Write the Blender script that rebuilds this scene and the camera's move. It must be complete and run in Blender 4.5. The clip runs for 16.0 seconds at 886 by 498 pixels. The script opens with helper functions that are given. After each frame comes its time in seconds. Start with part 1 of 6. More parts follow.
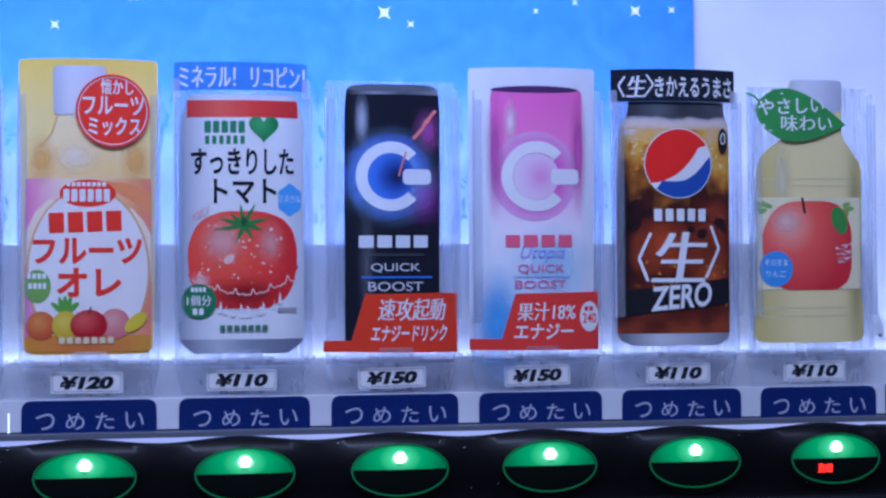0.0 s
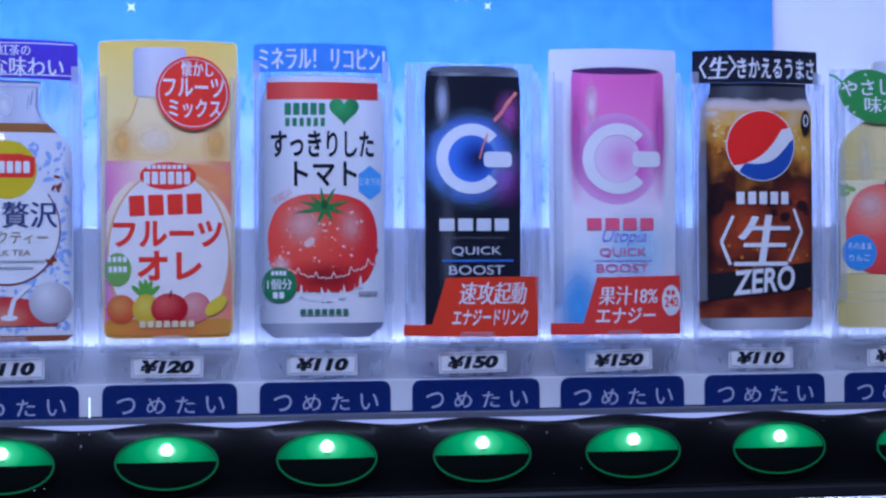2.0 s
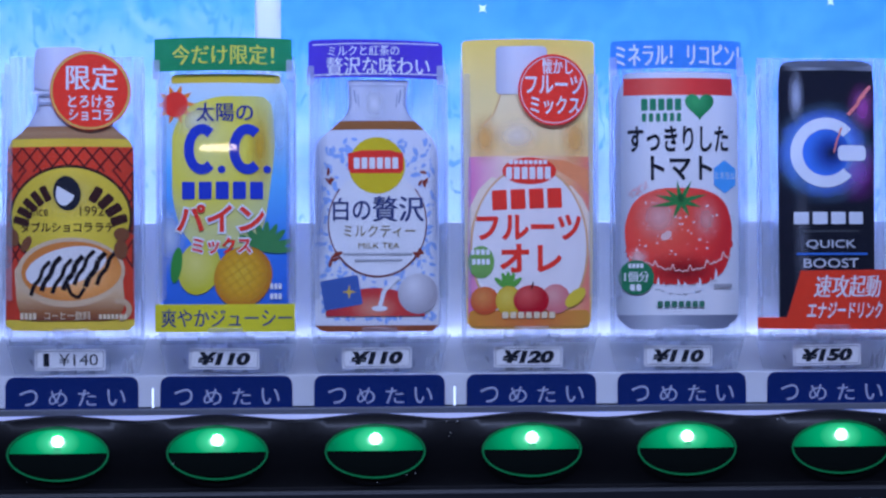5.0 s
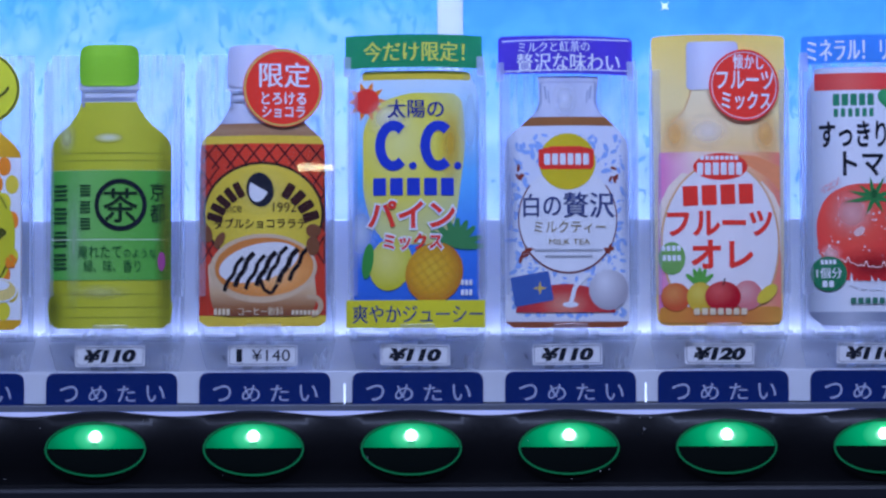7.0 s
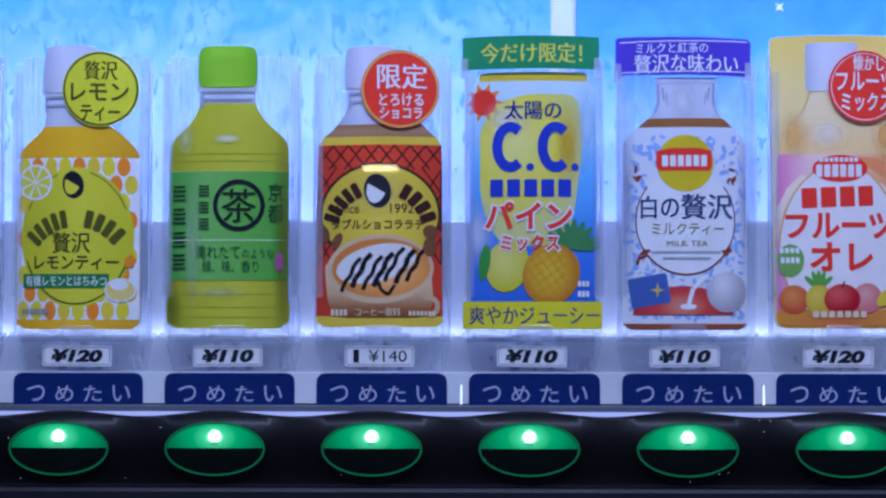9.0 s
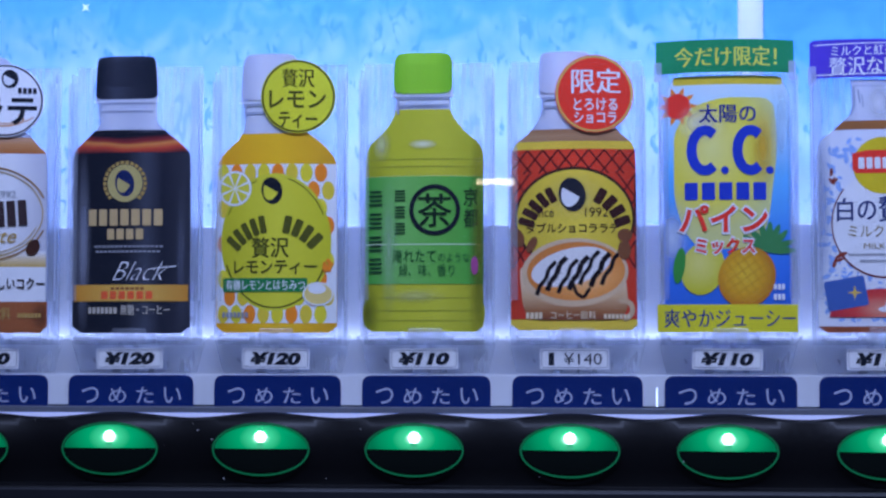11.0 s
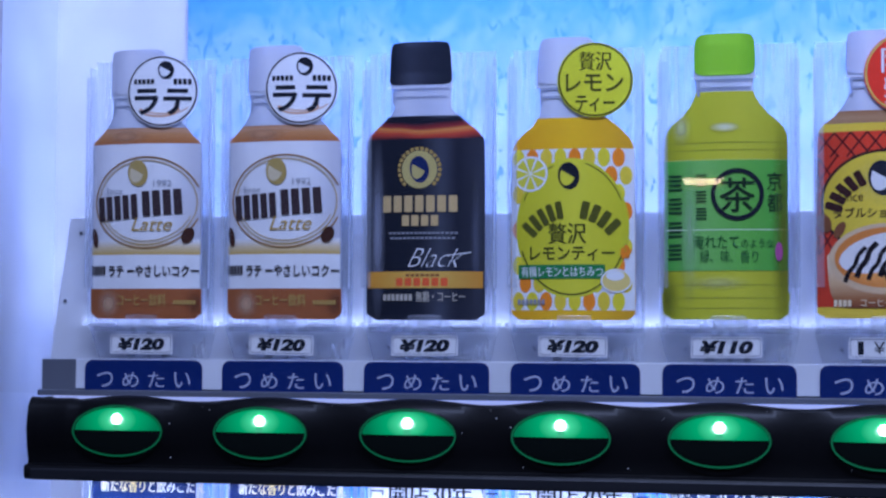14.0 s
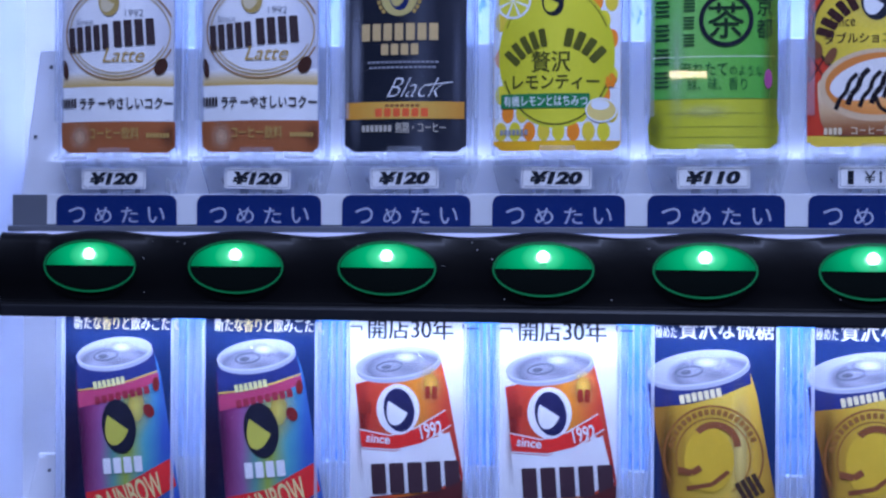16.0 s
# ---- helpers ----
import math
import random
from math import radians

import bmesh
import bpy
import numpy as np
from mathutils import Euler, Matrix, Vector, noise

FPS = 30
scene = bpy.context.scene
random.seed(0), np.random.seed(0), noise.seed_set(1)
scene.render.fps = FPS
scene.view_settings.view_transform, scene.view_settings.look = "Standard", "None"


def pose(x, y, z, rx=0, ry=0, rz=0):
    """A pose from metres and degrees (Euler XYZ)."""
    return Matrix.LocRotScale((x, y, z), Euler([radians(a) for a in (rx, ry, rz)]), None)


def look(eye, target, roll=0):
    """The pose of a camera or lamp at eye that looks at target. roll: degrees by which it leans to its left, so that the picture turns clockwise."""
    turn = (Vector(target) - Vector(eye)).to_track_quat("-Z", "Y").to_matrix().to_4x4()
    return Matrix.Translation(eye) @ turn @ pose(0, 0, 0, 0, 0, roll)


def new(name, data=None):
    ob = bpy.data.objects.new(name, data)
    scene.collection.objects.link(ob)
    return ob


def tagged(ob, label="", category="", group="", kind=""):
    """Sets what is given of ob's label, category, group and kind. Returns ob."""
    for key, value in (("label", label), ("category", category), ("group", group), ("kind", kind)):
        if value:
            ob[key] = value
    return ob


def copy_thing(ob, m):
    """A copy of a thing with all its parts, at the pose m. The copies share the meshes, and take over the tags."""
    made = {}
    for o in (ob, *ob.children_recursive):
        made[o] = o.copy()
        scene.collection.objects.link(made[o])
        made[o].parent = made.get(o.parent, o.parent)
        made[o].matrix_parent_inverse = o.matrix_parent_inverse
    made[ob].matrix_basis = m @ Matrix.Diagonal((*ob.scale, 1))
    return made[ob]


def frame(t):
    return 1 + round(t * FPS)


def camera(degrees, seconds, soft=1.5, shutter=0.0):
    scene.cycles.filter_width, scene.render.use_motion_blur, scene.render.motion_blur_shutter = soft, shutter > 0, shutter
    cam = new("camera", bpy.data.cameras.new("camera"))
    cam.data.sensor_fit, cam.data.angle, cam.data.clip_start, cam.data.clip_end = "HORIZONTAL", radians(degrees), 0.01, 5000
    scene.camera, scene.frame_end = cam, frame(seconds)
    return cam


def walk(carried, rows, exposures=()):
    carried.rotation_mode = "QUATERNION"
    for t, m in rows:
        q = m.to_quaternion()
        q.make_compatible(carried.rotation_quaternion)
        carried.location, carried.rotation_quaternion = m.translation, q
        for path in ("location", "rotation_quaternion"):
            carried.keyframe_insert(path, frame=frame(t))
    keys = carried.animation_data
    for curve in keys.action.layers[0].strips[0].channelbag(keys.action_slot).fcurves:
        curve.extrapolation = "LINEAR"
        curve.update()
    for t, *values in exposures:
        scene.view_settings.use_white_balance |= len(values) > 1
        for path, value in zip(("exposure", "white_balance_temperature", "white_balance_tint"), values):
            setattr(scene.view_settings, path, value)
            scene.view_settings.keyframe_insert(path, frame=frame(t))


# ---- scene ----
# camera: seconds, eye x, y, z above the shelf line, yaw, pitch, roll
SHELF = 1.40
cam = camera(30.0, 16.0, soft=2.4)
PATH = [
    (0, 0.61392, -0.76678, 0.05603, -10.297, 1.024, -0.344),
    (0.5, 0.61180, -0.76686, 0.05694, -10.300, 1.109, -0.357),
    (1, 0.60454, -0.76316, 0.05411, -10.305, 0.948, -0.371),
    (1.5, 0.59866, -0.75982, 0.05096, -9.874, 1.163, -0.354),
    (2, 0.59034, -0.75490, 0.04998, -9.369, 0.922, -0.385),
    (2.5, 0.58007, -0.75319, 0.05461, -8.381, 0.344, -0.306),
    (3, 0.56821, -0.75481, 0.04872, -7.488, 0.941, -0.334),
    (3.5, 0.54871, -0.75532, 0.05084, -6.221, 0.614, -0.282),
    (4, 0.53773, -0.75855, 0.04999, -5.051, 0.924, -0.364),
    (4.5, 0.52461, -0.76172, 0.04807, -3.989, 1.021, -0.319),
    (5, 0.51242, -0.76213, 0.04157, -2.784, 1.363, -0.277),
    (7.5, 0.44864, -0.75835, 0.02827, -0.003, 2.272, -0.168),
    (8, 0.44265, -0.75754, 0.02937, 0.325, 2.135, -0.081),
    (10.5, 0.39428, -0.76680, 0.02450, 3.872, 2.732, 0.030),
    (11, 0.38186, -0.76813, 0.02270, 4.768, 2.836, -0.005),
    (11.5, 0.37067, -0.76545, 0.02468, 5.969, 2.340, 0.006),
    (12, 0.35758, -0.76367, 0.02204, 7.150, 2.507, 0.070),
    (12.5, 0.34218, -0.76602, 0.02361, 7.998, 2.401, 0.134),
    (13, 0.33481, -0.76521, 0.02163, 9.925, 2.557, 0.198),
    (13.5, 0.32710, -0.76487, 0.01489, 11.010, 2.973, 0.282),
    (14, 0.32605, -0.76177, 0.01491, 11.019, 2.966, 0.255),
    (14.5, 0.32424, -0.75773, 0.01457, 10.506, 2.810, 0.201),
    (15, 0.32378, -0.75610, 0.01447, 10.359, 2.237, 0.172),
    (15.5, 0.32209, -0.75280, 0.01415, 10.218, 0.662, 0.064),
    (16, 0.32453, -0.74175, -0.02075, 10.482, -0.147, 0.324),
]



def eye_pose(x, y, z, yaw, pitch, roll):
    turn = Matrix.Rotation(radians(yaw), 4, "Z") @ Matrix.Rotation(radians(90 + pitch), 4, "X") @ Matrix.Rotation(radians(roll), 4, "Z")
    return Matrix.Translation((x, y, z + SHELF)) @ turn


walk(cam, [(t, eye_pose(*rest)) for t, *rest in PATH], [(0.0, 0.1), (15.0, 0.1), (15.5, 0.2), (16.0, 0.34)])

# ---- light ----
world = bpy.data.worlds.new("night")
scene.world = world
world.use_nodes = True
world.node_tree.nodes["Background"].inputs["Color"].default_value = (0.25, 0.32, 0.5, 1)
world.node_tree.nodes["Background"].inputs["Strength"].default_value = 0.03
COLD = (0.44, 0.553, 1.0)


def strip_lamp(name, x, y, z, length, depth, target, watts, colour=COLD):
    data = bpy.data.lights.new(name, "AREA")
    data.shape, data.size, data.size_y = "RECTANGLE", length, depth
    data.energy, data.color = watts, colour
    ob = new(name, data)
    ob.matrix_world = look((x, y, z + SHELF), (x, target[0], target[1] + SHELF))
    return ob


strip_lamp("lamp_upper", 0.46, 0.012, 0.262, 0.86, 0.02, (0.022, 0.02), 1.05)
# fill added behind the trays, to brighten only the step above them
strip_lamp("fill_step", 0.49, 0.0148, 0.0185, 1.0, 0.004, (0.0175, 0.08), 0.08)
strip_lamp("lamp_upper_back", 0.49, 0.036, 0.016, 1.0, 0.012, (0.053, 0.12), 0.6)
strip_lamp("lamp_lower", 0.49, -0.0085, -0.0575, 1.02, 0.004, (0.004, -0.13), 0.5)
strip_lamp("lamp_lower_back", 0.49, 0.036, -0.05, 1.0, 0.012, (0.053, -0.14), 0.4)
# front fill added to light the cards evenly; no known lamp stands there
strip_lamp("fill_front", 0.49, -1.0, 1.05, 1.2, 0.1, (0.0, 0.02), 22.0)


# ---- materials ----
def nodes_of(name):
    m = bpy.data.materials.new(name)
    m.use_nodes = True
    nt = m.node_tree
    return m, nt, nt.nodes["Principled BSDF"]


def add(nt, kind, **values):
    n = nt.nodes.new(kind)
    for k, v in values.items():
        n.inputs[k.replace("_", " ")].default_value = v
    return n


CACHE = {}


def ink(r, g, b, rough=0.38):
    """Printed colour on a satin plastic sheet, with faint grain and print mottling."""
    if r > 0.5 and g < 0.35 * r:
        r, g, b = min(0.95, r * 1.3), g * 1.1, b * 0.65
    key = (r, g, b, rough)
    if key in CACHE:
        return CACHE[key]
    m, nt, bsdf = nodes_of("ink")
    co = nt.nodes.new("ShaderNodeTexCoord")
    fine = add(nt, "ShaderNodeTexNoise", Scale=900.0, Detail=3.0)
    broad = add(nt, "ShaderNodeTexNoise", Scale=70.0, Detail=2.0)
    both = nt.nodes.new("ShaderNodeMath")
    both.operation = "ADD"
    ramp = nt.nodes.new("ShaderNodeMapRange")
    ramp.inputs["From Min"].default_value, ramp.inputs["From Max"].default_value = 0.6, 1.4
    ramp.inputs["To Min"].default_value, ramp.inputs["To Max"].default_value = 0.9, 1.06
    mix = nt.nodes.new("ShaderNodeVectorMath")
    mix.operation = "SCALE"
    mix.inputs[0].default_value = (r, g, b)
    nt.links.new(co.outputs["Object"], fine.inputs["Vector"])
    nt.links.new(co.outputs["Object"], broad.inputs["Vector"])
    nt.links.new(fine.outputs["Fac"], both.inputs[0])
    nt.links.new(broad.outputs["Fac"], both.inputs[1])
    nt.links.new(both.outputs[0], ramp.inputs["Value"])
    nt.links.new(ramp.outputs["Result"], mix.inputs["Scale"])
    nt.links.new(mix.outputs["Vector"], bsdf.inputs["Base Color"])
    bsdf.inputs["Roughness"].default_value = rough
    bsdf.inputs["Specular IOR Level"].default_value = 0.09
    CACHE[key] = m
    return m


def blend(stops, axis="Z", lo=0.0, hi=1.0, mottle=0.0, scale=60.0, rough=0.38, detail=4.0):
    """A printed colour run along one axis of the thing, from lo to hi millimetres; mottle breaks its edges up."""
    m, nt, bsdf = nodes_of("colour_run")
    co = nt.nodes.new("ShaderNodeTexCoord")
    sep = nt.nodes.new("ShaderNodeSeparateXYZ")
    rng = nt.nodes.new("ShaderNodeMapRange")
    rng.inputs["From Min"].default_value, rng.inputs["From Max"].default_value = lo / 1000, hi / 1000
    noise_n = add(nt, "ShaderNodeTexNoise", Scale=scale, Detail=detail)
    off = nt.nodes.new("ShaderNodeMath")
    off.operation, off.inputs[1].default_value, off.inputs[2].default_value = "MULTIPLY_ADD", mottle, -mottle / 2
    plus = nt.nodes.new("ShaderNodeMath")
    plus.operation = "ADD"
    ramp = nt.nodes.new("ShaderNodeValToRGB")
    els = ramp.color_ramp.elements
    while len(els) < len(stops):
        els.new(0.5)
    for e, (p, c) in zip(els, stops):
        e.position, e.color = p, (*c, 1)
    nt.links.new(co.outputs["Object"], sep.inputs[0])
    nt.links.new(co.outputs["Object"], noise_n.inputs["Vector"])
    nt.links.new(sep.outputs[axis], rng.inputs["Value"])
    nt.links.new(noise_n.outputs["Fac"], off.inputs[0])
    nt.links.new(rng.outputs["Result"], plus.inputs[0])
    nt.links.new(off.outputs[0], plus.inputs[1])
    nt.links.new(plus.outputs[0], ramp.inputs["Fac"])
    nt.links.new(ramp.outputs["Color"], bsdf.inputs["Base Color"])
    bsdf.inputs["Roughness"].default_value = rough
    bsdf.inputs["Specular IOR Level"].default_value = 0.09
    return m


def round_blend(stops, u, v, ru, rv, mottle=0.0, scale=80.0, rough=0.38):
    """A printed colour run outward from a point of the thing, in millimetres."""
    m, nt, bsdf = nodes_of("round_colour_run")
    co = nt.nodes.new("ShaderNodeTexCoord")
    mp = nt.nodes.new("ShaderNodeMapping")
    mp.vector_type = "TEXTURE"
    mp.inputs["Location"].default_value = (u / 1000, 0, v / 1000)
    mp.inputs["Scale"].default_value = (ru / 1000, 1000, rv / 1000)
    ln = nt.nodes.new("ShaderNodeVectorMath")
    ln.operation = "LENGTH"
    noise_n = add(nt, "ShaderNodeTexNoise", Scale=scale, Detail=4.0)
    off = nt.nodes.new("ShaderNodeMath")
    off.operation, off.inputs[1].default_value, off.inputs[2].default_value = "MULTIPLY_ADD", mottle, -mottle / 2
    plus = nt.nodes.new("ShaderNodeMath")
    plus.operation = "ADD"
    ramp = nt.nodes.new("ShaderNodeValToRGB")
    els = ramp.color_ramp.elements
    while len(els) < len(stops):
        els.new(0.5)
    for e, (p, c) in zip(els, stops):
        e.position, e.color = p, (*c, 1)
    nt.links.new(co.outputs["Object"], mp.inputs["Vector"])
    nt.links.new(co.outputs["Object"], noise_n.inputs["Vector"])
    nt.links.new(mp.outputs[0], ln.inputs[0])
    nt.links.new(noise_n.outputs["Fac"], off.inputs[0])
    nt.links.new(ln.outputs["Value"], plus.inputs[0])
    nt.links.new(off.outputs[0], plus.inputs[1])
    nt.links.new(plus.outputs[0], ramp.inputs["Fac"])
    nt.links.new(ramp.outputs["Color"], bsdf.inputs["Base Color"])
    bsdf.inputs["Roughness"].default_value = rough
    bsdf.inputs["Specular IOR Level"].default_value = 0.09
    return m


def soft(r, g, b, u, v, ru, rv, strength=1.0, rough=0.38, mottle=0.0, scale=90.0):
    """A printed patch of colour that fades out towards its edge, in millimetres."""
    m = round_blend([(0, (1, 1, 1)), (0.3, (0.72, 0.72, 0.72)), (0.65, (0.25, 0.25, 0.25)), (1, (0, 0, 0))], u, v, ru, rv, mottle, scale, rough)
    nt = m.node_tree
    ramp = [n for n in nt.nodes if n.type == "VALTORGB"][0]
    bsdf = nt.nodes["Principled BSDF"]
    for link in list(bsdf.inputs["Base Color"].links):
        nt.links.remove(link)
    bsdf.inputs["Base Color"].default_value = (r, g, b, 1)
    by = nt.nodes.new("ShaderNodeMath")
    by.operation, by.inputs[1].default_value = "MULTIPLY", strength
    nt.links.new(ramp.outputs["Color"], by.inputs[0])
    nt.links.new(by.outputs[0], bsdf.inputs["Alpha"])
    return m


def solid(name, colour, rough=0.4, metal=0.0, bump=0.0, scale=300.0, wear=0.06, sheen=0.5):
    m, nt, bsdf = nodes_of(name)
    bsdf.inputs["Specular IOR Level"].default_value = sheen
    co = nt.nodes.new("ShaderNodeTexCoord")
    fine = add(nt, "ShaderNodeTexNoise", Scale=scale, Detail=5.0)
    broad = add(nt, "ShaderNodeTexNoise", Scale=scale / 14, Detail=3.0)
    nt.links.new(co.outputs["Object"], fine.inputs["Vector"])
    nt.links.new(co.outputs["Object"], broad.inputs["Vector"])
    ramp = nt.nodes.new("ShaderNodeValToRGB")
    ramp.color_ramp.elements[0].color = (*[c * (1 - 2 * wear) for c in colour], 1)
    ramp.color_ramp.elements[1].color = (*[min(1, c * (1 + wear)) for c in colour], 1)
    ramp.color_ramp.elements[0].position, ramp.color_ramp.elements[1].position = 0.3, 0.65
    nt.links.new(broad.outputs["Fac"], ramp.inputs["Fac"])
    nt.links.new(ramp.outputs["Color"], bsdf.inputs["Base Color"])
    rr = nt.nodes.new("ShaderNodeMapRange")
    rr.inputs["To Min"].default_value, rr.inputs["To Max"].default_value = rough * 0.8, min(1, rough * 1.25)
    nt.links.new(fine.outputs["Fac"], rr.inputs["Value"])
    nt.links.new(rr.outputs["Result"], bsdf.inputs["Roughness"])
    bsdf.inputs["Metallic"].default_value = metal
    if bump:
        b = nt.nodes.new("ShaderNodeBump")
        b.inputs["Strength"].default_value, b.inputs["Distance"].default_value = bump, 0.0004
        nt.links.new(fine.outputs["Fac"], b.inputs["Height"])
        nt.links.new(b.outputs["Normal"], bsdf.inputs["Normal"])
    return m


def clear(name, haze, tint=(0.85, 0.9, 1.0), gloss=0.08, streaks=0.7):
    """Clear moulded plastic: mostly see-through, with a white haze and a soft gloss."""
    m, nt, bsdf = nodes_of(name)
    out = nt.nodes["Material Output"]
    nt.nodes.remove(bsdf)
    tr = nt.nodes.new("ShaderNodeBsdfTransparent")
    tr.inputs["Color"].default_value = (0.97, 0.98, 1, 1)
    df = nt.nodes.new("ShaderNodeBsdfDiffuse")
    df.inputs["Color"].default_value = (*tint, 1)
    gl = nt.nodes.new("ShaderNodeBsdfGlossy")
    gl.inputs["Roughness"].default_value = 0.12
    co = nt.nodes.new("ShaderNodeTexCoord")
    streak = nt.nodes.new("ShaderNodeMapping")
    streak.inputs["Scale"].default_value = (260, 260, 14)
    noise_n = add(nt, "ShaderNodeTexNoise", Scale=1.0, Detail=3.0)
    rng = nt.nodes.new("ShaderNodeMapRange")
    rng.inputs["To Min"].default_value, rng.inputs["To Max"].default_value = haze * (1 - streaks), min(1, haze * (1 + streaks))
    a, b = nt.nodes.new("ShaderNodeMixShader"), nt.nodes.new("ShaderNodeMixShader")
    nt.links.new(co.outputs["Object"], streak.inputs["Vector"])
    nt.links.new(streak.outputs[0], noise_n.inputs["Vector"])
    nt.links.new(noise_n.outputs["Fac"], rng.inputs["Value"])
    nt.links.new(rng.outputs["Result"], a.inputs["Fac"])
    nt.links.new(tr.outputs[0], a.inputs[1])
    tl = nt.nodes.new("ShaderNodeBsdfTranslucent")
    tl.inputs["Color"].default_value = (*tint, 1)
    milk = nt.nodes.new("ShaderNodeMixShader")
    milk.inputs["Fac"].default_value = 0.4
    nt.links.new(df.outputs[0], milk.inputs[1])
    nt.links.new(tl.outputs[0], milk.inputs[2])
    nt.links.new(milk.outputs[0], a.inputs[2])
    b.inputs["Fac"].default_value = gloss
    nt.links.new(a.outputs[0], b.inputs[1])
    nt.links.new(gl.outputs[0], b.inputs[2])
    nt.links.new(b.outputs[0], out.inputs["Surface"])
    return m


def paper(name, colour, through_share):
    """Thin white card: part of the light from behind shines through."""
    m, nt, bsdf = nodes_of(name)
    bsdf.inputs["Roughness"].default_value = 0.4
    bsdf.inputs["Specular IOR Level"].default_value = 0.15
    co = nt.nodes.new("ShaderNodeTexCoord")
    fibre = add(nt, "ShaderNodeTexNoise", Scale=420.0, Detail=4.0)
    ramp = nt.nodes.new("ShaderNodeValToRGB")
    ramp.color_ramp.elements[0].color = (*[c * 0.93 for c in colour], 1)
    ramp.color_ramp.elements[1].color = (*colour, 1)
    tl = nt.nodes.new("ShaderNodeBsdfTranslucent")
    mx = nt.nodes.new("ShaderNodeMixShader")
    mx.inputs["Fac"].default_value = through_share
    nt.links.new(co.outputs["Object"], fibre.inputs["Vector"])
    nt.links.new(fibre.outputs["Fac"], ramp.inputs["Fac"])
    nt.links.new(ramp.outputs["Color"], bsdf.inputs["Base Color"])
    nt.links.new(ramp.outputs["Color"], tl.inputs["Color"])
    nt.links.new(bsdf.outputs[0], mx.inputs[1])
    nt.links.new(tl.outputs[0], mx.inputs[2])
    nt.links.new(mx.outputs[0], nt.nodes["Material Output"].inputs["Surface"])
    return m


def glow(name, colour, strength):
    m, nt, bsdf = nodes_of(name)
    bsdf.inputs["Base Color"].default_value = (*colour, 1)
    bsdf.inputs["Emission Color"].default_value = (*colour, 1)
    bsdf.inputs["Emission Strength"].default_value = strength
    return m


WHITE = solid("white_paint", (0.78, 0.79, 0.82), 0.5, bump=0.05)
# darker, bluer copy of the white paint: the side walls' shade as colour
WHITE_SHADED = solid("white_paint_shaded", (0.6, 0.64, 0.76), 0.45, bump=0.05)
WHITE_PLASTIC = solid("white_plastic", (0.74, 0.76, 0.8), 0.35)
TRAY = clear("frosted_tray_plastic", 0.28, (0.8, 0.83, 0.9), gloss=0.03, streaks=0.15)
FROST = clear("frosted_back_sheet", 0.26, gloss=0.03, streaks=0.5)
CLEAR = clear("clear_holder_plastic", 0.14, gloss=0.03, streaks=0.5)
TAB = clear("clear_clip_plastic", 0.42, gloss=0.04, streaks=0.2)
RIM = clear("clear_plastic_edge", 0.6, gloss=0.05, streaks=0.3)
BLACK = solid("black_plastic", (0.004, 0.004, 0.005), 0.38, bump=0.06, scale=500, sheen=0.25)
LIP = solid("dark_grey_plastic", (0.018, 0.019, 0.024), 0.4, bump=0.05, sheen=0.3)
RAIL = solid("grey_metal_rail", (0.13, 0.14, 0.17), 0.5, metal=0.1, sheen=0.3)
NAVY = solid("navy_plate", (0.001, 0.016, 0.125), 0.5, scale=500, sheen=0.12)
CARD = paper("tag_card", (0.93, 0.93, 0.93), 0.08)
INK_BLACK = ink(0.012, 0.013, 0.02)
PALE = ink(0.72, 0.74, 0.8)

# ---- mesh helpers: measures in millimetres ----
MM = 0.001


def shape(name, bm, material, parent=None, smooth=False):
    me = bpy.data.meshes.new(name)
    bm.to_mesh(me)
    bm.free()
    me.materials.append(material)
    if smooth:
        for p in me.polygons:
            p.use_smooth = True
    if smooth:
        me.set_sharp_from_angle(angle=0.7)
    ob = new(name, me)
    ob.parent = parent
    return ob


def part(name, bm, material, parent, label="", smooth=False):
    ob = shape(name, bm, material, parent, smooth)
    return tagged(ob, label) if label else ob


def thing(name, x, y, z, label, category, group="", kind=""):
    ob = new(name)
    ob.location = (x * MM, y * MM, z * MM + SHELF)
    ob.empty_display_size = 0.02
    return tagged(ob, label, category, group, kind)


def box(x0, x1, y0, y1, z0, z1, bevel=0.0):
    bm = bmesh.new()
    vs = [bm.verts.new((x * MM, y * MM, z * MM)) for x in (x0, x1) for y in (y0, y1) for z in (z0, z1)]
    for f in ((0, 1, 3, 2), (4, 6, 7, 5), (0, 4, 5, 1), (2, 3, 7, 6), (0, 2, 6, 4), (1, 5, 7, 3)):
        bm.faces.new([vs[i] for i in f])
    if bevel:
        bmesh.ops.bevel(bm, geom=bm.edges[:], offset=bevel * MM, segments=2, affect="EDGES", profile=0.5)
    return bm


def prism(outline, y0, y1, bevel=0.0):
    """An outline of (x, z) pulled from y0 back to y1."""
    bm = bmesh.new()
    face = bm.faces.new([bm.verts.new((x * MM, y0 * MM, z * MM)) for x, z in outline])
    made = bmesh.ops.extrude_face_region(bm, geom=[face])
    bmesh.ops.translate(bm, vec=(0, (y1 - y0) * MM, 0), verts=[v for v in made["geom"] if isinstance(v, bmesh.types.BMVert)])
    bmesh.ops.recalc_face_normals(bm, faces=bm.faces[:])
    if bevel:
        bmesh.ops.bevel(bm, geom=bm.edges[:], offset=bevel * MM, segments=1, affect="EDGES")
    return bm


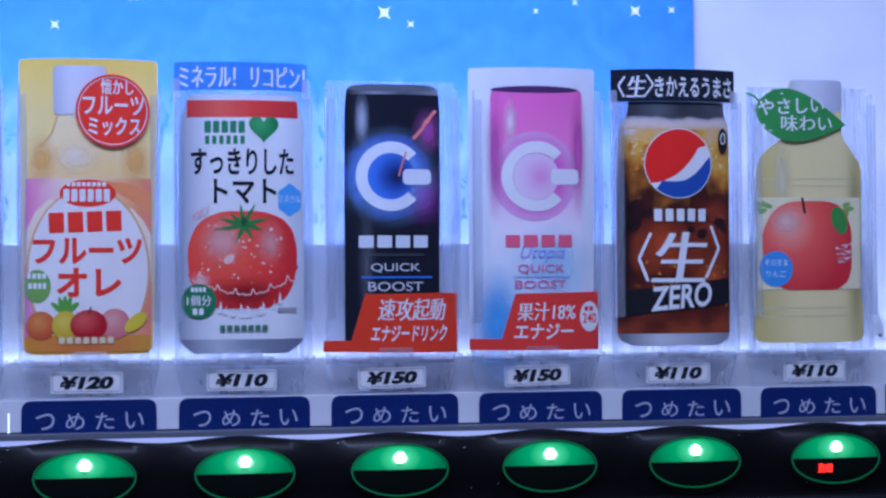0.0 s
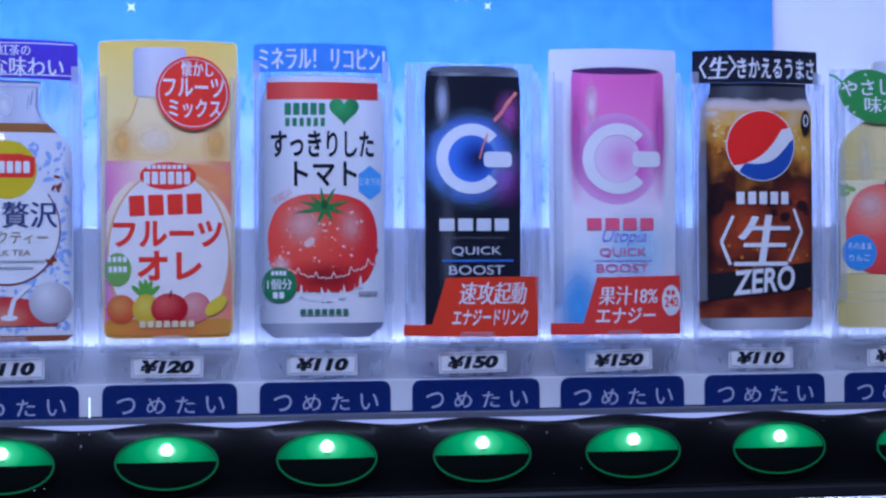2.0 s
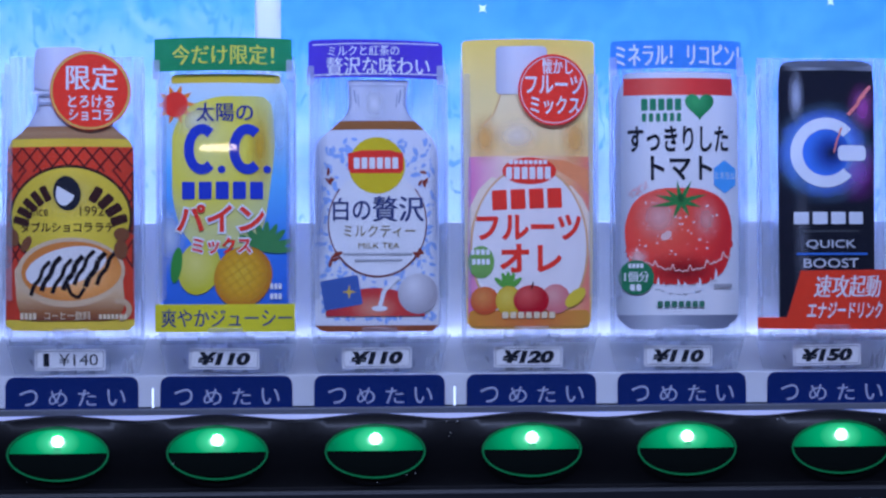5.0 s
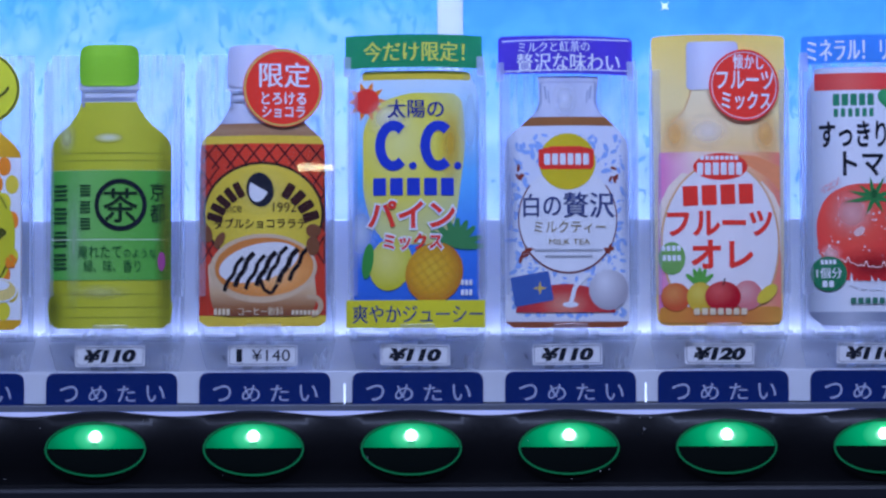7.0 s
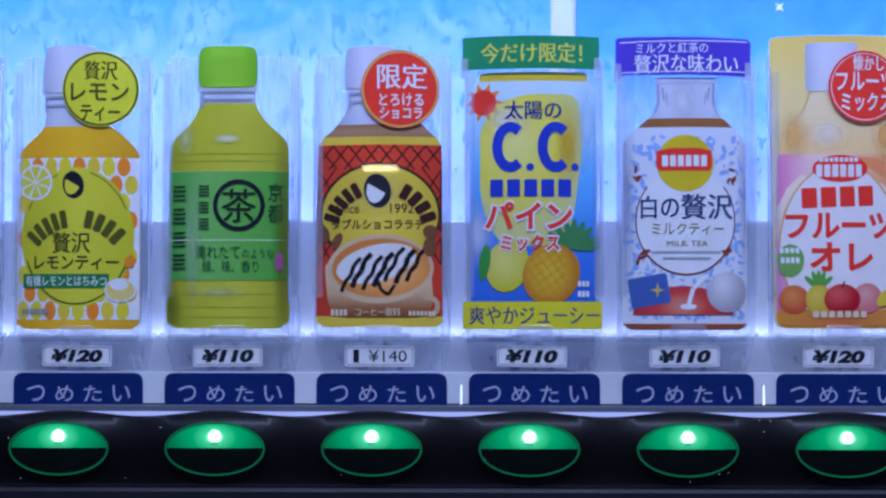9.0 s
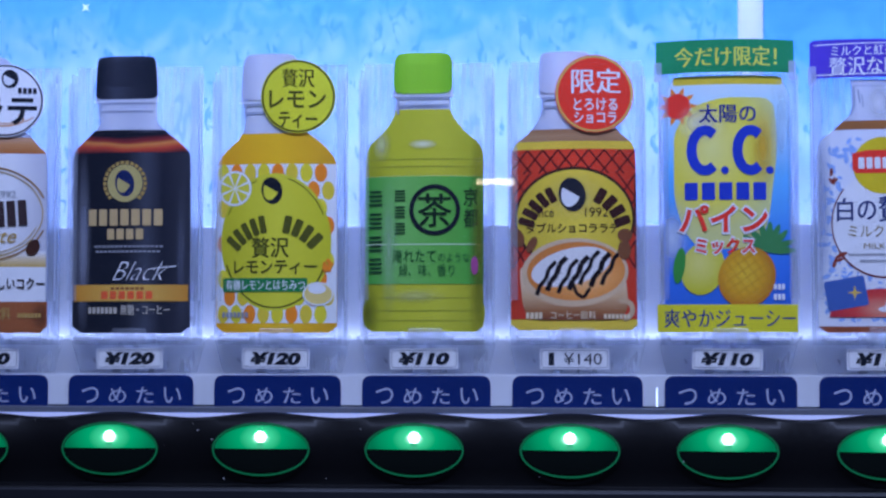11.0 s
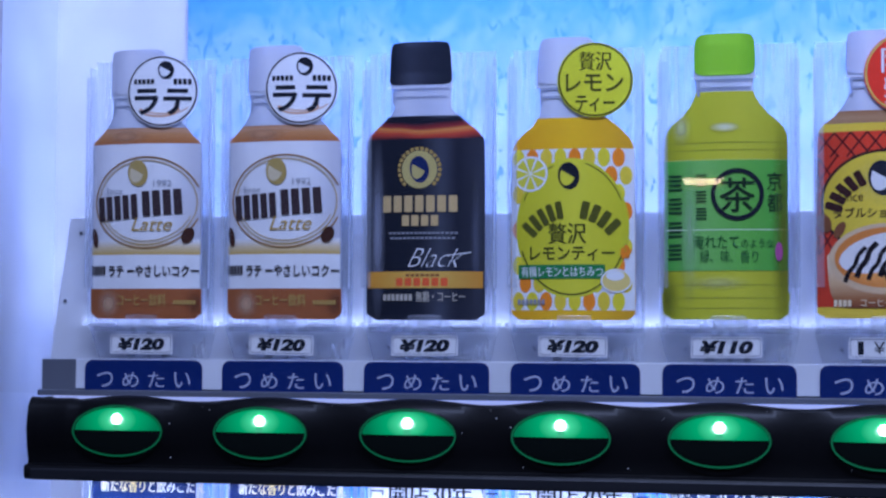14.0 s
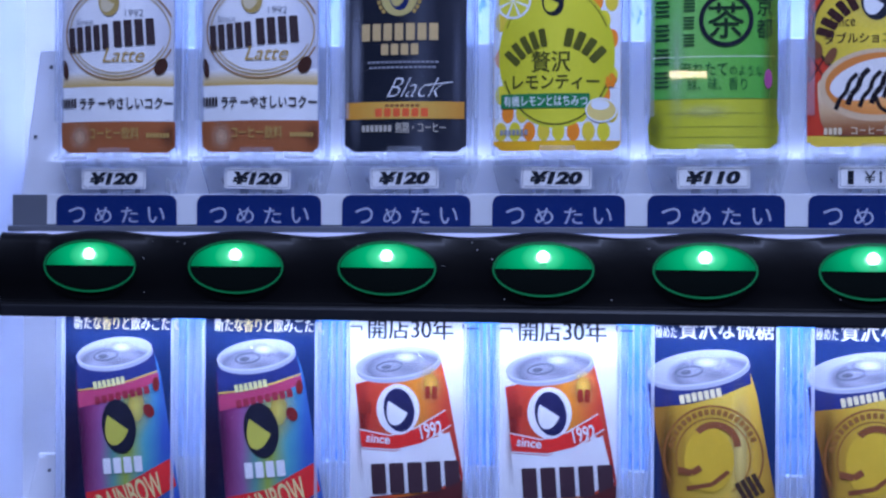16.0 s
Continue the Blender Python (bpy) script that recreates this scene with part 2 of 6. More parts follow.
# outlines in the plane of a card: u across, v up
def rect(u0, v0, u1, v1, r=0.0):
    u0, u1, v0, v1 = min(u0, u1), max(u0, u1), min(v0, v1), max(v0, v1)
    if not r:
        return [(u0, v0), (u1, v0), (u1, v1), (u0, v1)]
    pts = []
    for cu, cv, a in ((u1 - r, v0 + r, -90), (u1 - r, v1 - r, 0), (u0 + r, v1 - r, 90), (u0 + r, v0 + r, 180)):
        pts += [(cu + r * math.cos(radians(a + s)), cv + r * math.sin(radians(a + s))) for s in (0, 30, 60, 90)]
    return pts


def oval(u, v, ru, rv=None, a0=0, a1=360, n=40):
    rv = rv or ru
    full = abs(a1 - a0) >= 360
    return [(u + ru * math.cos(radians(a0 + (a1 - a0) * i / n)), v + rv * math.sin(radians(a0 + (a1 - a0) * i / n))) for i in range(n if full else n + 1)]


def arc(u, v, ru, rv, w, a0=0, a1=360, n=40):
    """A curved stroke as a list of quads."""
    out = []
    for i in range(n):
        q = []
        for j, s in ((i, -1), (i, 1), (i + 1, 1), (i + 1, -1)):
            a = radians(a0 + (a1 - a0) * j / n)
            q.append((u + (ru + s * w / 2) * math.cos(a), v + (rv + s * w / 2) * math.sin(a)))
        out.append(q)
    return out


def stroke(points, w):
    """A bent line of even width as a list of quads."""
    out = []
    for (a, b), (c, d) in zip(points, points[1:]):
        n = math.hypot(c - a, d - b) or 1
        x, y = -(d - b) / n * w / 2, (c - a) / n * w / 2
        out.append([(a + x, b + y), (a - x, b - y), (c - x, d - y), (c + x, d + y)])
    return out


def turned(polys, u, v, degrees):
    c, s = math.cos(radians(degrees)), math.sin(radians(degrees))
    return [[(u + (a - u) * c - (b - v) * s, v + (a - u) * s + (b - v) * c, *rest) for a, b, *rest in p] for p in polys]


def bars(n, u0, v0, u1, v1, fill=0.76):
    """Plain upright bars in place of the letters of a name."""
    v0, v1 = min(v0, v1), max(v0, v1)
    step = (u1 - u0) / n
    r = min(0.5, step * fill * 0.3)
    return [rect(u0 + step * i, v0, u0 + step * (i + fill), v1, r if v1 - v0 > 2 else 0) for i in range(n)]


def bars_arc(n, u, v, r, h, a0, a1, rv=None, fill=0.74):
    out = []
    for i in range(n):
        a = radians(a0 + (a1 - a0) * (i + 0.5) / n)
        w = abs(radians(a1 - a0)) * r / n * fill
        cu, cv = u + r * math.cos(a), v + (rv or r) * math.sin(a)
        out += turned([rect(cu - w / 2, cv - h / 2, cu + w / 2, cv + h / 2, w * 0.25)], cu, cv, math.degrees(a) - 90)
    return out


def lettering(words, u0, v0, u1, v1, bold=0.0, slant=0.0, turn=0.0):
    """Words in the built-in font, filled into the box given; as a list of polygons."""
    u0, u1, v0, v1 = min(u0, u1), max(u0, u1), min(v0, v1), max(v0, v1)
    thick = 0.0
    if any(ord(ch) > 0x4DFF for ch in words):
        bold, thick = 0.0, bold
    cu = bpy.data.curves.new("letters", "FONT")
    cu.body, cu.offset, cu.shear, cu.resolution_u = words, bold, slant, 4
    ob = new("letters", cu)
    me = bpy.data.meshes.new_from_object(ob.evaluated_get(bpy.context.evaluated_depsgraph_get()))
    co = np.array([v.co[:2] for v in me.vertices]).reshape(-1, 2)
    polys = []
    if len(co):
        lo, hi = co.min(0), co.max(0)
        co = (co - lo) / np.maximum(hi - lo, 1e-6) * (u1 - u0, v1 - v0) + (u0, v0)
        polys = [[tuple(co[i]) for i in p.vertices] for p in me.polygons]
        if thick:
            d = thick * (v1 - v0) * 0.9
            polys += [[(a + s * d, b, z) for a, b in p] for s, z in ((-1, 0.012), (1, 0.024)) for p in polys]
    bpy.data.objects.remove(ob)
    bpy.data.curves.remove(cu)
    bpy.data.meshes.remove(me)
    return turned(polys, (u0 + u1) / 2, (v0 + v1) / 2, turn) if turn else polys


def bulge(u):
    return -2.5 + 6.3 * (u / 31) ** 2


def level(u):
    return 0.0


def skin(polys, lift, curve=bulge):
    """Flat shapes laid on a card's front, cut across so that they follow its bend."""
    if polys and isinstance(polys[0], tuple):
        polys = [polys]
    bm = bmesh.new()
    for p in polys:
        try:
            bm.faces.new([bm.verts.new((a, b, rest[0] if rest else 0)) for a, b, *rest in p])
        except ValueError:
            pass
    if curve is not level:
        us = [v.co.x for v in bm.verts]
        cut = math.ceil(min(us) / 4) * 4
        while cut < max(us):
            bmesh.ops.bisect_plane(bm, geom=bm.verts[:] + bm.edges[:] + bm.faces[:], plane_co=(cut, 0, 0), plane_no=(1, 0, 0), dist=1e-4)
            cut += 4
    for v in bm.verts:
        a, b = v.co.x, v.co.y
        v.co = (a * MM, (curve(a) - lift - v.co.z) * MM, b * MM)
    bm.normal_update()
    for f in bm.faces:
        if f.normal.y > 0:
            f.normal_flip()
    return bm


def sheet(outline, thick=1.0, curve=bulge):
    """A card of real thickness cut to an outline and bent."""
    bm = skin([outline], 0, curve)
    made = bmesh.ops.extrude_face_region(bm, geom=bm.faces[:])
    bmesh.ops.translate(bm, vec=(0, thick * MM, 0), verts=[v for v in made["geom"] if isinstance(v, bmesh.types.BMVert)])
    bmesh.ops.recalc_face_normals(bm, faces=bm.faces[:])
    return bm


LIFT = 0.04


def fair(rows, step=1.6):
    """Rows of an outline eased into a smooth curve that passes through each of them without overshooting."""
    v = np.array([r[0] for r in rows])
    h = np.diff(v)
    at = np.unique(np.concatenate([np.linspace(a, b, max(2, int((b - a) / step) + 1)) for a, b in zip(v, v[1:])]))
    at = at[np.concatenate([[True], np.diff(at) > 1e-6])]
    cols = []
    for side in (1, 2):
        y = np.array([r[side] for r in rows])
        d = np.diff(y) / h
        m = np.zeros(len(v))
        m[0], m[-1] = d[0], d[-1]
        for i in range(1, len(v) - 1):
            if d[i - 1] * d[i] > 0:
                p, q = 2 * h[i] + h[i - 1], h[i] + 2 * h[i - 1]
                m[i] = (p + q) / (p / d[i - 1] + q / d[i])
        k = np.clip(np.searchsorted(v, at, side="right") - 1, 0, len(h) - 1)
        t = (at - v[k]) / h[k]
        cols.append((2 * t ** 3 - 3 * t ** 2 + 1) * y[k] + (t ** 3 - 2 * t ** 2 + t) * h[k] * m[k] + (3 * t ** 2 - 2 * t ** 3) * y[k + 1] + (t ** 3 - t ** 2) * h[k] * m[k + 1])
    return [(float(a), float(b), float(c)) for a, b, c in zip(at, *cols)]


def sides(rows, smooth=True):
    """An outline from rows of height, left and right, given from the bottom up."""
    eased = smooth and len(rows) > 4
    if eased:
        rows = fair(rows)
    pts = [(r, v) for v, l, r in rows] + [(l, v) for v, l, r in reversed(rows)]
    for _ in range((1 if eased else 2) if smooth else 0):
        out = []
        for (a, b), (c, d) in zip(pts, pts[1:] + pts[:1]):
            n = math.hypot(c - a, d - b) or 1
            t = min(0.25, 2.4 / n)
            out += [(a + (c - a) * t, b + (d - b) * t), (c + (a - c) * t, d + (b - d) * t)]
        pts = out
    return pts


def band(rows, v0, v1):
    """The stretch of such an outline between two heights."""
    vs, ls, rs = zip(*(fair(rows) if len(rows) > 4 else rows))
    cut = sorted({v0, v1, *[v for v in vs if v0 < v < v1]})
    return sides([(v, float(np.interp(v, vs, ls)), float(np.interp(v, vs, rs))) for v in cut], False)


class Card:
    """One display card: a bent sheet, with its printed shapes as parts on it in layers."""

    def __init__(self, k, label, outline, material, category="display card", curve=bulge, name="drink_display_card", y=0.0, group="drink cards of the upper row"):
        self.curve, self.layer = curve, 1
        self.left, self.right = min(a for a, _ in outline) + 0.4, max(a for a, _ in outline) - 0.4
        self.root = thing(name, 70 * k + 30, y, 0, label, category, group)
        self.body = part("card", sheet(outline, 1.0, curve), material, self.root)

    def put(self, name, polys, material, label="", lift=None):
        if not polys:
            return None
        ob = part(name, skin(polys, (lift or self.layer) * LIFT, self.curve), material, self.root, label)
        self.layer += 1
        return ob

    def fade(self, name, colour, u, v, ru, rv, strength=1.0, mottle=0.0, scale=90.0):
        """A printed patch with soft edges, held within the card's width."""
        pts = [(max(self.left, min(self.right, a)), b) for a, b in oval(u, v, ru, rv, n=40)]
        return self.put(name, pts, soft(*colour, u, v, ru, rv, strength, 0.38, mottle, scale))

    def plate(self, name, outline, material, out=1.5, label=""):
        """A separate raised tag in front of the card."""
        bm = skin([outline], self.layer * LIFT + out, self.curve)
        made = bmesh.ops.extrude_face_region(bm, geom=bm.faces[:])
        bmesh.ops.translate(bm, vec=(0, 0.6 * MM, 0), verts=[v for v in made["geom"] if isinstance(v, bmesh.types.BMVert)])
        bmesh.ops.recalc_face_normals(bm, faces=bm.faces[:])
        ob = part(name, bm, material, self.root, label)
        self.layer += math.ceil(out / LIFT) + 1
        return ob

    def banner_clips(self, u0, u1, v):
        """Clear corner tabs that hold a banner to the tray."""
        for a, b in ((u0 - 0.8, u0 + 2.6), (u1 - 2.6, u1 + 0.8)):
            self.plate("banner_clip", rect(a, v - 3.5, b, v + 5.5, 0.6), TAB, 0.4, "clear corner clip")


# ---- the cabinet ----
def ice_print(lo, hi):
    """The backdrop's print: blue above, pale and icy below, with broken crystal edges."""
    m, nt, bsdf = nodes_of("ice_print")
    co = nt.nodes.new("ShaderNodeTexCoord")
    sep = nt.nodes.new("ShaderNodeSeparateXYZ")
    rng = nt.nodes.new("ShaderNodeMapRange")
    rng.inputs["From Min"].default_value, rng.inputs["From Max"].default_value = lo, hi
    warp = add(nt, "ShaderNodeTexNoise", Scale=45.0, Detail=6.0, Distortion=1.2)
    off = nt.nodes.new("ShaderNodeMath")
    off.operation, off.inputs[1].default_value, off.inputs[2].default_value = "MULTIPLY_ADD", 0.55, -0.27
    plus = nt.nodes.new("ShaderNodeMath")
    plus.operation = "ADD"
    ramp = nt.nodes.new("ShaderNodeValToRGB")
    els = ramp.color_ramp.elements
    els[0].position, els[0].color = 0.0, (0.7, 0.83, 0.97, 1)
    els[1].position, els[1].color = 1.0, (0.045, 0.27, 0.92, 1)
    for p, c in ((0.35, (0.46, 0.69, 0.96)), (0.7, (0.1, 0.4, 0.93))):
        e = els.new(p)
        e.color = (*c, 1)
    flake = add(nt, "ShaderNodeTexNoise", Scale=1.0, Detail=5.0, Distortion=1.6)
    tall = nt.nodes.new("ShaderNodeMapping")
    tall.inputs["Scale"].default_value = (150, 150, 75)
    fr = nt.nodes.new("ShaderNodeMapRange")
    fr.inputs["From Min"].default_value, fr.inputs["From Max"].default_value = 0.57, 0.63
    fr.inputs["To Max"].default_value = 0.75
    mixc = nt.nodes.new("ShaderNodeMix")
    mixc.data_type = "RGBA"
    mixc.inputs["B"].default_value = (0.06, 0.32, 0.92, 1)
    nt.links.new(co.outputs["Object"], sep.inputs[0])
    nt.links.new(co.outputs["Object"], warp.inputs["Vector"])
    nt.links.new(sep.outputs["Z"], rng.inputs["Value"])
    nt.links.new(warp.outputs["Fac"], off.inputs[0])
    nt.links.new(rng.outputs["Result"], plus.inputs[0])
    nt.links.new(off.outputs[0], plus.inputs[1])
    nt.links.new(plus.outputs[0], ramp.inputs["Fac"])
    nt.links.new(co.outputs["Object"], tall.inputs["Vector"])
    nt.links.new(tall.outputs[0], flake.inputs["Vector"])
    nt.links.new(flake.outputs["Fac"], fr.inputs["Value"])
    nt.links.new(fr.outputs["Result"], mixc.inputs["Factor"])
    nt.links.new(ramp.outputs["Color"], mixc.inputs["A"])
    nt.links.new(mixc.outputs["Result"], bsdf.inputs["Base Color"])
    bsdf.inputs["Roughness"].default_value = 0.35
    return m


def wall(name, bm, material, label):
    ob = shape(name, bm, material)
    ob.location.z = SHELF
    return tagged(ob, label, "cabinet wall", kind="structure")


X0, X1 = -43, 1023
wall("wall_back", box(X0, X1, 57, 60, -1400, 420), WHITE, "white painted rear wall inside the vending cabinet")
wall("wall_left", box(X0 - 30, X0, -8, 60, -1400, 420), WHITE_SHADED, "white painted side wall of the cabinet, shade in its colour")
wall("wall_right", box(X1, X1 + 30, -8, 60, -1400, 420), WHITE_SHADED, "white painted side wall of the cabinet, shade in its colour")
wall("cabinet_top", box(X0 - 30, X1 + 30, -8, 60, 420, 450), WHITE, "white painted top of the vending cabinet")
wall("cabinet_base", box(X0, X1, -8, 57, -1400, -175), WHITE, "white painted lower body of the vending cabinet")
wall("cabinet_body", box(X0 - 30, X1 + 30, 60.5, 680, -1400, 450), WHITE, "white painted body of the vending machine")
wall("header_panel", box(X0, X1, -8, 20, 275, 420), WHITE, "white painted header above the display window")

ground_mat = solid("asphalt", (0.05, 0.05, 0.052), 0.85, bump=0.4, scale=60)
gr = shape("ground", box(-9000, 9000, -9000, 9000, -60, 0), ground_mat)
tagged(gr, "dark asphalt ground in front of the machine", "ground", kind="structure")
for nm, b in (("wall_behind", (-4000, 5000, -3100, -3000, 0, 3000)), ("wall_far_left", (-4100, -4000, -3000, 600, 0, 3000)), ("wall_far_right", (5000, 5100, -3000, 600, 0, 3000))):
    ob = shape(nm, box(*b), solid("dim_plaster", (0.16, 0.16, 0.17), 0.8, bump=0.2, scale=40))
    tagged(ob, "plain dim plaster wall facing the machine", "wall", kind="structure")

GLINT = ink(0.85, 0.92, 1.0)


def star(u, v, r, points=4):
    pts = []
    for i in range(points * 2):
        a = math.pi * i / points + math.pi / 4
        q = r if i % 2 == 0 else r * 0.28
        pts.append((u + q * math.cos(a), v + q * math.sin(a)))
    return pts


def backdrop(x0, x1, z0, z1, stars, lo=0.07, hi=0.19):
    root = thing("backdrop_panel", x0, 53, 0, "glossy blue printed backdrop panel with an icy pattern", "backdrop", kind="structure")
    part("panel", box(0, x1 - x0, 0, 3, z0, z1, 0.4), ice_print(lo, hi), root)
    for u, v, r in stars:
        part("glint", skin([oval(u - x0, v, r * 0.42, n=16)], 0.36, level), GLINT, root)
        part("star", skin([star(u - x0, v, r)], 0.3, level), GLINT, root)
    return root


backdrop(31, 459.8, 20, 300, [(130, 188, 3.0)], 0.09, 0.225)
backdrop(472.5, 896, 20, 300, [(572.3, 180.2, 3.2), (733.6, 189.6, 4.8), (747, 184.2, 2.8), (811.7, 192.3, 2.2), (832.3, 197.1, 2.4), (864.4, 193.5, 4.2), (884, 194.5, 2.8), (609.8, 194.5, 3)])
backdrop(31, 459.8, -170, -12, [], -0.24, 0.04)
backdrop(472.5, 896, -170, -12, [], -0.24, 0.04)

# white step panel behind the cards, one for each row
for top, low in ((73, -14), (-124, -172)):
    root = thing("mounting_step", 0, 18, 0, "white moulded mounting step behind the drink cards", "mounting panel", kind="structure")
    part("panel", prism([(-29, low), (-17, top), (974, top), (992, low)], 0, 6, 0.5), WHITE_PLASTIC, root)
    for u, v in ((-11, top - 8), (-19, top - 42), (983.5 - 14, top - 8), (981, top - 47)):
        part("pin", prism(oval(u, v, 0.9, n=12), -0.8, 0), RAIL, root)

# ---- the rail under the cards ----
rail = thing("grey_rail", 0, 0, 0, "grey metal rail carrying the blue temperature plates", "rail")
part("back_strip", box(-23, 983, 0.6, 2.2, -15, 2.2, 0.3), RAIL, rail)
part("front_lip", box(-23, 983, -5, 0.5, -15.4, -12.6, 0.5), RAIL, rail)
part("under_strip", box(-20, 980, -3, 3, -54.5, -16.2, 0.3), BLACK, rail)
# white strip in the gap; it glows in place of being lit
part("gap_glow_strip", box(-14, 975, -5.6, -4.2, -26, -15.5), glow("gap_glow", (0.5, 0.56, 0.85), 0.32), rail, "pale strip given a glow in the gap")
part("inner_strip", box(-5, 975, -0.2, 0.55, -12, 2.3, 0.2), WHITE_PLASTIC, rail)

# ---- the bar with the buttons ----
bar = thing("button_bar", 0, 0, 0, "black moulded plastic bar with a row of lit oval buttons", "button bar")


def bar_mesh():
    bm = bmesh.new()
    rows = []
    for i in range(288):
        x = -23 + i * 1006 / 287
        wave = math.cos(2 * math.pi * (x - 26.8) / 70)
        if x < 0 or x > 960:
            wave = 1 - 0.6 * (1 - wave)
        top = -16.1 + 1.25 * wave
        out = -14.2 - 1.4 * wave
        rows.append([bm.verts.new((x * MM, y * MM, z * MM)) for y, z in (
            (-7, -30), (-7, top - 0.6), (-9.5, top), (-12, top - 1.2), (out, top - 5), (out - 1.6, -31), (out - 0.4, -40), (-13.2, -46.2), (-13.4, -47.6), (-17, -48.4), (-18, -49.6), (-18, -53.4), (-16.5, -55), (-7, -55))])
    for a, b in zip(rows, rows[1:]):
        for j in range(len(a)):
            k = (j + 1) % len(a)
            bm.faces.new((a[j], b[j], b[k], a[k]))
    for end in (rows[0], rows[-1]):
        bm.faces.new(end)
    bmesh.ops.recalc_face_normals(bm, faces=bm.faces[:])
    return bm


part("housing", bar_mesh(), BLACK, bar, smooth=True)
part("lip", box(-20, 981, -18.6, -13, -55.2, -49.6, 0.8), LIP, bar, "dark grey lower lip")
GREEN_RIM = glow("green_rim", (0.0, 0.16, 0.05), 0.2)
BULB = glow("green_white_bulb", (0.5, 1.0, 0.66), 5.0)
HOLDER = glow("bulb_holder_plastic", (0.05, 0.5, 0.2), 0.5)
WINDOW = solid("dark_window", (0.006, 0.009, 0.008), 0.12)
RED = glow("red_segments", (1.0, 0.03, 0.02), 3.0)


def bump_oval(u, v, ru, rv, y, depth, lo=-1.0, hi=1.0):
    """A shallow dome over an oval, cut to a band of its height."""
    bm = bmesh.new()
    grid = []
    nv, nu = 14, 22
    for j in range(nv + 1):
        t = lo + (hi - lo) * j / nv
        half = math.sqrt(max(0.0, 1 - t * t))
        grid.append([bm.verts.new(((u + ru * half * s) * MM, (y - depth * (1 - t * t - (half * s) ** 2)) * MM, (v + rv * t) * MM)) for s in [2 * i / nu - 1 for i in range(nu + 1)]])
    for a, b in zip(grid, grid[1:]):
        for i in range(nu):
            try:
                bm.faces.new((a[i], a[i + 1], b[i + 1], b[i]))
            except ValueError:
                pass
    bmesh.ops.remove_doubles(bm, verts=bm.verts[:], dist=1e-6)
    bmesh.ops.recalc_face_normals(bm, faces=bm.faces[:])
    bm.normal_update()
    return bm


def lit_lens():
    """Green lens lit by the bulb behind it: brightest round the bulb."""
    m = round_blend([(0.09, (0.6, 1.0, 0.75)), (0.22, (0.05, 0.55, 0.22)), (0.5, (0.0, 0.3, 0.1)), (1, (0.0, 0.14, 0.05))], 0, 5.0, 20, 13)
    nt = m.node_tree
    ramp = [n for n in nt.nodes if n.type == "VALTORGB"][0]
    bsdf = nt.nodes["Principled BSDF"]
    nt.links.new(ramp.outputs["Color"], bsdf.inputs["Emission Color"])
    bsdf.inputs["Emission Strength"].default_value = 0.72
    bsdf.inputs["Roughness"].default_value = 0.2
    return m


LENS = lit_lens()
MESHES = {}


def piece(name, make, material, parent, smooth=True, label=""):
    """A part whose mesh is shared by all the buttons."""
    if name not in MESHES:
        MESHES[name] = part(name, make(), material, parent, label, smooth)
        return MESHES[name]
    ob = MESHES[name].copy()
    scene.collection.objects.link(ob)
    ob.parent = parent
    return ob


for k in range(14):
    b = piece("button", lambda: bump_oval(0, 0, 23, 12.6, -15.0, 1.5), BLACK, bar, label="oval push button lit green")
    b.location = ((70.6 * k + 23.6) * MM, 0, -31.4 * MM)
    piece("rim", lambda: skin(arc(0, 0, 22.2, 11.8, 0.9, 0, 360, 48), 17.2, level), GREEN_RIM, b)
    piece("lens", lambda: bump_oval(0, 0, 21.6, 11.2, -16.4, 1.6, 0.02, 0.98), LENS, b, label="lit green upper half")
    piece("window", lambda: bump_oval(0, 0, 21.4, 11.0, -16.4, 1.2, -0.97, -0.02), WINDOW, b, label="dark glossy lower half")
    piece("bulb", lambda: bump_oval(0, 5.4, 2.7, 2.9, -17.6, 1.0), BULB, b, label="bright bulb")
    piece("bulb_holder", lambda: skin([[(-1.8, 0.3), (1.8, 0.3), (1.5, 3.2), (-1.5, 3.2)]], 18.1, level), HOLDER, b, label="green lit bulb holder")
    if k == 13:
        part("sold_out_sign", skin(lettering("売切", -9.5, -6.5, -2.5, -2.2, 0.02), 18.6, level), RED, b, "red sold-out characters")

# ---- blue plates, trays and price tags ----
PRICE = ["¥120", "¥120", "¥120", "¥120", "¥110", "¥140", "¥110", "¥110", "¥120", "¥110", "¥150", "¥150", "¥110", "¥110"]
PLATE_TEXT = ink(0.46, 0.5, 0.64)


def plate_outline():
    r = 4
    pts = [(-30, -13.2), (30, -13.2)]
    pts += [(30 - r + r * math.cos(radians(a)), 2 - r + r * math.sin(radians(a))) for a in (0, 30, 60, 90)]
    pts += [(-30 + r - r * math.sin(radians(a)), 2 - r + r * math.cos(radians(a))) for a in (0, 30, 60, 90)]
    return pts


plate = thing("temperature_plate", 30, 0, 0, "navy blue plate with pale characters on the grey rail", "label plate", "temperature plates")
part("plate_body", prism(plate_outline(), -0.9, -0.25, 0.1), NAVY, plate)
for i, ch in enumerate("つめたい"):
    u = -23.6 + 13.2 * i
    part("character", skin(lettering(ch, u, -11.2, u + 8.2, -3.8, 0.004), 1.02, level), PLATE_TEXT, plate)
for k in range(1, 14):
    copy_thing(plate, pose((70 * k + 30) * MM, 0, SHELF))


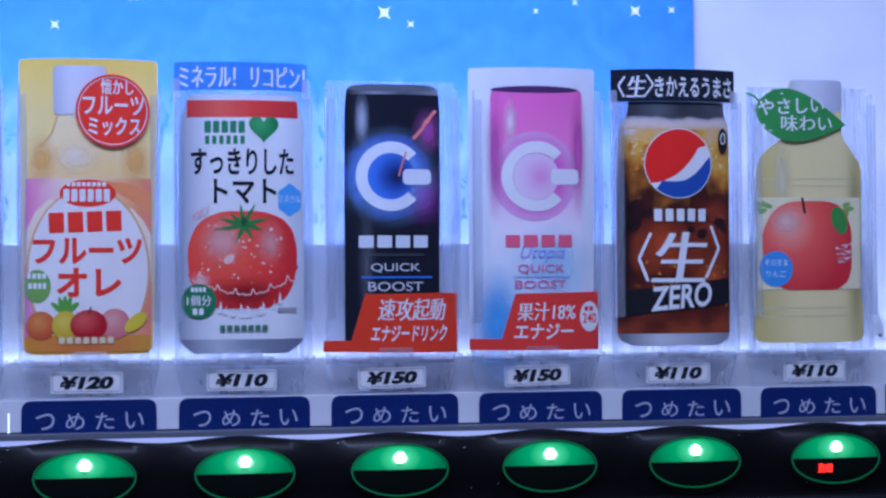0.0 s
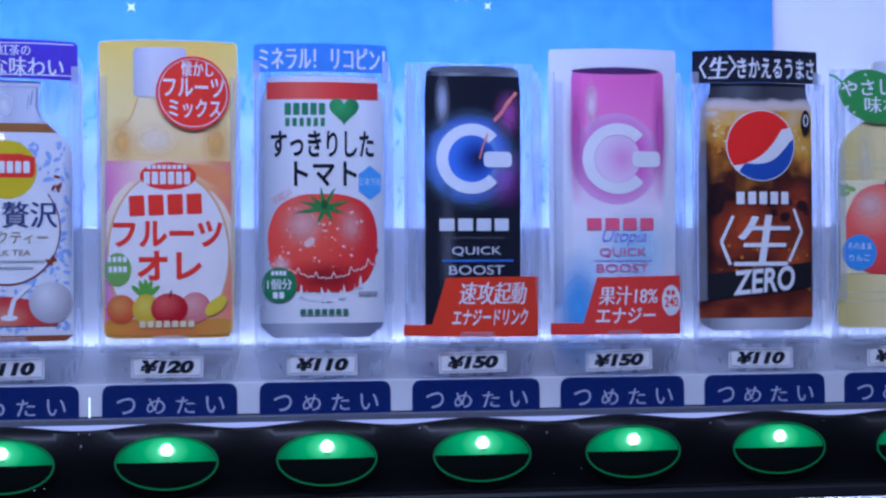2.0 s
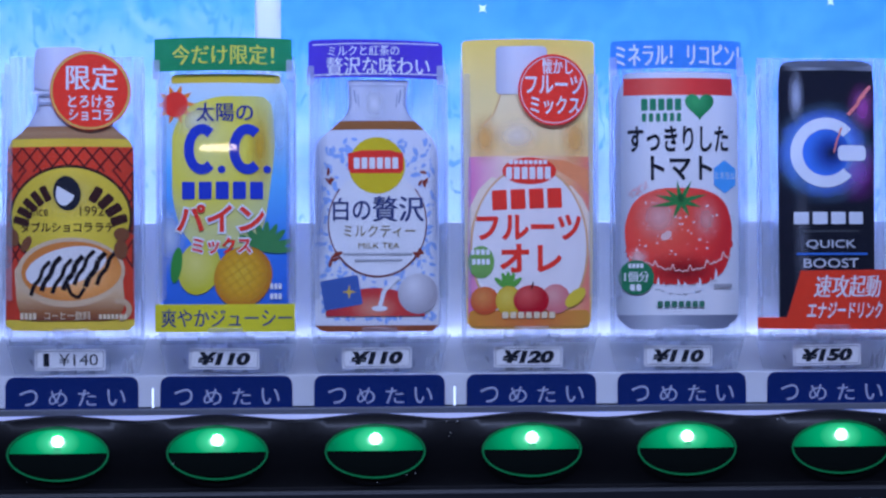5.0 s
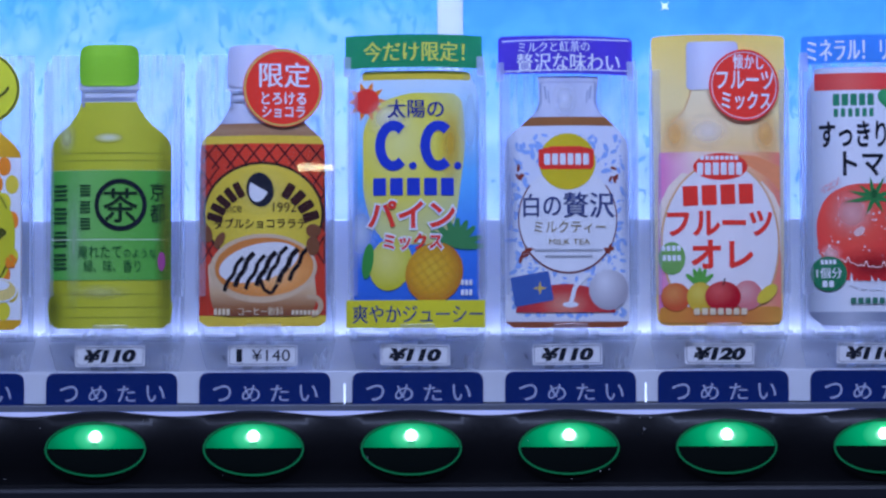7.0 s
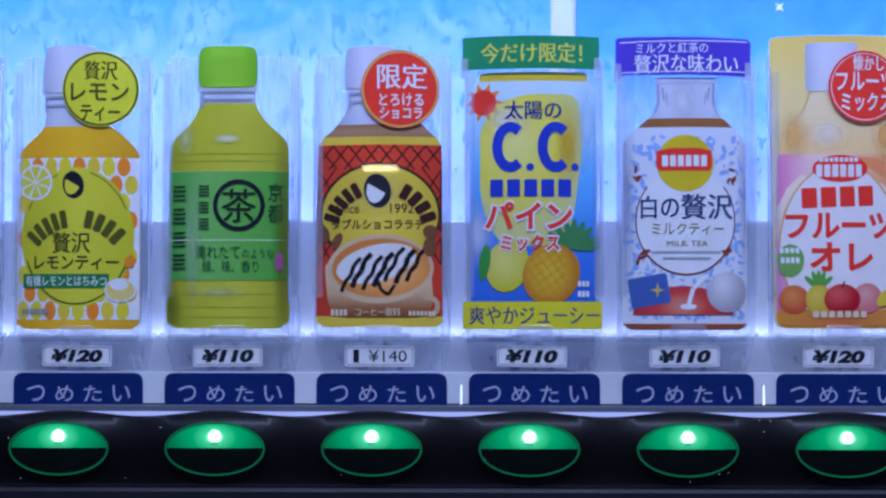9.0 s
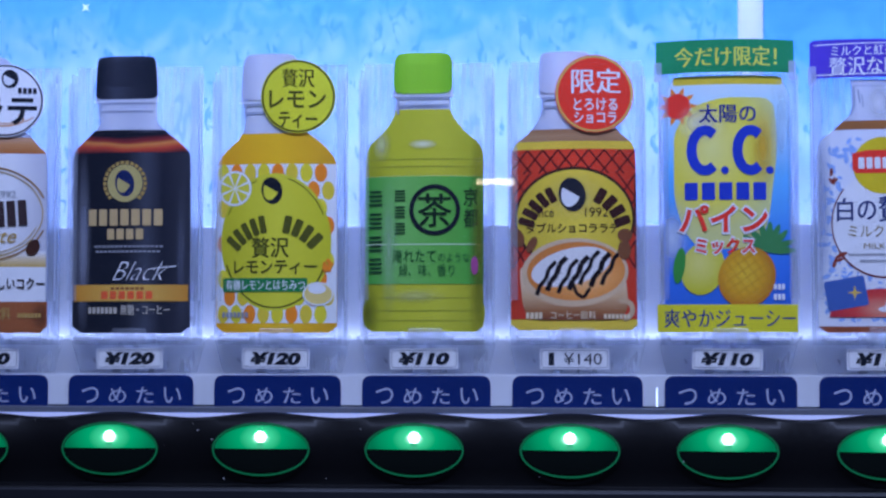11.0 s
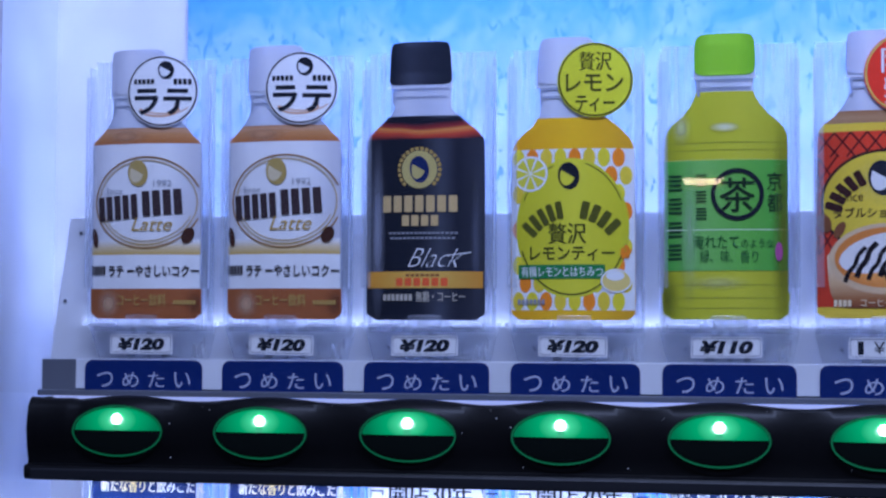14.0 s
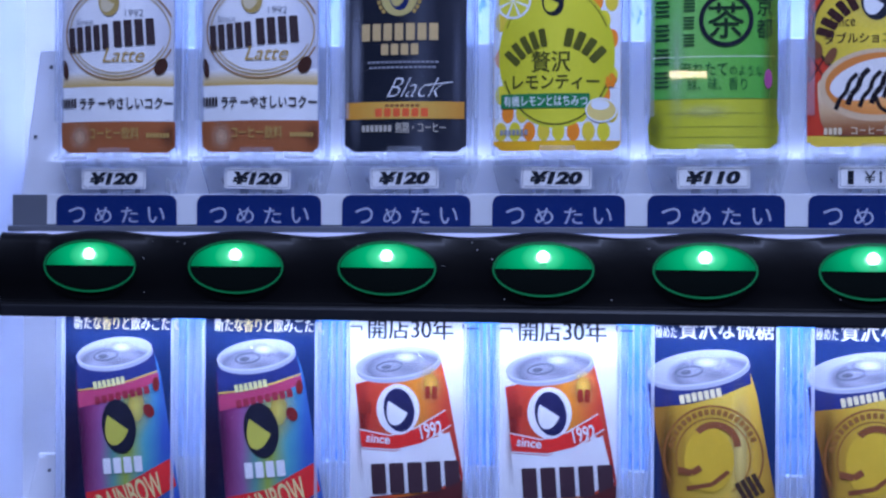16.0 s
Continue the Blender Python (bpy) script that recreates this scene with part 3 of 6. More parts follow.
def tray(k):
    root = thing("card_tray", 70 * k + 30, 0, 0, "frosted clear plastic tray holding a drink card upright", "card holder", "card trays")
    bm = bmesh.new()
    secs = []
    for z, w, yf in ((20.6, 33.2, -4.0), (18.8, 33.2, -3.8), (18.0, 32.0, 1.6), (2.8, 28.5, 5.4)):
        secs.append([bm.verts.new((x * MM, y * MM, z * MM)) for x, y in ((-w, 14), (-w, yf + 7), (-w * 0.6, yf + 2.2), (0, yf + 0.4), (w * 0.6, yf + 2.2), (w, yf + 7), (w, 14))])
    for a, b in zip(secs, secs[1:]):
        for i in range(6):
            bm.faces.new((a[i], b[i], b[i + 1], a[i + 1]))
    bm.faces.new(secs[-1])
    bmesh.ops.recalc_face_normals(bm, faces=bm.faces[:])
    part("tray_body", bm, TRAY, root)
    part("back_sheet", box(-31, 31, 11, 12, 16, 150, 0.2), FROST, root, "frosted back sheet")
    for s in (-1, 1):
        part("side_flange", box(s * 31 - 0.5, s * 31 + 0.5, 3.6, 10.9, 20, 146, 0.2), FROST, root)
        part("clip", box(s * 29.6 - 2.2, s * 29.6 + 2.2, 1.0, 1.7, 37, 141, 0.2), CLEAR, root, "thin clear edge clip")
        part("clip_edge", box(s * 31.8 - 0.25, s * 31.8 + 0.25, 1.2, 2.2, 37, 141), RIM, root, "bright moulded edge")
    part("tab", box(-8, 8, -5.2, -4.4, 17.5, 24, 0.3), CLEAR, root, "clear front tab")
    for s in (-1, 1):
        part("ledge", box(s * 20 - 7, s * 20 + 7, -4.4, -3.0, 18.4, 20.0, 0.4), RIM, root)
    return root


first_tray = tray(0)
for k in range(1, 14):
    copy_thing(first_tray, pose((70 * k + 30) * MM, 0, SHELF))

for k in range(14):
    root = thing("price_tag", 70 * k + 30 - (1.2 if k else 2), 1.2, 9.7, "white price tag with %s lettering in a thin black border" % ("light" if k == 5 else "bold black"), "price tag", "price tags")
    root.rotation_euler = (radians(1.5), radians((0, 1, -0.5, 0.6, -0.4, 0, 0.8, -0.6, 0.3, 0.5, -1.0, -1.4, 0.4, 0.2)[k]), 0)
    part("tag", prism(rect(-16, -4.8, 16, 4.8, 0.8), 0, 0.5), CARD, root)
    line = [rect(-14.2, -4.1, 14.2, -3.85), rect(-14.2, 3.85, 14.2, 4.1), rect(-15.3, -3.0, -15.05, 3.0), rect(15.05, -3.0, 15.3, 3.0)]
    for cu, cv, a in ((14.2, 3.0, 0), (-14.2, 3.0, 90), (-14.2, -3.0, 180), (14.2, -3.0, 270)):
        line += arc(cu, cv, 0.97, 0.97, 0.25, a, a + 90, 5)
    part("border", skin(line, 0.12, level), ink(0.1, 0.11, 0.15), root)
    if k == 5:
        part("price", skin(lettering(PRICE[k], -5, -2.6, 12.6, 2.8), 0.14, level), INK_BLACK, root)
        part("mark", skin([rect(-12, -3, -9.4, 3)], 0.14, level), INK_BLACK, root)
    else:
        part("price", skin(lettering(PRICE[k], -12.0, -3.0, 12.0, 3.1, 0.06, 0.2), 0.14, level), INK_BLACK, root)

# light leaking through two slits beside the plates
SLIT = glow("slit_light", (0.6, 0.72, 1.0), 1.6)
for x in (416.5, 554.5):
    part("light_slit", box(x - 0.3, x + 0.3, -0.35, -0.15, -12.4, -3.5), SLIT, rail, "thin slit of white light")
rnd = random.Random(9)
dust = bmesh.new()
for _ in range(60):
    x, z = rnd.uniform(-15, 970), rnd.choice((rnd.uniform(-20, -18.5), rnd.uniform(-46, -20)))
    r = rnd.uniform(0.15, 0.38)
    bmesh.ops.create_icosphere(dust, subdivisions=1, radius=r * MM, matrix=Matrix.Translation((x * MM, (-12.8 if z > -20.5 else -16.6) * MM, z * MM)))
tagged(part("dust", dust, ink(0.7, 0.7, 0.72), bar, "pale dust specks"), kind="stuff")

# ---- outside: ceiling and housing added for the front fill; mirrored wall lamp ----
canopy = shape("ceiling", box(-4000, 5000, -3000, 600, 2600, 2680), solid("ceiling_paint", (0.5, 0.5, 0.5), 0.7, bump=0.1, scale=60))
tagged(canopy, "plain pale unseen ceiling added above the fill lamp", "ceiling", kind="structure")
fix = thing("fill_housing", 490, -1000, 1090, "added white housing for the unseen front fill lamp", "lamp")
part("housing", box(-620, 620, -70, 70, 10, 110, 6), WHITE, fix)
wl = thing("wall_lamp", 190, -2995, 360, "small warm lamp on the facing plaster wall", "lamp")
part("mount", box(-55, 55, -5, 0, -20, 20, 3), RAIL, wl)
part("tube", box(-41, 41, 0, 12, -6.5, 6.5, 3), glow("warm_tube", (1.0, 0.82, 0.5), 16.0), wl, "glowing warm tube")

# ---- window pane over the display ----
def pane_glass():
    m, nt, bsdf = nodes_of("window_glass")
    out = nt.nodes["Material Output"]
    nt.nodes.remove(bsdf)
    tr = nt.nodes.new("ShaderNodeBsdfTransparent")
    gl = nt.nodes.new("ShaderNodeBsdfGlossy")
    gl.inputs["Roughness"].default_value = 0.015
    fr = nt.nodes.new("ShaderNodeFresnel")
    fr.inputs["IOR"].default_value = 1.45
    mx = nt.nodes.new("ShaderNodeMixShader")
    # thin bluish diffuse layer: the milky glare on the glass, given as colour
    glare_veil = nt.nodes.new("ShaderNodeBsdfDiffuse")
    glare_veil.inputs["Color"].default_value = (0.45, 0.65, 1.0, 1)
    veil_noise = add(nt, "ShaderNodeTexNoise", Scale=9.0, Detail=3.0)
    amount = nt.nodes.new("ShaderNodeMapRange")
    amount.inputs["To Min"].default_value, amount.inputs["To Max"].default_value = 0.002, 0.008
    veiled = nt.nodes.new("ShaderNodeMixShader")
    co = nt.nodes.new("ShaderNodeTexCoord")
    nt.links.new(co.outputs["Object"], veil_noise.inputs["Vector"])
    nt.links.new(veil_noise.outputs["Fac"], amount.inputs["Value"])
    nt.links.new(amount.outputs["Result"], veiled.inputs["Fac"])
    nt.links.new(tr.outputs[0], veiled.inputs[1])
    nt.links.new(glare_veil.outputs[0], veiled.inputs[2])
    nt.links.new(fr.outputs[0], mx.inputs["Fac"])
    nt.links.new(veiled.outputs[0], mx.inputs[1])
    nt.links.new(gl.outputs[0], mx.inputs[2])
    nt.links.new(mx.outputs[0], out.inputs["Surface"])
    return m


GLASS = pane_glass()
for nm, z0, z1 in (("window_1", -14, 275), ("window_2", -175, -57)):
    ob = shape(nm, box(X0, X1, -11.2, -11, z0, z1), GLASS)
    ob.location.z = SHELF
    ob.visible_shadow = False
    tagged(ob, "clear glass pane in front of the drink display", "window", kind="structure")

# ---- printed colours ----
RED_INK, ORANGE, YELLOW = ink(0.7, 0.045, 0.045), ink(0.75, 0.25, 0.03), ink(0.8, 0.6, 0.05)
NAVY_INK, SKY = ink(0.01, 0.02, 0.1), ink(0.08, 0.38, 0.8)
PURPLE, WHITE_INK, CREAM = ink(0.09, 0.05, 0.5), ink(0.82, 0.83, 0.84), ink(0.8, 0.66, 0.42)
GOLD, BROWN, DARK_BROWN, GREY = ink(0.5, 0.33, 0.09), ink(0.3, 0.1, 0.03), ink(0.06, 0.02, 0.01), ink(0.3, 0.31, 0.34)
OLIVE = ink(0.1, 0.1, 0.01)
# cap and neck edges darken: cylinder shading put into the printed colour
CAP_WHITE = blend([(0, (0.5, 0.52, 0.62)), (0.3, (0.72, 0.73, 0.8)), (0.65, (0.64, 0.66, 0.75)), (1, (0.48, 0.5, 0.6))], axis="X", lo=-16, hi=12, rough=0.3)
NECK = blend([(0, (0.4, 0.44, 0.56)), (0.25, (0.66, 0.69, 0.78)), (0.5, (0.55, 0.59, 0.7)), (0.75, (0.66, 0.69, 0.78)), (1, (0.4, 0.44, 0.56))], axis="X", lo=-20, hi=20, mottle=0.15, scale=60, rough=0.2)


def badge(c, u, v, r, face, ring, words, colour, label):
    """A round raised tag with a ring and lines of lettering."""
    c.plate("badge", oval(u, v, r, n=48), face, 0.6, label)
    c.put("badge_ring", arc(u, v, r * 0.955, r * 0.955, r * 0.05, n=48), ring)
    for w, box_ in words:
        c.put("badge_words", lettering(w, *box_, 0.02), colour)


def emblem(c, u, v, w, h, dark, pale):
    """A plain two-tone emblem: a dark oval with a pale half oval low in it."""
    c.put("emblem", turned([oval(u, v, w * 0.88, h * 0.95, n=28)], u, v, 10), dark, "plain emblem")
    if pale:
        c.put("emblem_patch", turned([oval(u - w * 0.1, v + h * 0.12, w * 0.62, h * 0.82, 170, 350, 20)], u, v, -14), pale)


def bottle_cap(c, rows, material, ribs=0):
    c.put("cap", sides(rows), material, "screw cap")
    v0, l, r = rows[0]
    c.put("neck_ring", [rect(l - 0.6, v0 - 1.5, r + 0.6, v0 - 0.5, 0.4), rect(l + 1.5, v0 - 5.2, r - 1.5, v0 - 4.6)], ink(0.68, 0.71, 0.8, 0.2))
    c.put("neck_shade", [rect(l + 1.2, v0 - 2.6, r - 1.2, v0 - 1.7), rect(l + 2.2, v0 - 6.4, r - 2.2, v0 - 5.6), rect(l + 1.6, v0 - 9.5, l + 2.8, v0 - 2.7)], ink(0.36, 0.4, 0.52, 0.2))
    if ribs:
        v0, v1 = rows[0][0] + 1, rows[-1][0] - 1
        u0, u1 = rows[0][1] + 1, rows[0][2] - 1
        dark = ink(0.014, 0.016, 0.026)
        c.put("cap_ribs", [rect(u0 + (u1 - u0) * (i + 0.2) / ribs, v0 + 5, u0 + (u1 - u0) * (i + 0.6) / ribs, v1 - 1.5) for i in range(ribs)], dark)


def splotch(u, v, r, n, seed, lo, hi, squash=0.7):
    """A scatter of small leaf shapes in a box."""
    rnd = random.Random(seed)
    out = []
    for _ in range(n):
        a, b, s = u + rnd.uniform(-1, 1) * r[0], v + rnd.uniform(-1, 1) * r[1], rnd.uniform(lo, hi)
        out += turned([oval(a, b, s, s * squash, n=9)], a, b, rnd.uniform(0, 180))
    return out


# ---- latte bottles ----
def latte(k):
    rows = [(21.9, -24.5, 25.0), (24.9, -28.7, 28.0), (53.2, -29.1, 27.8), (107.3, -29.1, 27.0), (110.5, -25.6, 23.9), (116.5, -19.7, 19.0), (122.7, -17.0, 12.3), (130.8, -16.5, 10.1), (131.4, -18.4, 10.4), (151.5, -18.0, 9.4), (153.4, -15.6, 7.3)]
    c = Card(k, "milk coffee bottle card with white label and round tag", sides(rows), NECK)
    v = [r[0] for r in rows]
    c.put("coffee", band(rows, v[3], v[4] + 4.5), blend([(0, (0.46, 0.15, 0.04)), (0.55, (0.58, 0.26, 0.1)), (0.85, (0.6, 0.34, 0.2)), (1, (0.5, 0.24, 0.1))], lo=v[3], hi=v[4] + 4.5, mottle=0.2, scale=40))
    # grey edges: the round bottle's shading, printed into the label
    c.put("label", band(rows, v[2] - 0.5, v[3]), blend([(0, (0.56, 0.56, 0.6)), (0.2, (0.82, 0.82, 0.83)), (0.7, (0.82, 0.82, 0.83)), (1, (0.52, 0.52, 0.58))], axis="X", lo=-28, hi=28), "white paper label")
    c.put("tan_fade", [rect(-28.7, 53.1, 27.5, 60.6)], blend([(0, (0.6, 0.4, 0.12)), (0.5, (0.72, 0.58, 0.36)), (1, (0.8, 0.8, 0.81))], lo=v[2] + 0.3, hi=v[2] + 7.2))
    c.put("lower_band", [rect(-28.5, 36.6, 27.6, 53.1)], WHITE_INK)
    c.put("coffee_foot", band(rows, v[0], v[2] - 16.6), ink(0.36, 0.11, 0.035))
    c.fade("foot_shine", (0.75, 0.5, 0.32), -18.4, 29.4, 7, 8, 0.7)
    c.fade("side_shade", (0.2, 0.06, 0.02), 25.5, 29.5, 6, 9, 0.7)
    c.fade("coffee_shine", (0.66, 0.36, 0.2), -10.4, 111.1, 14, 5, 0.7)
    bottle_cap(c, [(131.4, -18.4, 10.4), (151.5, -18.0, 9.4), (153.4, -15.6, 7.3)], CAP_WHITE)
    u, w = 0.8, 78.5
    c.put("label_ring", arc(u, w, 27.0, 22.2, 0.8, 20, 340), ink(0.34, 0.18, 0.06))
    c.put("label_line", arc(u, w, 25.0, 20.5, 0.5) + arc(u, w, 23.4, 18.9, 0.4, 200, 340), GOLD)
    emblem(c, -3.3, 92.8, 5.9, 6.9, ink(0.45, 0.32, 0.1), ink(0.66, 0.56, 0.36))
    c.put("small_words", lettering("Since", -20.3, 82.7, -11.3, 85.7) + lettering("1992", 4.8, 86.2, 13.7, 89.4), GREY)
    c.put("name_bars", turned(bars(5, -24.5, 70.1, -2.1, 82.0), -12.9, 76.0, 4) + turned(bars(4, -0.8, 72.3, 20.0, 84.6), 9.8, 78.4, 4), ink(0.05, 0.03, 0.03), "bars in place of the name")
    c.put("script", lettering("Latte", -6.4, 64.6, 14.3, 71.2, 0.0, 0.35), GOLD)
    c.put("beans", turned([oval(21.7, 62.4, 2.8, 4.1)], 21.7, 62.4, -25) + turned([oval(-26.6, 61.5, 1.7, 4.7)], -26.6, 61.5, 10), DARK_BROWN)
    c.put("words", bars(5, -28.3, 43.3, -19.9, 47.8) + lettering("ラテ ーやさしいコクー", -18.3, 42.4, 27.1, 48.0, 0.02), ink(0.03, 0.02, 0.02))
    c.put("foot_words", lettering("コーヒー飲料", -13.0, 28.1, 11.7, 34.0, 0.01) + bars(7, 15.2, 28.9, 25.9, 31.1), GOLD)
    u, w = 8.5, 132.6
    badge(c, u, w, 17.5, ink(0.9, 0.9, 0.9), ink(0.05, 0.04, 0.05), [], INK_BLACK, "round white tag with dark lettering")
    c.put("swirl", arc(u - 1, w - 9, 9.5, 3.2, 0.9, 170, 400) + arc(u + 1, w - 7, 12, 4, 0.6, 200, 350), ink(0.7, 0.38, 0.2))
    c.put("badge_words", lettering("ラテ", -5.0, 120.9, 23.0, 134.0, 0.03), INK_BLACK)
    emblem(c, 10.6, 142.9, 4.5, 4.7, INK_BLACK, WHITE_INK)
    c.put("badge_names", bars(5, -5.4, 136.1, 5.5, 138.6) + bars(4, 14.4, 135.8, 23.4, 138.7), INK_BLACK)


latte(0)
latte(1)


# ---- black coffee ----
def black_coffee(k):
    rows = [(21.6, -24.7, 23.4), (24.8, -29.8, 27.4), (106.2, -30.1, 27.0), (109.8, -27.7, 24.7), (115.2, -21.5, 18.5), (118.0, -18.3, 15.4), (121.7, -15.7, 11.8), (132.1, -15.5, 11.5), (132.7, -18.4, 12.0), (138.3, -18.1, 12.0), (151.1, -17.6, 11.1), (153.2, -15.9, 9.6)]
    c = Card(k, "card of a black coffee bottle with gold print", sides(rows), NECK)
    v = [r[0] for r in rows]
    # paler and darker runs across the black: the bottle's gloss, put in ink
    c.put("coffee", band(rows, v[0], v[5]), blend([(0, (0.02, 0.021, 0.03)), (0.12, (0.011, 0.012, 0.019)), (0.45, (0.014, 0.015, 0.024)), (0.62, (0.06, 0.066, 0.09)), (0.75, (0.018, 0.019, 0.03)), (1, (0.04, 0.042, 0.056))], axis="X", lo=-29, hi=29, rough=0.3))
    c.put("swirl", band(rows, v[3] - 2.5, v[4] + 1.5), blend([(0, (0.012, 0.012, 0.02)), (0.3, (0.55, 0.06, 0.03)), (0.5, (0.7, 0.25, 0.06)), (0.62, (0.3, 0.03, 0.03)), (0.85, (0.012, 0.012, 0.02))], lo=v[3] - 3, hi=v[4] + 2, mottle=0.9, scale=32, detail=1))
    # the cap's highlight and dark sides are part of its printed colour
    bottle_cap(c, [(132.7, -18.4, 12.0), (138.3, -18.1, 12.0), (151.1, -17.6, 11.1), (153.2, -15.9, 9.6)], blend([(0, (0.012, 0.014, 0.024)), (0.3, (0.06, 0.065, 0.09)), (0.6, (0.03, 0.034, 0.05)), (1, (0.012, 0.014, 0.022))], axis="X", lo=-17, hi=13, rough=0.3), 24)
    c.put("neck_ring", [rect(-16.6, 131.2, 12.3, 131.7)], PALE)
    u, w = -3.3, 92.6
    c.put("emblem", [oval(u, w, 8.6, 8.9)], ink(0.55, 0.45, 0.16), "plain gold emblem")
    emblem(c, u, w, 5.3, 6.7, NAVY_INK, ink(0.55, 0.45, 0.16))
    c.put("emblem_bars", bars_arc(20, u, w, 9.9, 1.6, 230, -50), GOLD)
    c.fade("side_shine", (0.3, 0.32, 0.4), -24.1, 63.6, 4.5, 46, 0.85)
    c.fade("side_shine", (0.12, 0.13, 0.18), 23.3, 57.9, 3, 40, 0.7)
    c.put("name_bars", bars(7, -21.2, 72.5, 16.1, 80.3) + bars(4, -11.7, 65.9, 7.0, 71.0), ink(0.62, 0.44, 0.2), "bars in place of the name")
    c.put("small_bars", bars(16, -18.2, 62.1, 15.6, 63.1) + bars(15, -17.4, 59.7, 14.3, 60.7), GREY)
    c.put("script", lettering("Black", -8.8, 46.6, 17.0, 55.4, -0.018, 0.6) + stroke([(9.9, 52.0), (21.3, 53.4)], 0.5), WHITE_INK)
    c.put("band", [rect(-29.0, 36.7, 26.6, 44.5)], blend([(0, (0.7, 0.3, 0.03)), (0.5, (0.8, 0.5, 0.1)), (1, (0.6, 0.25, 0.03))], axis="X", lo=-28, hi=28))
    c.put("band_bars", bars(6, -14.4, 37.6, 11.5, 41.5) , ink(0.7, 0.12, 0.06))
    c.put("band_words", bars(7, -9.6, 42.1, 7.1, 43.3), BROWN)
    c.put("foot_words", bars(7, -20.9, 30.8, -6.0, 33.9) + lettering("無糖・コーヒー", -4.6, 30.2, 18.5, 35.2, 0.015), ink(0.55, 0.5, 0.4))


black_coffee(2)


# ---- lemon tea ----
def lemon_tea(k):
    rows = [(21.9, -25.8, 24.1), (25.1, -30.2, 27.7), (52.5, -30.3, 27.7), (102.2, -29.3, 27.0), (106.1, -27.0, 25.0), (113.7, -18.7, 17.2), (119.7, -16.0, 9.5), (130.9, -15.8, 9.0), (131.4, -17.9, 9.3), (151.1, -16.3, 8.8), (153.2, -14.2, 6.4)]
    c = Card(k, "card of a lemon tea bottle with a yellow round tag", sides(rows), NECK)
    v = [r[0] for r in rows]
    c.put("tea", band(rows, v[0], v[5] + 2), blend([(0, (0.85, 0.4, 0.01)), (0.5, (0.93, 0.54, 0.02)), (1, (0.72, 0.36, 0.02))], axis="X", lo=-28, hi=28))
    c.put("label", [rect(-30.0, 26.4, 27.5, 101.2)], WHITE_INK, "white label with coloured drops")
    u0, w0, u1, w1 = -30.0, 26.4, 27.5, 101.2
    for j, m in enumerate((YELLOW, ORANGE, ink(0.8, 0.68, 0.04))):
        drops = []
        for row in range(9):
            for col in range(8):
                if (row + col * 2) % 3 == j:
                    a = u0 + (col + 0.5 + 0.5 * (row % 2)) * (u1 - u0) / 8.6
                    drops.append([(p, q) for p, q in oval(a, w0 + (row + 0.5) * (w1 - w0) / 9, 2.9, 4.4, n=14)])
        c.put("drops", drops, m, lift=4)
    u, w = -1.4, 64.4
    c.layer = 5
    c.put("disc", [oval(u, w, 26.4, 32.4, n=56)], blend([(0, (0.6, 0.56, 0.02)), (0.5, (0.74, 0.7, 0.05)), (1, (0.6, 0.56, 0.02))], axis="X", lo=-28, hi=28))
    c.put("disc_line", arc(u, w, 25.0, 30.8, 0.5, 25, 75) + arc(u, w, 25.0, 30.8, 0.5, 110, 155) + arc(u, w, 25.0, 30.8, 0.8, 200, 340), OLIVE)
    a, b = -20.9, 89.9
    c.put("lemon_slice", [oval(a, b, 8.3)], WHITE_INK)
    c.put("lemon_flesh", [[(a + 0.4 * math.cos(radians(g)), b + 0.4 * math.sin(radians(g)))] + oval(a, b, 7.3, None, g - 18, g + 18, 4) for g in range(0, 360, 45)], ink(0.72, 0.66, 0.06))
    emblem(c, -2.7, 88.6, 5.7, 6.7, INK_BLACK, ink(0.74, 0.7, 0.05))
    c.put("name_bars", bars_arc(5, u - 1, w - 20, 25.6, 8.4, 142, 96, 28.7) + bars_arc(4, u + 1, w - 20, 25.6, 8.4, 84, 40, 28.7), OLIVE, "bars in place of the name")
    c.put("words", lettering("贅沢", -12.2, 57.2, 5.4, 66.7, 0.02) + lettering("レモンティー", -21.1, 49.3, 18.4, 55.8, 0.02), OLIVE)
    c.put("ribbon", [rect(-26.6, 41.0, 14.1, 47.5, 0.6)], ink(0.02, 0.22, 0.06))
    c.put("ribbon_words", lettering("有機レモンとはちみつ", -25.2, 41.8, 13.0, 46.7, 0.01), WHITE_INK)
    c.put("glass", turned([oval(19.1, 40.0, 6.7, 5.2)], 19.1, 40.0, 10), ink(0.8, 0.62, 0.2))
    c.put("glass_rim", arc(19.1, 40.0, 6.7, 5.2, 0.7) + [oval(18.6, 42.4, 4.1, 2.3)], WHITE_INK)
    c.put("maker_bars", bars(7, -26.9, 29.0, -13.5, 31.5), GREY)
    c.put("flower", splotch(23.2, 53.8, (2.2, 2.2), 7, 3, 1.0, 1.8), ORANGE)
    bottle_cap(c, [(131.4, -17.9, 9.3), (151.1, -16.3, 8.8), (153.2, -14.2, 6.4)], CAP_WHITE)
    u, w = 9.5, 132.9
    badge(c, u, w, 17.4, ink(0.74, 0.72, 0.04), OLIVE, [("贅沢", (2.3, 137.2, 17.2, 146.0)), ("レモン", (-4.0, 127.4, 22.5, 135.8)), ("ティー", (0.7, 118.1, 18.5, 125.6))], OLIVE, "round yellow tag with olive lettering")


lemon_tea(3)


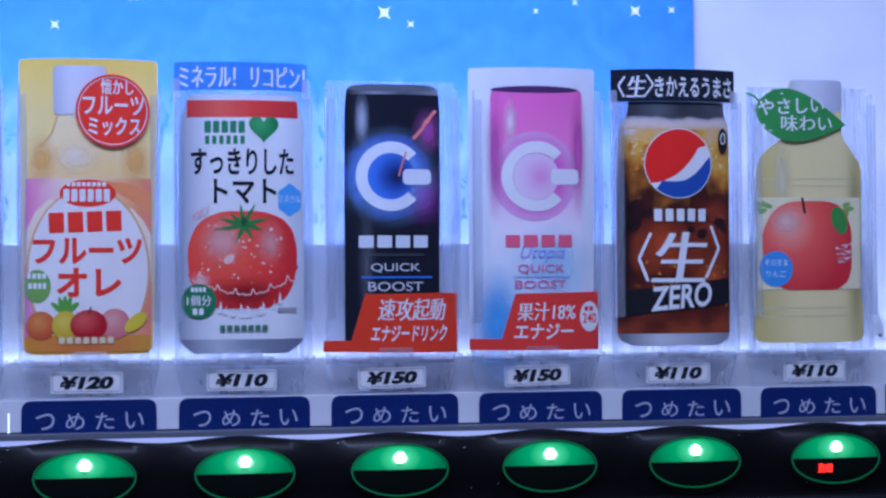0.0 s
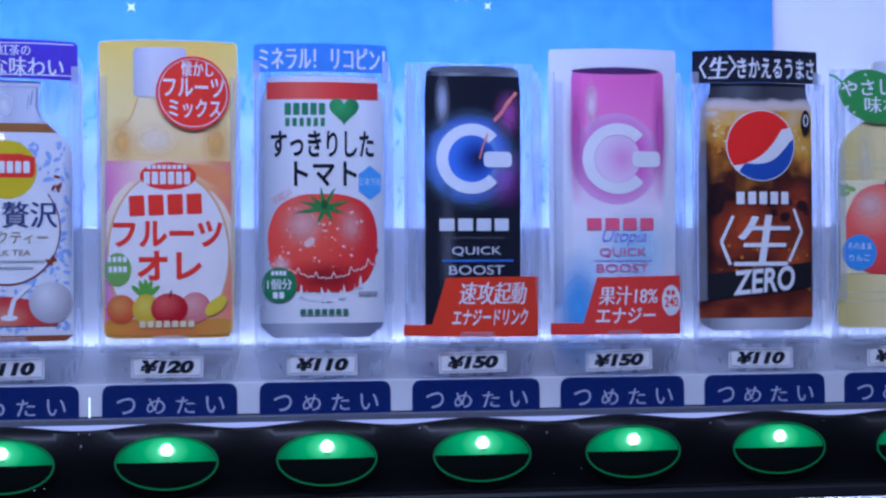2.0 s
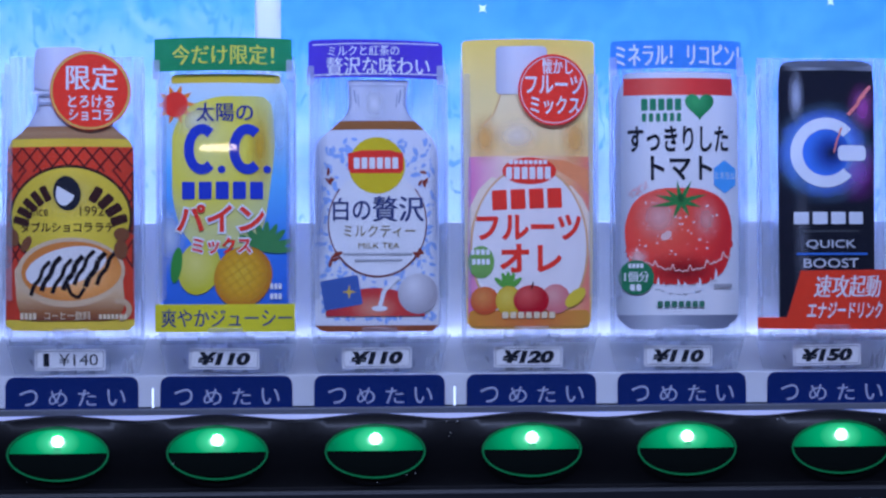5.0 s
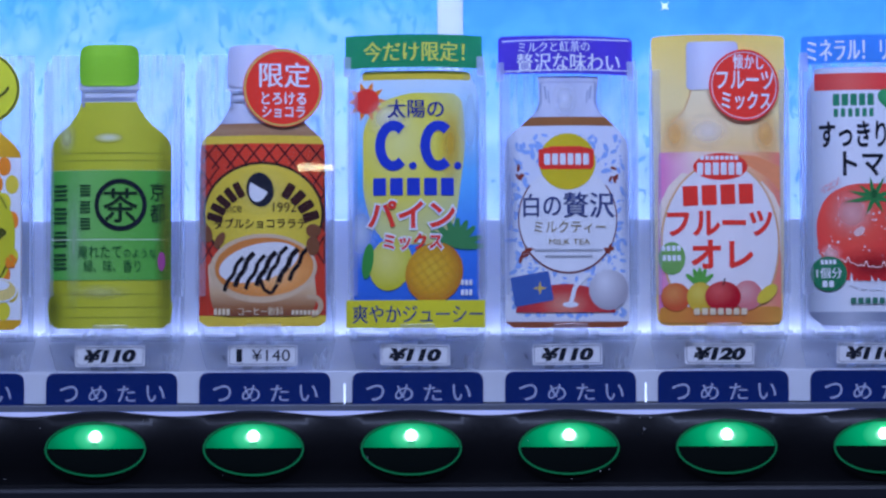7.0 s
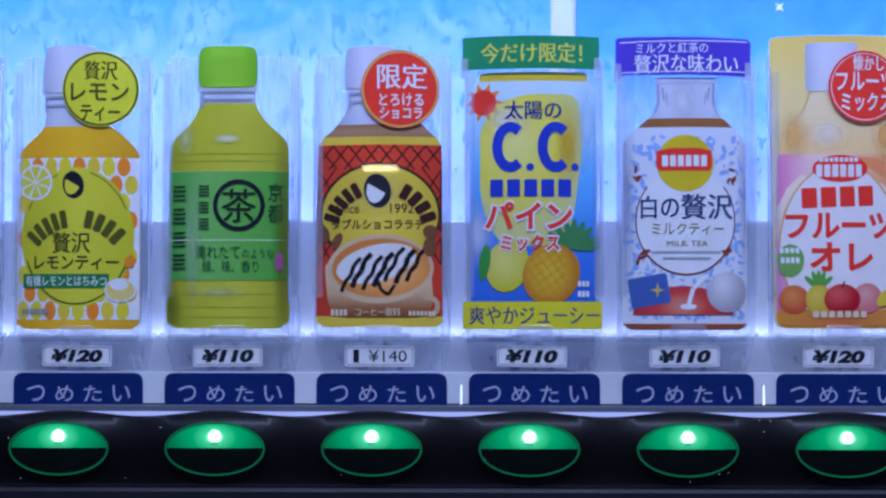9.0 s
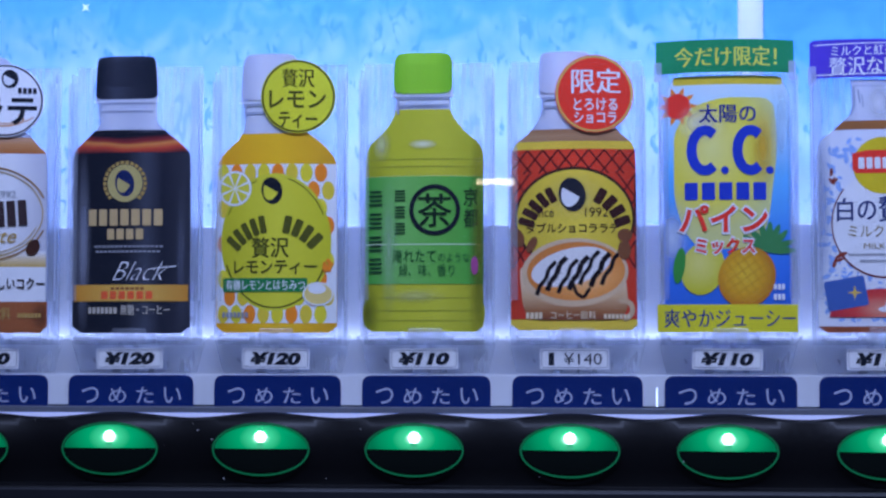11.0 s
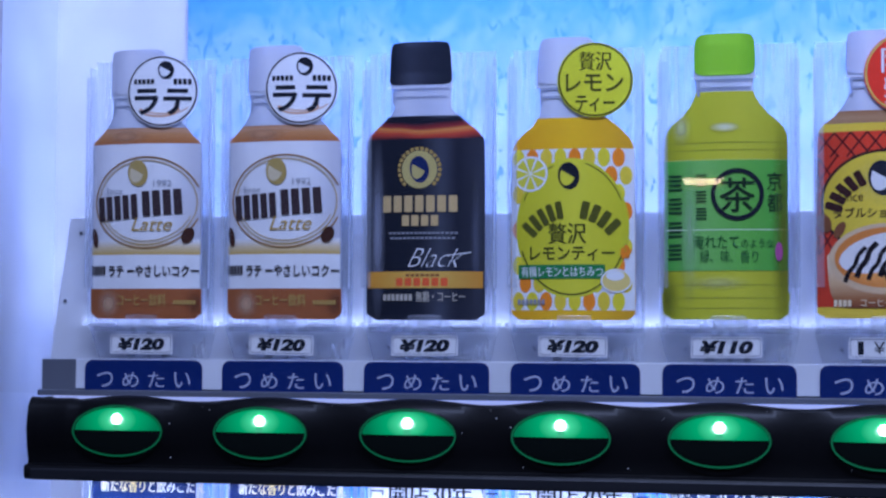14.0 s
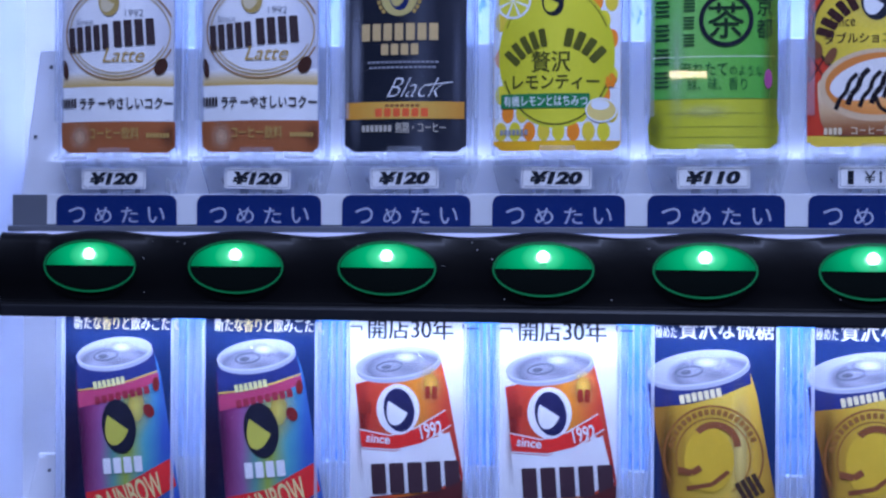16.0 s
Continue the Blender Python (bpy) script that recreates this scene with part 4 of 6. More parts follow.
# ---- green tea ----
def green_tea(k):
    rows = [(22.3, -25.4, 22.6), (24.9, -29.5, 26.4), (33.5, -30.3, 27.2), (35.7, -29.5, 26.4), (104.8, -28.8, 26.6), (109.8, -26.9, 24.9), (115.7, -20.4, 18.6), (121.7, -16.0, 13.6), (126.3, -14.4, 11.4), (131.8, -14.2, 11.2), (132.6, -16.5, 13.4), (133.6, -15.4, 12.4), (150.1, -15.1, 12.3), (152.9, -12.5, 9.8)]
    c = Card(k, "card of a green tea bottle with a bright green cap", sides(rows), NECK)
    v = [r[0] for r in rows]
    # sides darkened in the tea colour, as shade on a round bottle
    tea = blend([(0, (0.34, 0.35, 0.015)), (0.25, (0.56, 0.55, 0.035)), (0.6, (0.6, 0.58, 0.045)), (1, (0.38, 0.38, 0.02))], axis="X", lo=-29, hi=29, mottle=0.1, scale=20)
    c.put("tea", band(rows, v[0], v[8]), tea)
    for y in ([(27.4, -29.0, 25.6)], [(32.0, -29.0, 25.6)], [(38.0, -29.0, 25.7)], [(99.4, -28.3, 26.1)], [(102.8, -28.3, 26.1)]):
        b, l, r = y[0]
        c.put("groove", [rect(l, b - 0.35, r, b + 0.35)], ink(0.36, 0.37, 0.03), lift=2)
    c.put("shine", turned([oval(-1.5, 109.9, 7.1, 2.3)], -1.5, 109.9, 0), round_blend([(0, (0.8, 0.8, 0.6)), (0.95, (0.52, 0.5, 0.06))], -1.5, 109.9, 7.1, 2.3))
    c.put("label", [rect(-29.0, 44.5, 26.5, 94.8)], blend([(0, (0.06, 0.34, 0.04)), (0.3, (0.2, 0.52, 0.12)), (0.65, (0.14, 0.46, 0.07)), (1, (0.06, 0.34, 0.04))], axis="X", lo=-29, hi=29), "green paper label")
    c.put("label_lines", [rect(-28.6, 95.0, 26.5, 95.1), rect(-28.6, 62.8, 26.3, 63.3)], ink(0.6, 0.75, 0.5))
    # green cap rounded by darker sides in its colour
    bottle_cap(c, [(133.6, -15.4, 12.4), (150.1, -15.1, 12.3), (152.9, -12.5, 9.8)], blend([(0, (0.2, 0.5, 0.02)), (0.3, (0.36, 0.72, 0.05)), (0.7, (0.33, 0.68, 0.04)), (1, (0.18, 0.46, 0.02))], axis="X", lo=-16, hi=13, rough=0.3))
    c.put("cap_line", [rect(-15.2, 136.2, 12.2, 136.5)] + [rect(-14.4 + 1.3 * i, 137.2, -14.0 + 1.3 * i, 147.5) for i in range(21)], ink(0.26, 0.6, 0.03, 0.3))
    c.put("cap_ring", [rect(-16.5, 132.5, 13.4, 132.9, 0.5)], ink(0.68, 0.72, 0.75))
    c.fade("bottle_shine", (0.75, 0.78, 0.4), -21.2, 110.2, 5, 9, 0.6)
    c.fade("side_shade", (0.16, 0.18, 0.01), 24.8, 62.1, 6, 60, 0.75)
    c.fade("side_shade", (0.16, 0.18, 0.01), -27.9, 31.5, 6, 14, 0.6)
    c.fade("label_shine", (0.5, 0.72, 0.45), -17.5, 62.3, 5, 34, 0.45)
    c.fade("foot_shine", (0.7, 0.7, 0.25), -4.9, 39.1, 16, 4, 0.6)
    u, w = 4.1, 79.1
    c.put("ring", arc(u, w, 10.9, 10.9, 2.0, n=48) , INK_BLACK)
    c.put("words", lettering("茶", -3.7, 71.2, 11.9, 86.7, 0.01) + lettering("京", 17.4, 80.9, 24.2, 89.4) + lettering("都", 17.4, 70.9, 24.2, 79.7), ink(0.012, 0.03, 0.012))
    names = []
    for y in (293, 334, 376, 416):
        names += NAMEROW[y]
    for y in (293, 322, 351):
        names += NAMEROW[-y]
    c.put("name_bars", names, ink(0.012, 0.06, 0.02), "bars in place of the name")
    c.put("lower_words", lettering("淹れたて", -16.0, 54.5, 4.8, 60.7) + lettering("のような", 5.8, 54.8, 20.3, 58.9) + lettering("緑、味、香り", -12.7, 48.1, 13.3, 53.8), ink(0.02, 0.12, 0.03))
    c.put("seal", [oval(22.5, 53.1, 1.7, 4.3)], ink(0.4, 0.08, 0.25))


NAMEROW = {}
for y, box_ in ((293, (-27.3, 81.2, -20.7, 89.4)), (334, (-27.3, 70.6, -20.8, 78.9)), (376, (-27.3, 59.9, -20.8, 68.0)), (416, (-27.4, 49.6, -20.9, 57.7))):
    u0, w0, u1, w1 = box_
    NAMEROW[y] = [rect(u0 + 0.4 * (i % 2), w0 + (w1 - w0) * i / 4, u1 - 0.4 * (i % 2), w0 + (w1 - w0) * (i + 0.45) / 4) for i in range(4)]
for y, box_ in ((293, (-14.6, 83.3, -9.7, 89.1)), (322, (-14.6, 75.6, -9.8, 81.6)), (351, (-14.6, 67.9, -9.8, 73.9))):
    u0, w0, u1, w1 = box_
    NAMEROW[-y] = [rect(u0, w0 + (w1 - w0) * i / 4, u1, w0 + (w1 - w0) * (i + 0.42) / 4) for i in range(4)]
green_tea(4)


# ---- chocolate latte ----
def choco(k):
    rows = [(23.0, -26.8, 25.0), (25.5, -30.7, 27.9), (106.0, -29.9, 27.2), (110.7, -27.4, 25.0), (113.8, -23.1, 21.1), (121.8, -17.2, 14.1), (127.0, -15.6, 8.1), (131.9, -15.3, 6.6), (132.8, -17.4, 6.6), (150.9, -16.7, 6.1), (152.4, -14.5, 4.6)]
    c = Card(k, "card of a chocolate latte bottle with a red lattice label", sides(rows), NECK)
    v = [r[0] for r in rows]
    c.put("coffee", band(rows, v[2], v[4] + 2.5), blend([(0, (0.3, 0.13, 0.05)), (0.7, (0.46, 0.26, 0.13)), (1, (0.36, 0.18, 0.08))], lo=v[2], hi=v[4] + 2.5, mottle=0.2, scale=40))
    c.put("yellow_edge", band(rows, v[0], v[3]), ink(0.82, 0.58, 0.06))
    lab = band(rows, v[1] + 2.5, v[2] + 1)
    c.put("label", lab, blend([(0, (0.6, 0.05, 0.02)), (0.5, (0.85, 0.07, 0.03)), (1, (0.6, 0.05, 0.02))], axis="X", lo=-29, hi=29), "red lattice label")
    u0, w0, u1, w1 = -29.9, 63.4, 27.2, 106.7
    cross = []
    for i in range(9):
        a = u0 + (u1 - u0) * i / 8
        for d in (-9, 9):
            b = max(u0, min(u1, a + d))
            cross += stroke([(a, w1), (b, w1 - 11 * abs(b - a) / 9)], 0.8)
            b2 = max(u0, min(u1, a + d * 0.9))
            if i in (0, 1, 7, 8):
                cross += stroke([(a, w1 - 22), (b2, w1 - 11)], 0.8) + stroke([(a, w1 - 22), (b2, w1 - 40)], 0.8) + stroke([(a, w1 - 55), (b2, w1 - 42)], 0.8)
    c.put("lattice", cross, ink(0.1, 0.012, 0.01))
    u, w = -1.0, 74.7
    c.put("oval_edge", [oval(u, w, 28.1, 24.0, n=56)], ink(0.06, 0.02, 0.012))
    c.put("oval_field", [oval(u, w, 26.8, 22.7, n=56)], blend([(0, (0.66, 0.48, 0.04)), (0.5, (0.86, 0.66, 0.07)), (1, (0.66, 0.48, 0.04))], axis="X", lo=-29, hi=29))
    c.fade("oval_shine", (0.8, 0.68, 0.2), u, w + 10, 16, 12, 0.6)
    emblem(c, -2.0, 85.7, 7.1, 8.4, ink(0.02, 0.02, 0.03), WHITE_INK)
    c.put("name_bars", bars_arc(5, u, w - 8, 23.4, 7.5, 168, 112, 21.3) + bars_arc(4, u, w - 8, 23.4, 7.5, 66, 12, 21.3), ink(0.05, 0.015, 0.01), "bars in place of the name")
    c.put("words", lettering("Since", -20.9, 75.4, -10.5, 79.9) + lettering("1992", 3.9, 75.4, 14.6, 79.8) + lettering("ダブルショコララテ", -23.5, 67.9, 19.3, 72.7, 0.015), ink(0.05, 0.015, 0.01))
    c.put("cup", sides([(27.6, -21.1, 19.8), (33.5, -25.1, 24.0), (47.7, -26.3, 22.5), (52.9, -26.3, 22.5)]), blend([(0, (0.2, 0.05, 0.02)), (0.25, (0.36, 0.14, 0.05)), (0.6, (0.66, 0.42, 0.22)), (1, (0.78, 0.58, 0.36))], lo=27, hi=46))
    c.put("cup_rim", turned([oval(-0.9, 49.7, 24.7, 15.8, n=48)], -0.9, 49.7, 2), ink(0.7, 0.5, 0.3))
    c.put("foam", turned([oval(-0.4, 50.2, 22.7, 13.5, n=48)], -0.4, 50.2, 2), round_blend([(0, (0.92, 0.56, 0.26)), (0.6, (0.88, 0.36, 0.09)), (1, (0.7, 0.24, 0.05))], 3.6, 47.7, 22.9, 14.0, 0.4, 60))
    c.put("cream", turned([oval(-2.7, 52.3, 18.8, 8.4, n=30)], -2.7, 52.3, 14), ink(0.8, 0.78, 0.76))
    zig = []
    for i in range(7):
        a, b = -17.6, 45.2
        a += i * 5.0
        b += 1.2 * math.sin(i * 2) + i * 0.9
        zig += stroke([(a - 1, b - 6), (a + 0.6, b - 1.5), (a + 3.4, b + 1.5), (a + 4.6, b + 6), (a + 8, b + 9.5)], 1.9 + 0.5 * (i % 2))
    zig += stroke([(-2.0, 45.1), (-0.2, 40.0), (3.1, 37.9), (6.1, 42.5)], 1.6)
    c.put("chocolate_lines", zig, ink(0.012, 0.006, 0.006), lift=c.layer)
    c.put("handle", arc(21.5, 32.6, 4.1, 4.1, 2.4, -90, 120, 16), ink(0.62, 0.42, 0.24))
    c.put("beans", turned([oval(-27.4, 65.9, 3, 4.4)], -27.4, 65.9, 20) + turned([oval(-20.8, 62.7, 2, 4)], -20.8, 62.7, -30) + turned([oval(22.3, 67.0, 3.4, 3)], 22.3, 67.0, 0) + [oval(22.0, 60.0, 3, 4.5)], ink(0.22, 0.08, 0.03))
    c.put("foot_words", lettering("コーヒー飲料", -12.0, 28.0, 8.7, 32.0, 0.01) + bars(7, 12.4, 28.3, 25.0, 30.5) + bars(4, -23.5, 28.2, -15.5, 31.3), CREAM)
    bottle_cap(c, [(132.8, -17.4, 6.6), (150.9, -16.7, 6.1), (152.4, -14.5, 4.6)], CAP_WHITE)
    u, w = 8.4, 132.5
    badge(c, u, w, 18.1, ink(0.74, 0.05, 0.04), ink(0.7, 0.5, 0.12), [("限定", (-2.0, 132.7, 20.6, 144.2)), ("とろける", (-1.2, 124.6, 19.1, 130.4)), ("ショコラ", (-1.0, 118.7, 18.6, 124.1))], WHITE_INK, "round red tag with white lettering")


choco(5)


# ---- lemon pineapple can ----
def lemon_can(k):
    rows = [(22.5, -29.0, 27.3), (29.2, -29.3, 28.1), (122.9, -29.5, 28.8), (132.0, -28.7, 27.8), (137.9, -25.7, 25.0), (140.5, -24.4, 23.8)]
    c = Card(k, "card of a blue and yellow lemon pineapple can", sides(rows), blend([(0, (0.03, 0.12, 0.6)), (0.3, (0.05, 0.22, 0.75)), (0.6, (0.14, 0.5, 0.9)), (0.88, (0.55, 0.78, 0.9)), (1, (0.75, 0.84, 0.88))], lo=26, hi=142, mottle=0.12, scale=30))
    c.put("rim", [rect(-25.2, 136.3, 24.8, 140.0, 1)], YELLOW)
    c.put("lemon_field", sides([(60.3, -14.1, 10.3), (70.7, -21.2, 17.0), (88.9, -24.9, 20.1), (109.8, -24.9, 22.2), (126.5, -15.4, 20.7), (130.2, -2.4, 16.9)]), round_blend([(0, (0.85, 0.8, 0.25)), (0.6, (0.82, 0.72, 0.08)), (1, (0.66, 0.66, 0.25))], -7.6, 106.8, 30.9, 38.6, 0.15, 40))
    u, w = -23.3, 126.6
    c.put("sun_rays", [[(u + 9.3 * math.cos(radians(g)), w + 9.3 * math.sin(radians(g))), (u + 6.1 * math.cos(radians(g + 12)), w + 6.1 * math.sin(radians(g + 12))), (u + 6.1 * math.cos(radians(g - 12)), w + 6.1 * math.sin(radians(g - 12)))] for g in range(0, 360, 36)], ORANGE)
    c.put("sun", [oval(u, w, 5.9)], RED_INK)
    c.fade("lemon_shine", (0.85, 0.85, 0.7), -12.8, 118.6, 12, 10, 0.7)
    c.fade("amber", (0.75, 0.4, 0.02), 15.5, 106.9, 7, 22, 0.6)
    c.fade("pale_glow", (0.75, 0.82, 0.85), -26.0, 65.7, 9, 18, 0.7)
    c.fade("pale_glow", (0.6, 0.78, 0.9), 24.5, 117.6, 6, 26, 0.6)
    c.put("words", lettering("太陽の", -13.5, 118.6, 12.3, 127.1, 0.02), ink(0.02, 0.03, 0.25))
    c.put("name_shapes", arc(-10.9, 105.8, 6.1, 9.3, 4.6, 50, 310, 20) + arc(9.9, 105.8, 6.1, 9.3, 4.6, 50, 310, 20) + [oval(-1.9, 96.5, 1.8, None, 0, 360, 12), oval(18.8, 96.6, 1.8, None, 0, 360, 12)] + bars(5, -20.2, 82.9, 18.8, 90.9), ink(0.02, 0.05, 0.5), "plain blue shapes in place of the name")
    c.put("lemon", turned([oval(-12.3, 51.3, 9.7, 12.3)], -12.3, 51.3, -15), round_blend([(0, (0.8, 0.74, 0.2)), (1, (0.6, 0.56, 0.03))], -14.1, 53.9, 12.9, 14.1, 0.2))
    c.put("leaf", turned([oval(-22.8, 52.7, 2.6, 8.2)], -22.8, 52.7, -8), ink(0.05, 0.3, 0.05))
    leaves = []
    for g in (20, 45, 65, 85, 105, 130, 0, 150):
        a, b = 17.5, 59.7
        leaves += turned([oval(a + 6, b, 7.2, 1.7, n=12)], a, b, g)
    c.put("pineapple_leaves", leaves, ink(0.06, 0.26, 0.08))
    c.put("pineapple", turned([oval(7.8, 47.3, 12.9, 14.3)], 7.8, 47.3, -30), round_blend([(0, (0.8, 0.52, 0.04)), (0.7, (0.72, 0.36, 0.02)), (1, (0.55, 0.2, 0.02))], 6.5, 48.6, 13.3, 14.3, 0.2))
    a, b = 7.8, 47.3
    nets = []
    for i in range(-3, 4):
        h = math.sqrt(max(0, 12.3 ** 2 - (i * 3.6) ** 2)) * 0.92
        nets += turned(stroke([(a + i * 3.6, b - h), (a + i * 3.6, b + h)], 0.45), a, b, 35) + turned(stroke([(a + i * 3.6, b - h), (a + i * 3.6, b + h)], 0.45), a, b, -55)
    c.put("pineapple_net", nets, ink(0.6, 0.3, 0.02))
    c.put("word_edge", lettering("パイン", -23.9, 66.9, 18.5, 81.5, 0.09), WHITE_INK)
    c.put("word_edge", lettering("ミックス", -16.2, 57.0, 12.4, 66.5, 0.09), WHITE_INK)
    c.put("red_words", lettering("パイン", -22.8, 67.9, 17.5, 80.5, 0.03) + lettering("ミックス", -15.5, 57.8, 11.6, 65.4, 0.03), RED_INK)
    c.put("small_bars", bars(3, 20.0, 41.6, 25.6, 44.2) + bars(3, 20.0, 36.9, 25.6, 39.7), WHITE_INK)
    c.plate("lower_banner", rect(-32.8, 22.1, 31.2, 34.8), ink(0.78, 0.7, 0.03), 1.0, "yellow banner")
    c.put("banner_words", lettering("爽やかジューシー", -29.8, 24.2, 29.9, 32.7, 0.015), ink(0.02, 0.04, 0.2))
    c.plate("upper_banner", rect(-33.0, 141.6, 30.2, 156.8), ink(0.02, 0.28, 0.1), 1.0, "green banner")
    c.put("banner_words", lettering("今だけ限定！", -24.4, 144.4, 22.0, 153.5, 0.02), ink(0.75, 0.72, 0.1))
    c.banner_clips(-33.0, 30.2, 141.6)


lemon_can(6)


# ---- milk tea ----
def milk_tea(k):
    rows = [(21.9, -25.8, 24.1), (24.5, -29.5, 27.6), (104.6, -29.5, 27.4), (109.8, -27.9, 25.8), (114.3, -22.9, 21.6), (119.4, -17.2, 16.1), (123.8, -13.8, 12.5), (136.1, -14.0, 13.6), (137.6, -15.0, 14.1)]
    c = Card(k, "card of a milk tea bottle with a blue floral label", sides(rows), NECK)
    v = [r[0] for r in rows]
    streaks = []
    for e, s in ((-13.2, 1), (12.2, -1)):
        streaks += stroke([(e, 134.5), (e + s * 0.3, 126.0), (e - s * 1.6, 121.5)], 0.9) + stroke([(e + s * 2.0, 133.0), (e + s * 2.8, 127.0)], 0.8) + stroke([(e + s * 3.6, 131.0), (e + s * 4.2, 125.0)], 0.5)
    c.put("neck_shade", streaks, ink(0.3, 0.35, 0.48, 0.2))
    c.put("neck_lines", [rect(-13.4, 134.6, 12.4, 135.2), rect(-19.0, 118.6, 17.6, 119.0)], ink(0.46, 0.5, 0.62, 0.2))
    c.fade("neck_shine", (0.85, 0.87, 0.92), -2, 127, 6, 9, 0.8)
    c.put("label", band(rows, v[0] + 2.5, v[4] + 1.5), blend([(0, (0.75, 0.77, 0.82)), (1, (0.72, 0.76, 0.84))], lo=30, hi=130))
    u, w = -0.7, 71.7
    c.put("petals", [p for p in splotch(-1.0, 70.4, (27, 44), 520, 11, 0.7, 2.3, 0.5) if math.hypot((p[0][0] - u) / 22.5, (p[0][1] - w - 3) / 27) > 1 and p[0][1] < v[4] - 3 and abs(p[0][0] - u) < 26], ink(0.3, 0.47, 0.82))
    c.put("tea_band", band(rows, v[4] + 0.5, v[4] + 4.5), ink(0.36, 0.14, 0.04))
    c.put("label_oval", [oval(u, w, 22.6, 24.6, n=48)], WHITE_INK)
    c.put("oval_line", arc(u, w, 22.6, 24.6, 0.9, -150, -30, 30) + arc(u, w, 22.6, 24.6, 0.6, 140, 215, 20) + arc(u, w, 22.6, 24.6, 0.6, -35, 40, 20), ink(0.2, 0.05, 0.05))
    c.put("sprigs", splotch(-22.2, 94.0, (1.8, 3), 5, 21, 1.0, 2.0, 0.4) + splotch(20.2, 92.6, (1.8, 3), 5, 22, 1.0, 2.0, 0.4) + splotch(-20.5, 55.5, (2, 2.5), 5, 23, 1.2, 2.4, 0.4) + splotch(18.5, 56.1, (2, 2.5), 5, 24, 1.2, 2.4, 0.4), ink(0.28, 0.05, 0.03))
    c.put("sun_disc", [oval(-0.9, 98.2, 13.0)], ink(0.72, 0.55, 0.02))
    c.put("ribbon", sides([(94.6, -12.6, 10.0), (96.5, -14.1, 11.3), (103.8, -14.1, 11.3), (105.2, -7.9, 5.1)], False), RED_INK)
    c.put("name_bars", bars(6, -11.5, 96.7, 9.8, 101.9), WHITE_INK, "bars in place of the name")
    c.fade("side_shade", (0.3, 0.36, 0.55), -27.5, 80, 5, 52, 0.6)
    c.fade("side_shade", (0.3, 0.36, 0.55), 27.5, 80, 5, 52, 0.6)
    c.put("words", lettering("白の", -21.0, 72.9, -4.1, 83.4, 0.015) + lettering("贅沢", -2.8, 72.5, 20.7, 84.0, 0.02), ink(0.05, 0.07, 0.2))
    c.put("gold_words", lettering("ミルクティー", -16.3, 65.3, 16.7, 70.9, 0.0) + lettering("MILK TEA", -9.6, 60.1, 9.3, 62.6), ink(0.34, 0.26, 0.12))
    c.put("small_bars", bars(22, -16.3, 57.0, 15.3, 57.9) + bars(16, -11.2, 54.1, 10.6, 55.1), GREY)
    c.put("cup", [oval(-1.9, 28.9, 22.8, 13.0, 0, 180)], round_blend([(0, (0.75, 0.3, 0.2)), (0.5, (0.66, 0.06, 0.05)), (1, (0.5, 0.03, 0.05))], -3.0, 32.8, 23.4, 13.0, 0.4, 50))
    c.put("milk", stroke([(8.8, 47.0), (2.2, 40.6), (0.1, 32.8)], 2.0) + [oval(0.1, 32.5, 3.6, 1.3)], WHITE_INK)
    c.put("jug", [oval(17.9, 39.2, 9.3, 9.3)], round_blend([(0, (0.78, 0.78, 0.8)), (1, (0.4, 0.38, 0.42))], 15.8, 43.1, 10.4, 13.0))
    c.put("ticket", turned([rect(-26.3, 32.9, -8.6, 46.6, 1)], -17.4, 39.9, 10), ink(0.06, 0.13, 0.4))
    c.put("ticket_mark", turned([star(-13.8, 40.1, 3.4)], -13.8, 40.1, 45), ink(0.75, 0.5, 0.1))
    c.put("tea_foot", band(rows, v[0], v[0] + 2.8), ink(0.3, 0.08, 0.03))
    c.plate("upper_banner", [(-30.7, 156.6), (28.2, 155.5), (29.8, 154.0), (29.5, 138.2), (-32.3, 139.1), (-32.3, 155.6)], PURPLE, 1.0, "purple banner")
    a0, b0, a1, b1 = -30.5, 140.0, 27.9, 154.5
    c.put("banner_edge", [rect(a0, b0, a1, b0 + 0.5), rect(a0, b1 - 0.5, a1, b1)], WHITE_INK)
    c.put("banner_words", lettering("ミルクと紅茶の", -23.1, 148.6, 9.5, 153.5, 0.012) + lettering("贅沢な味わい", -23.9, 139.5, 23.6, 148.2, 0.015), WHITE_INK)
    c.banner_clips(-32.3, 29.5, 139.1)


milk_tea(7)


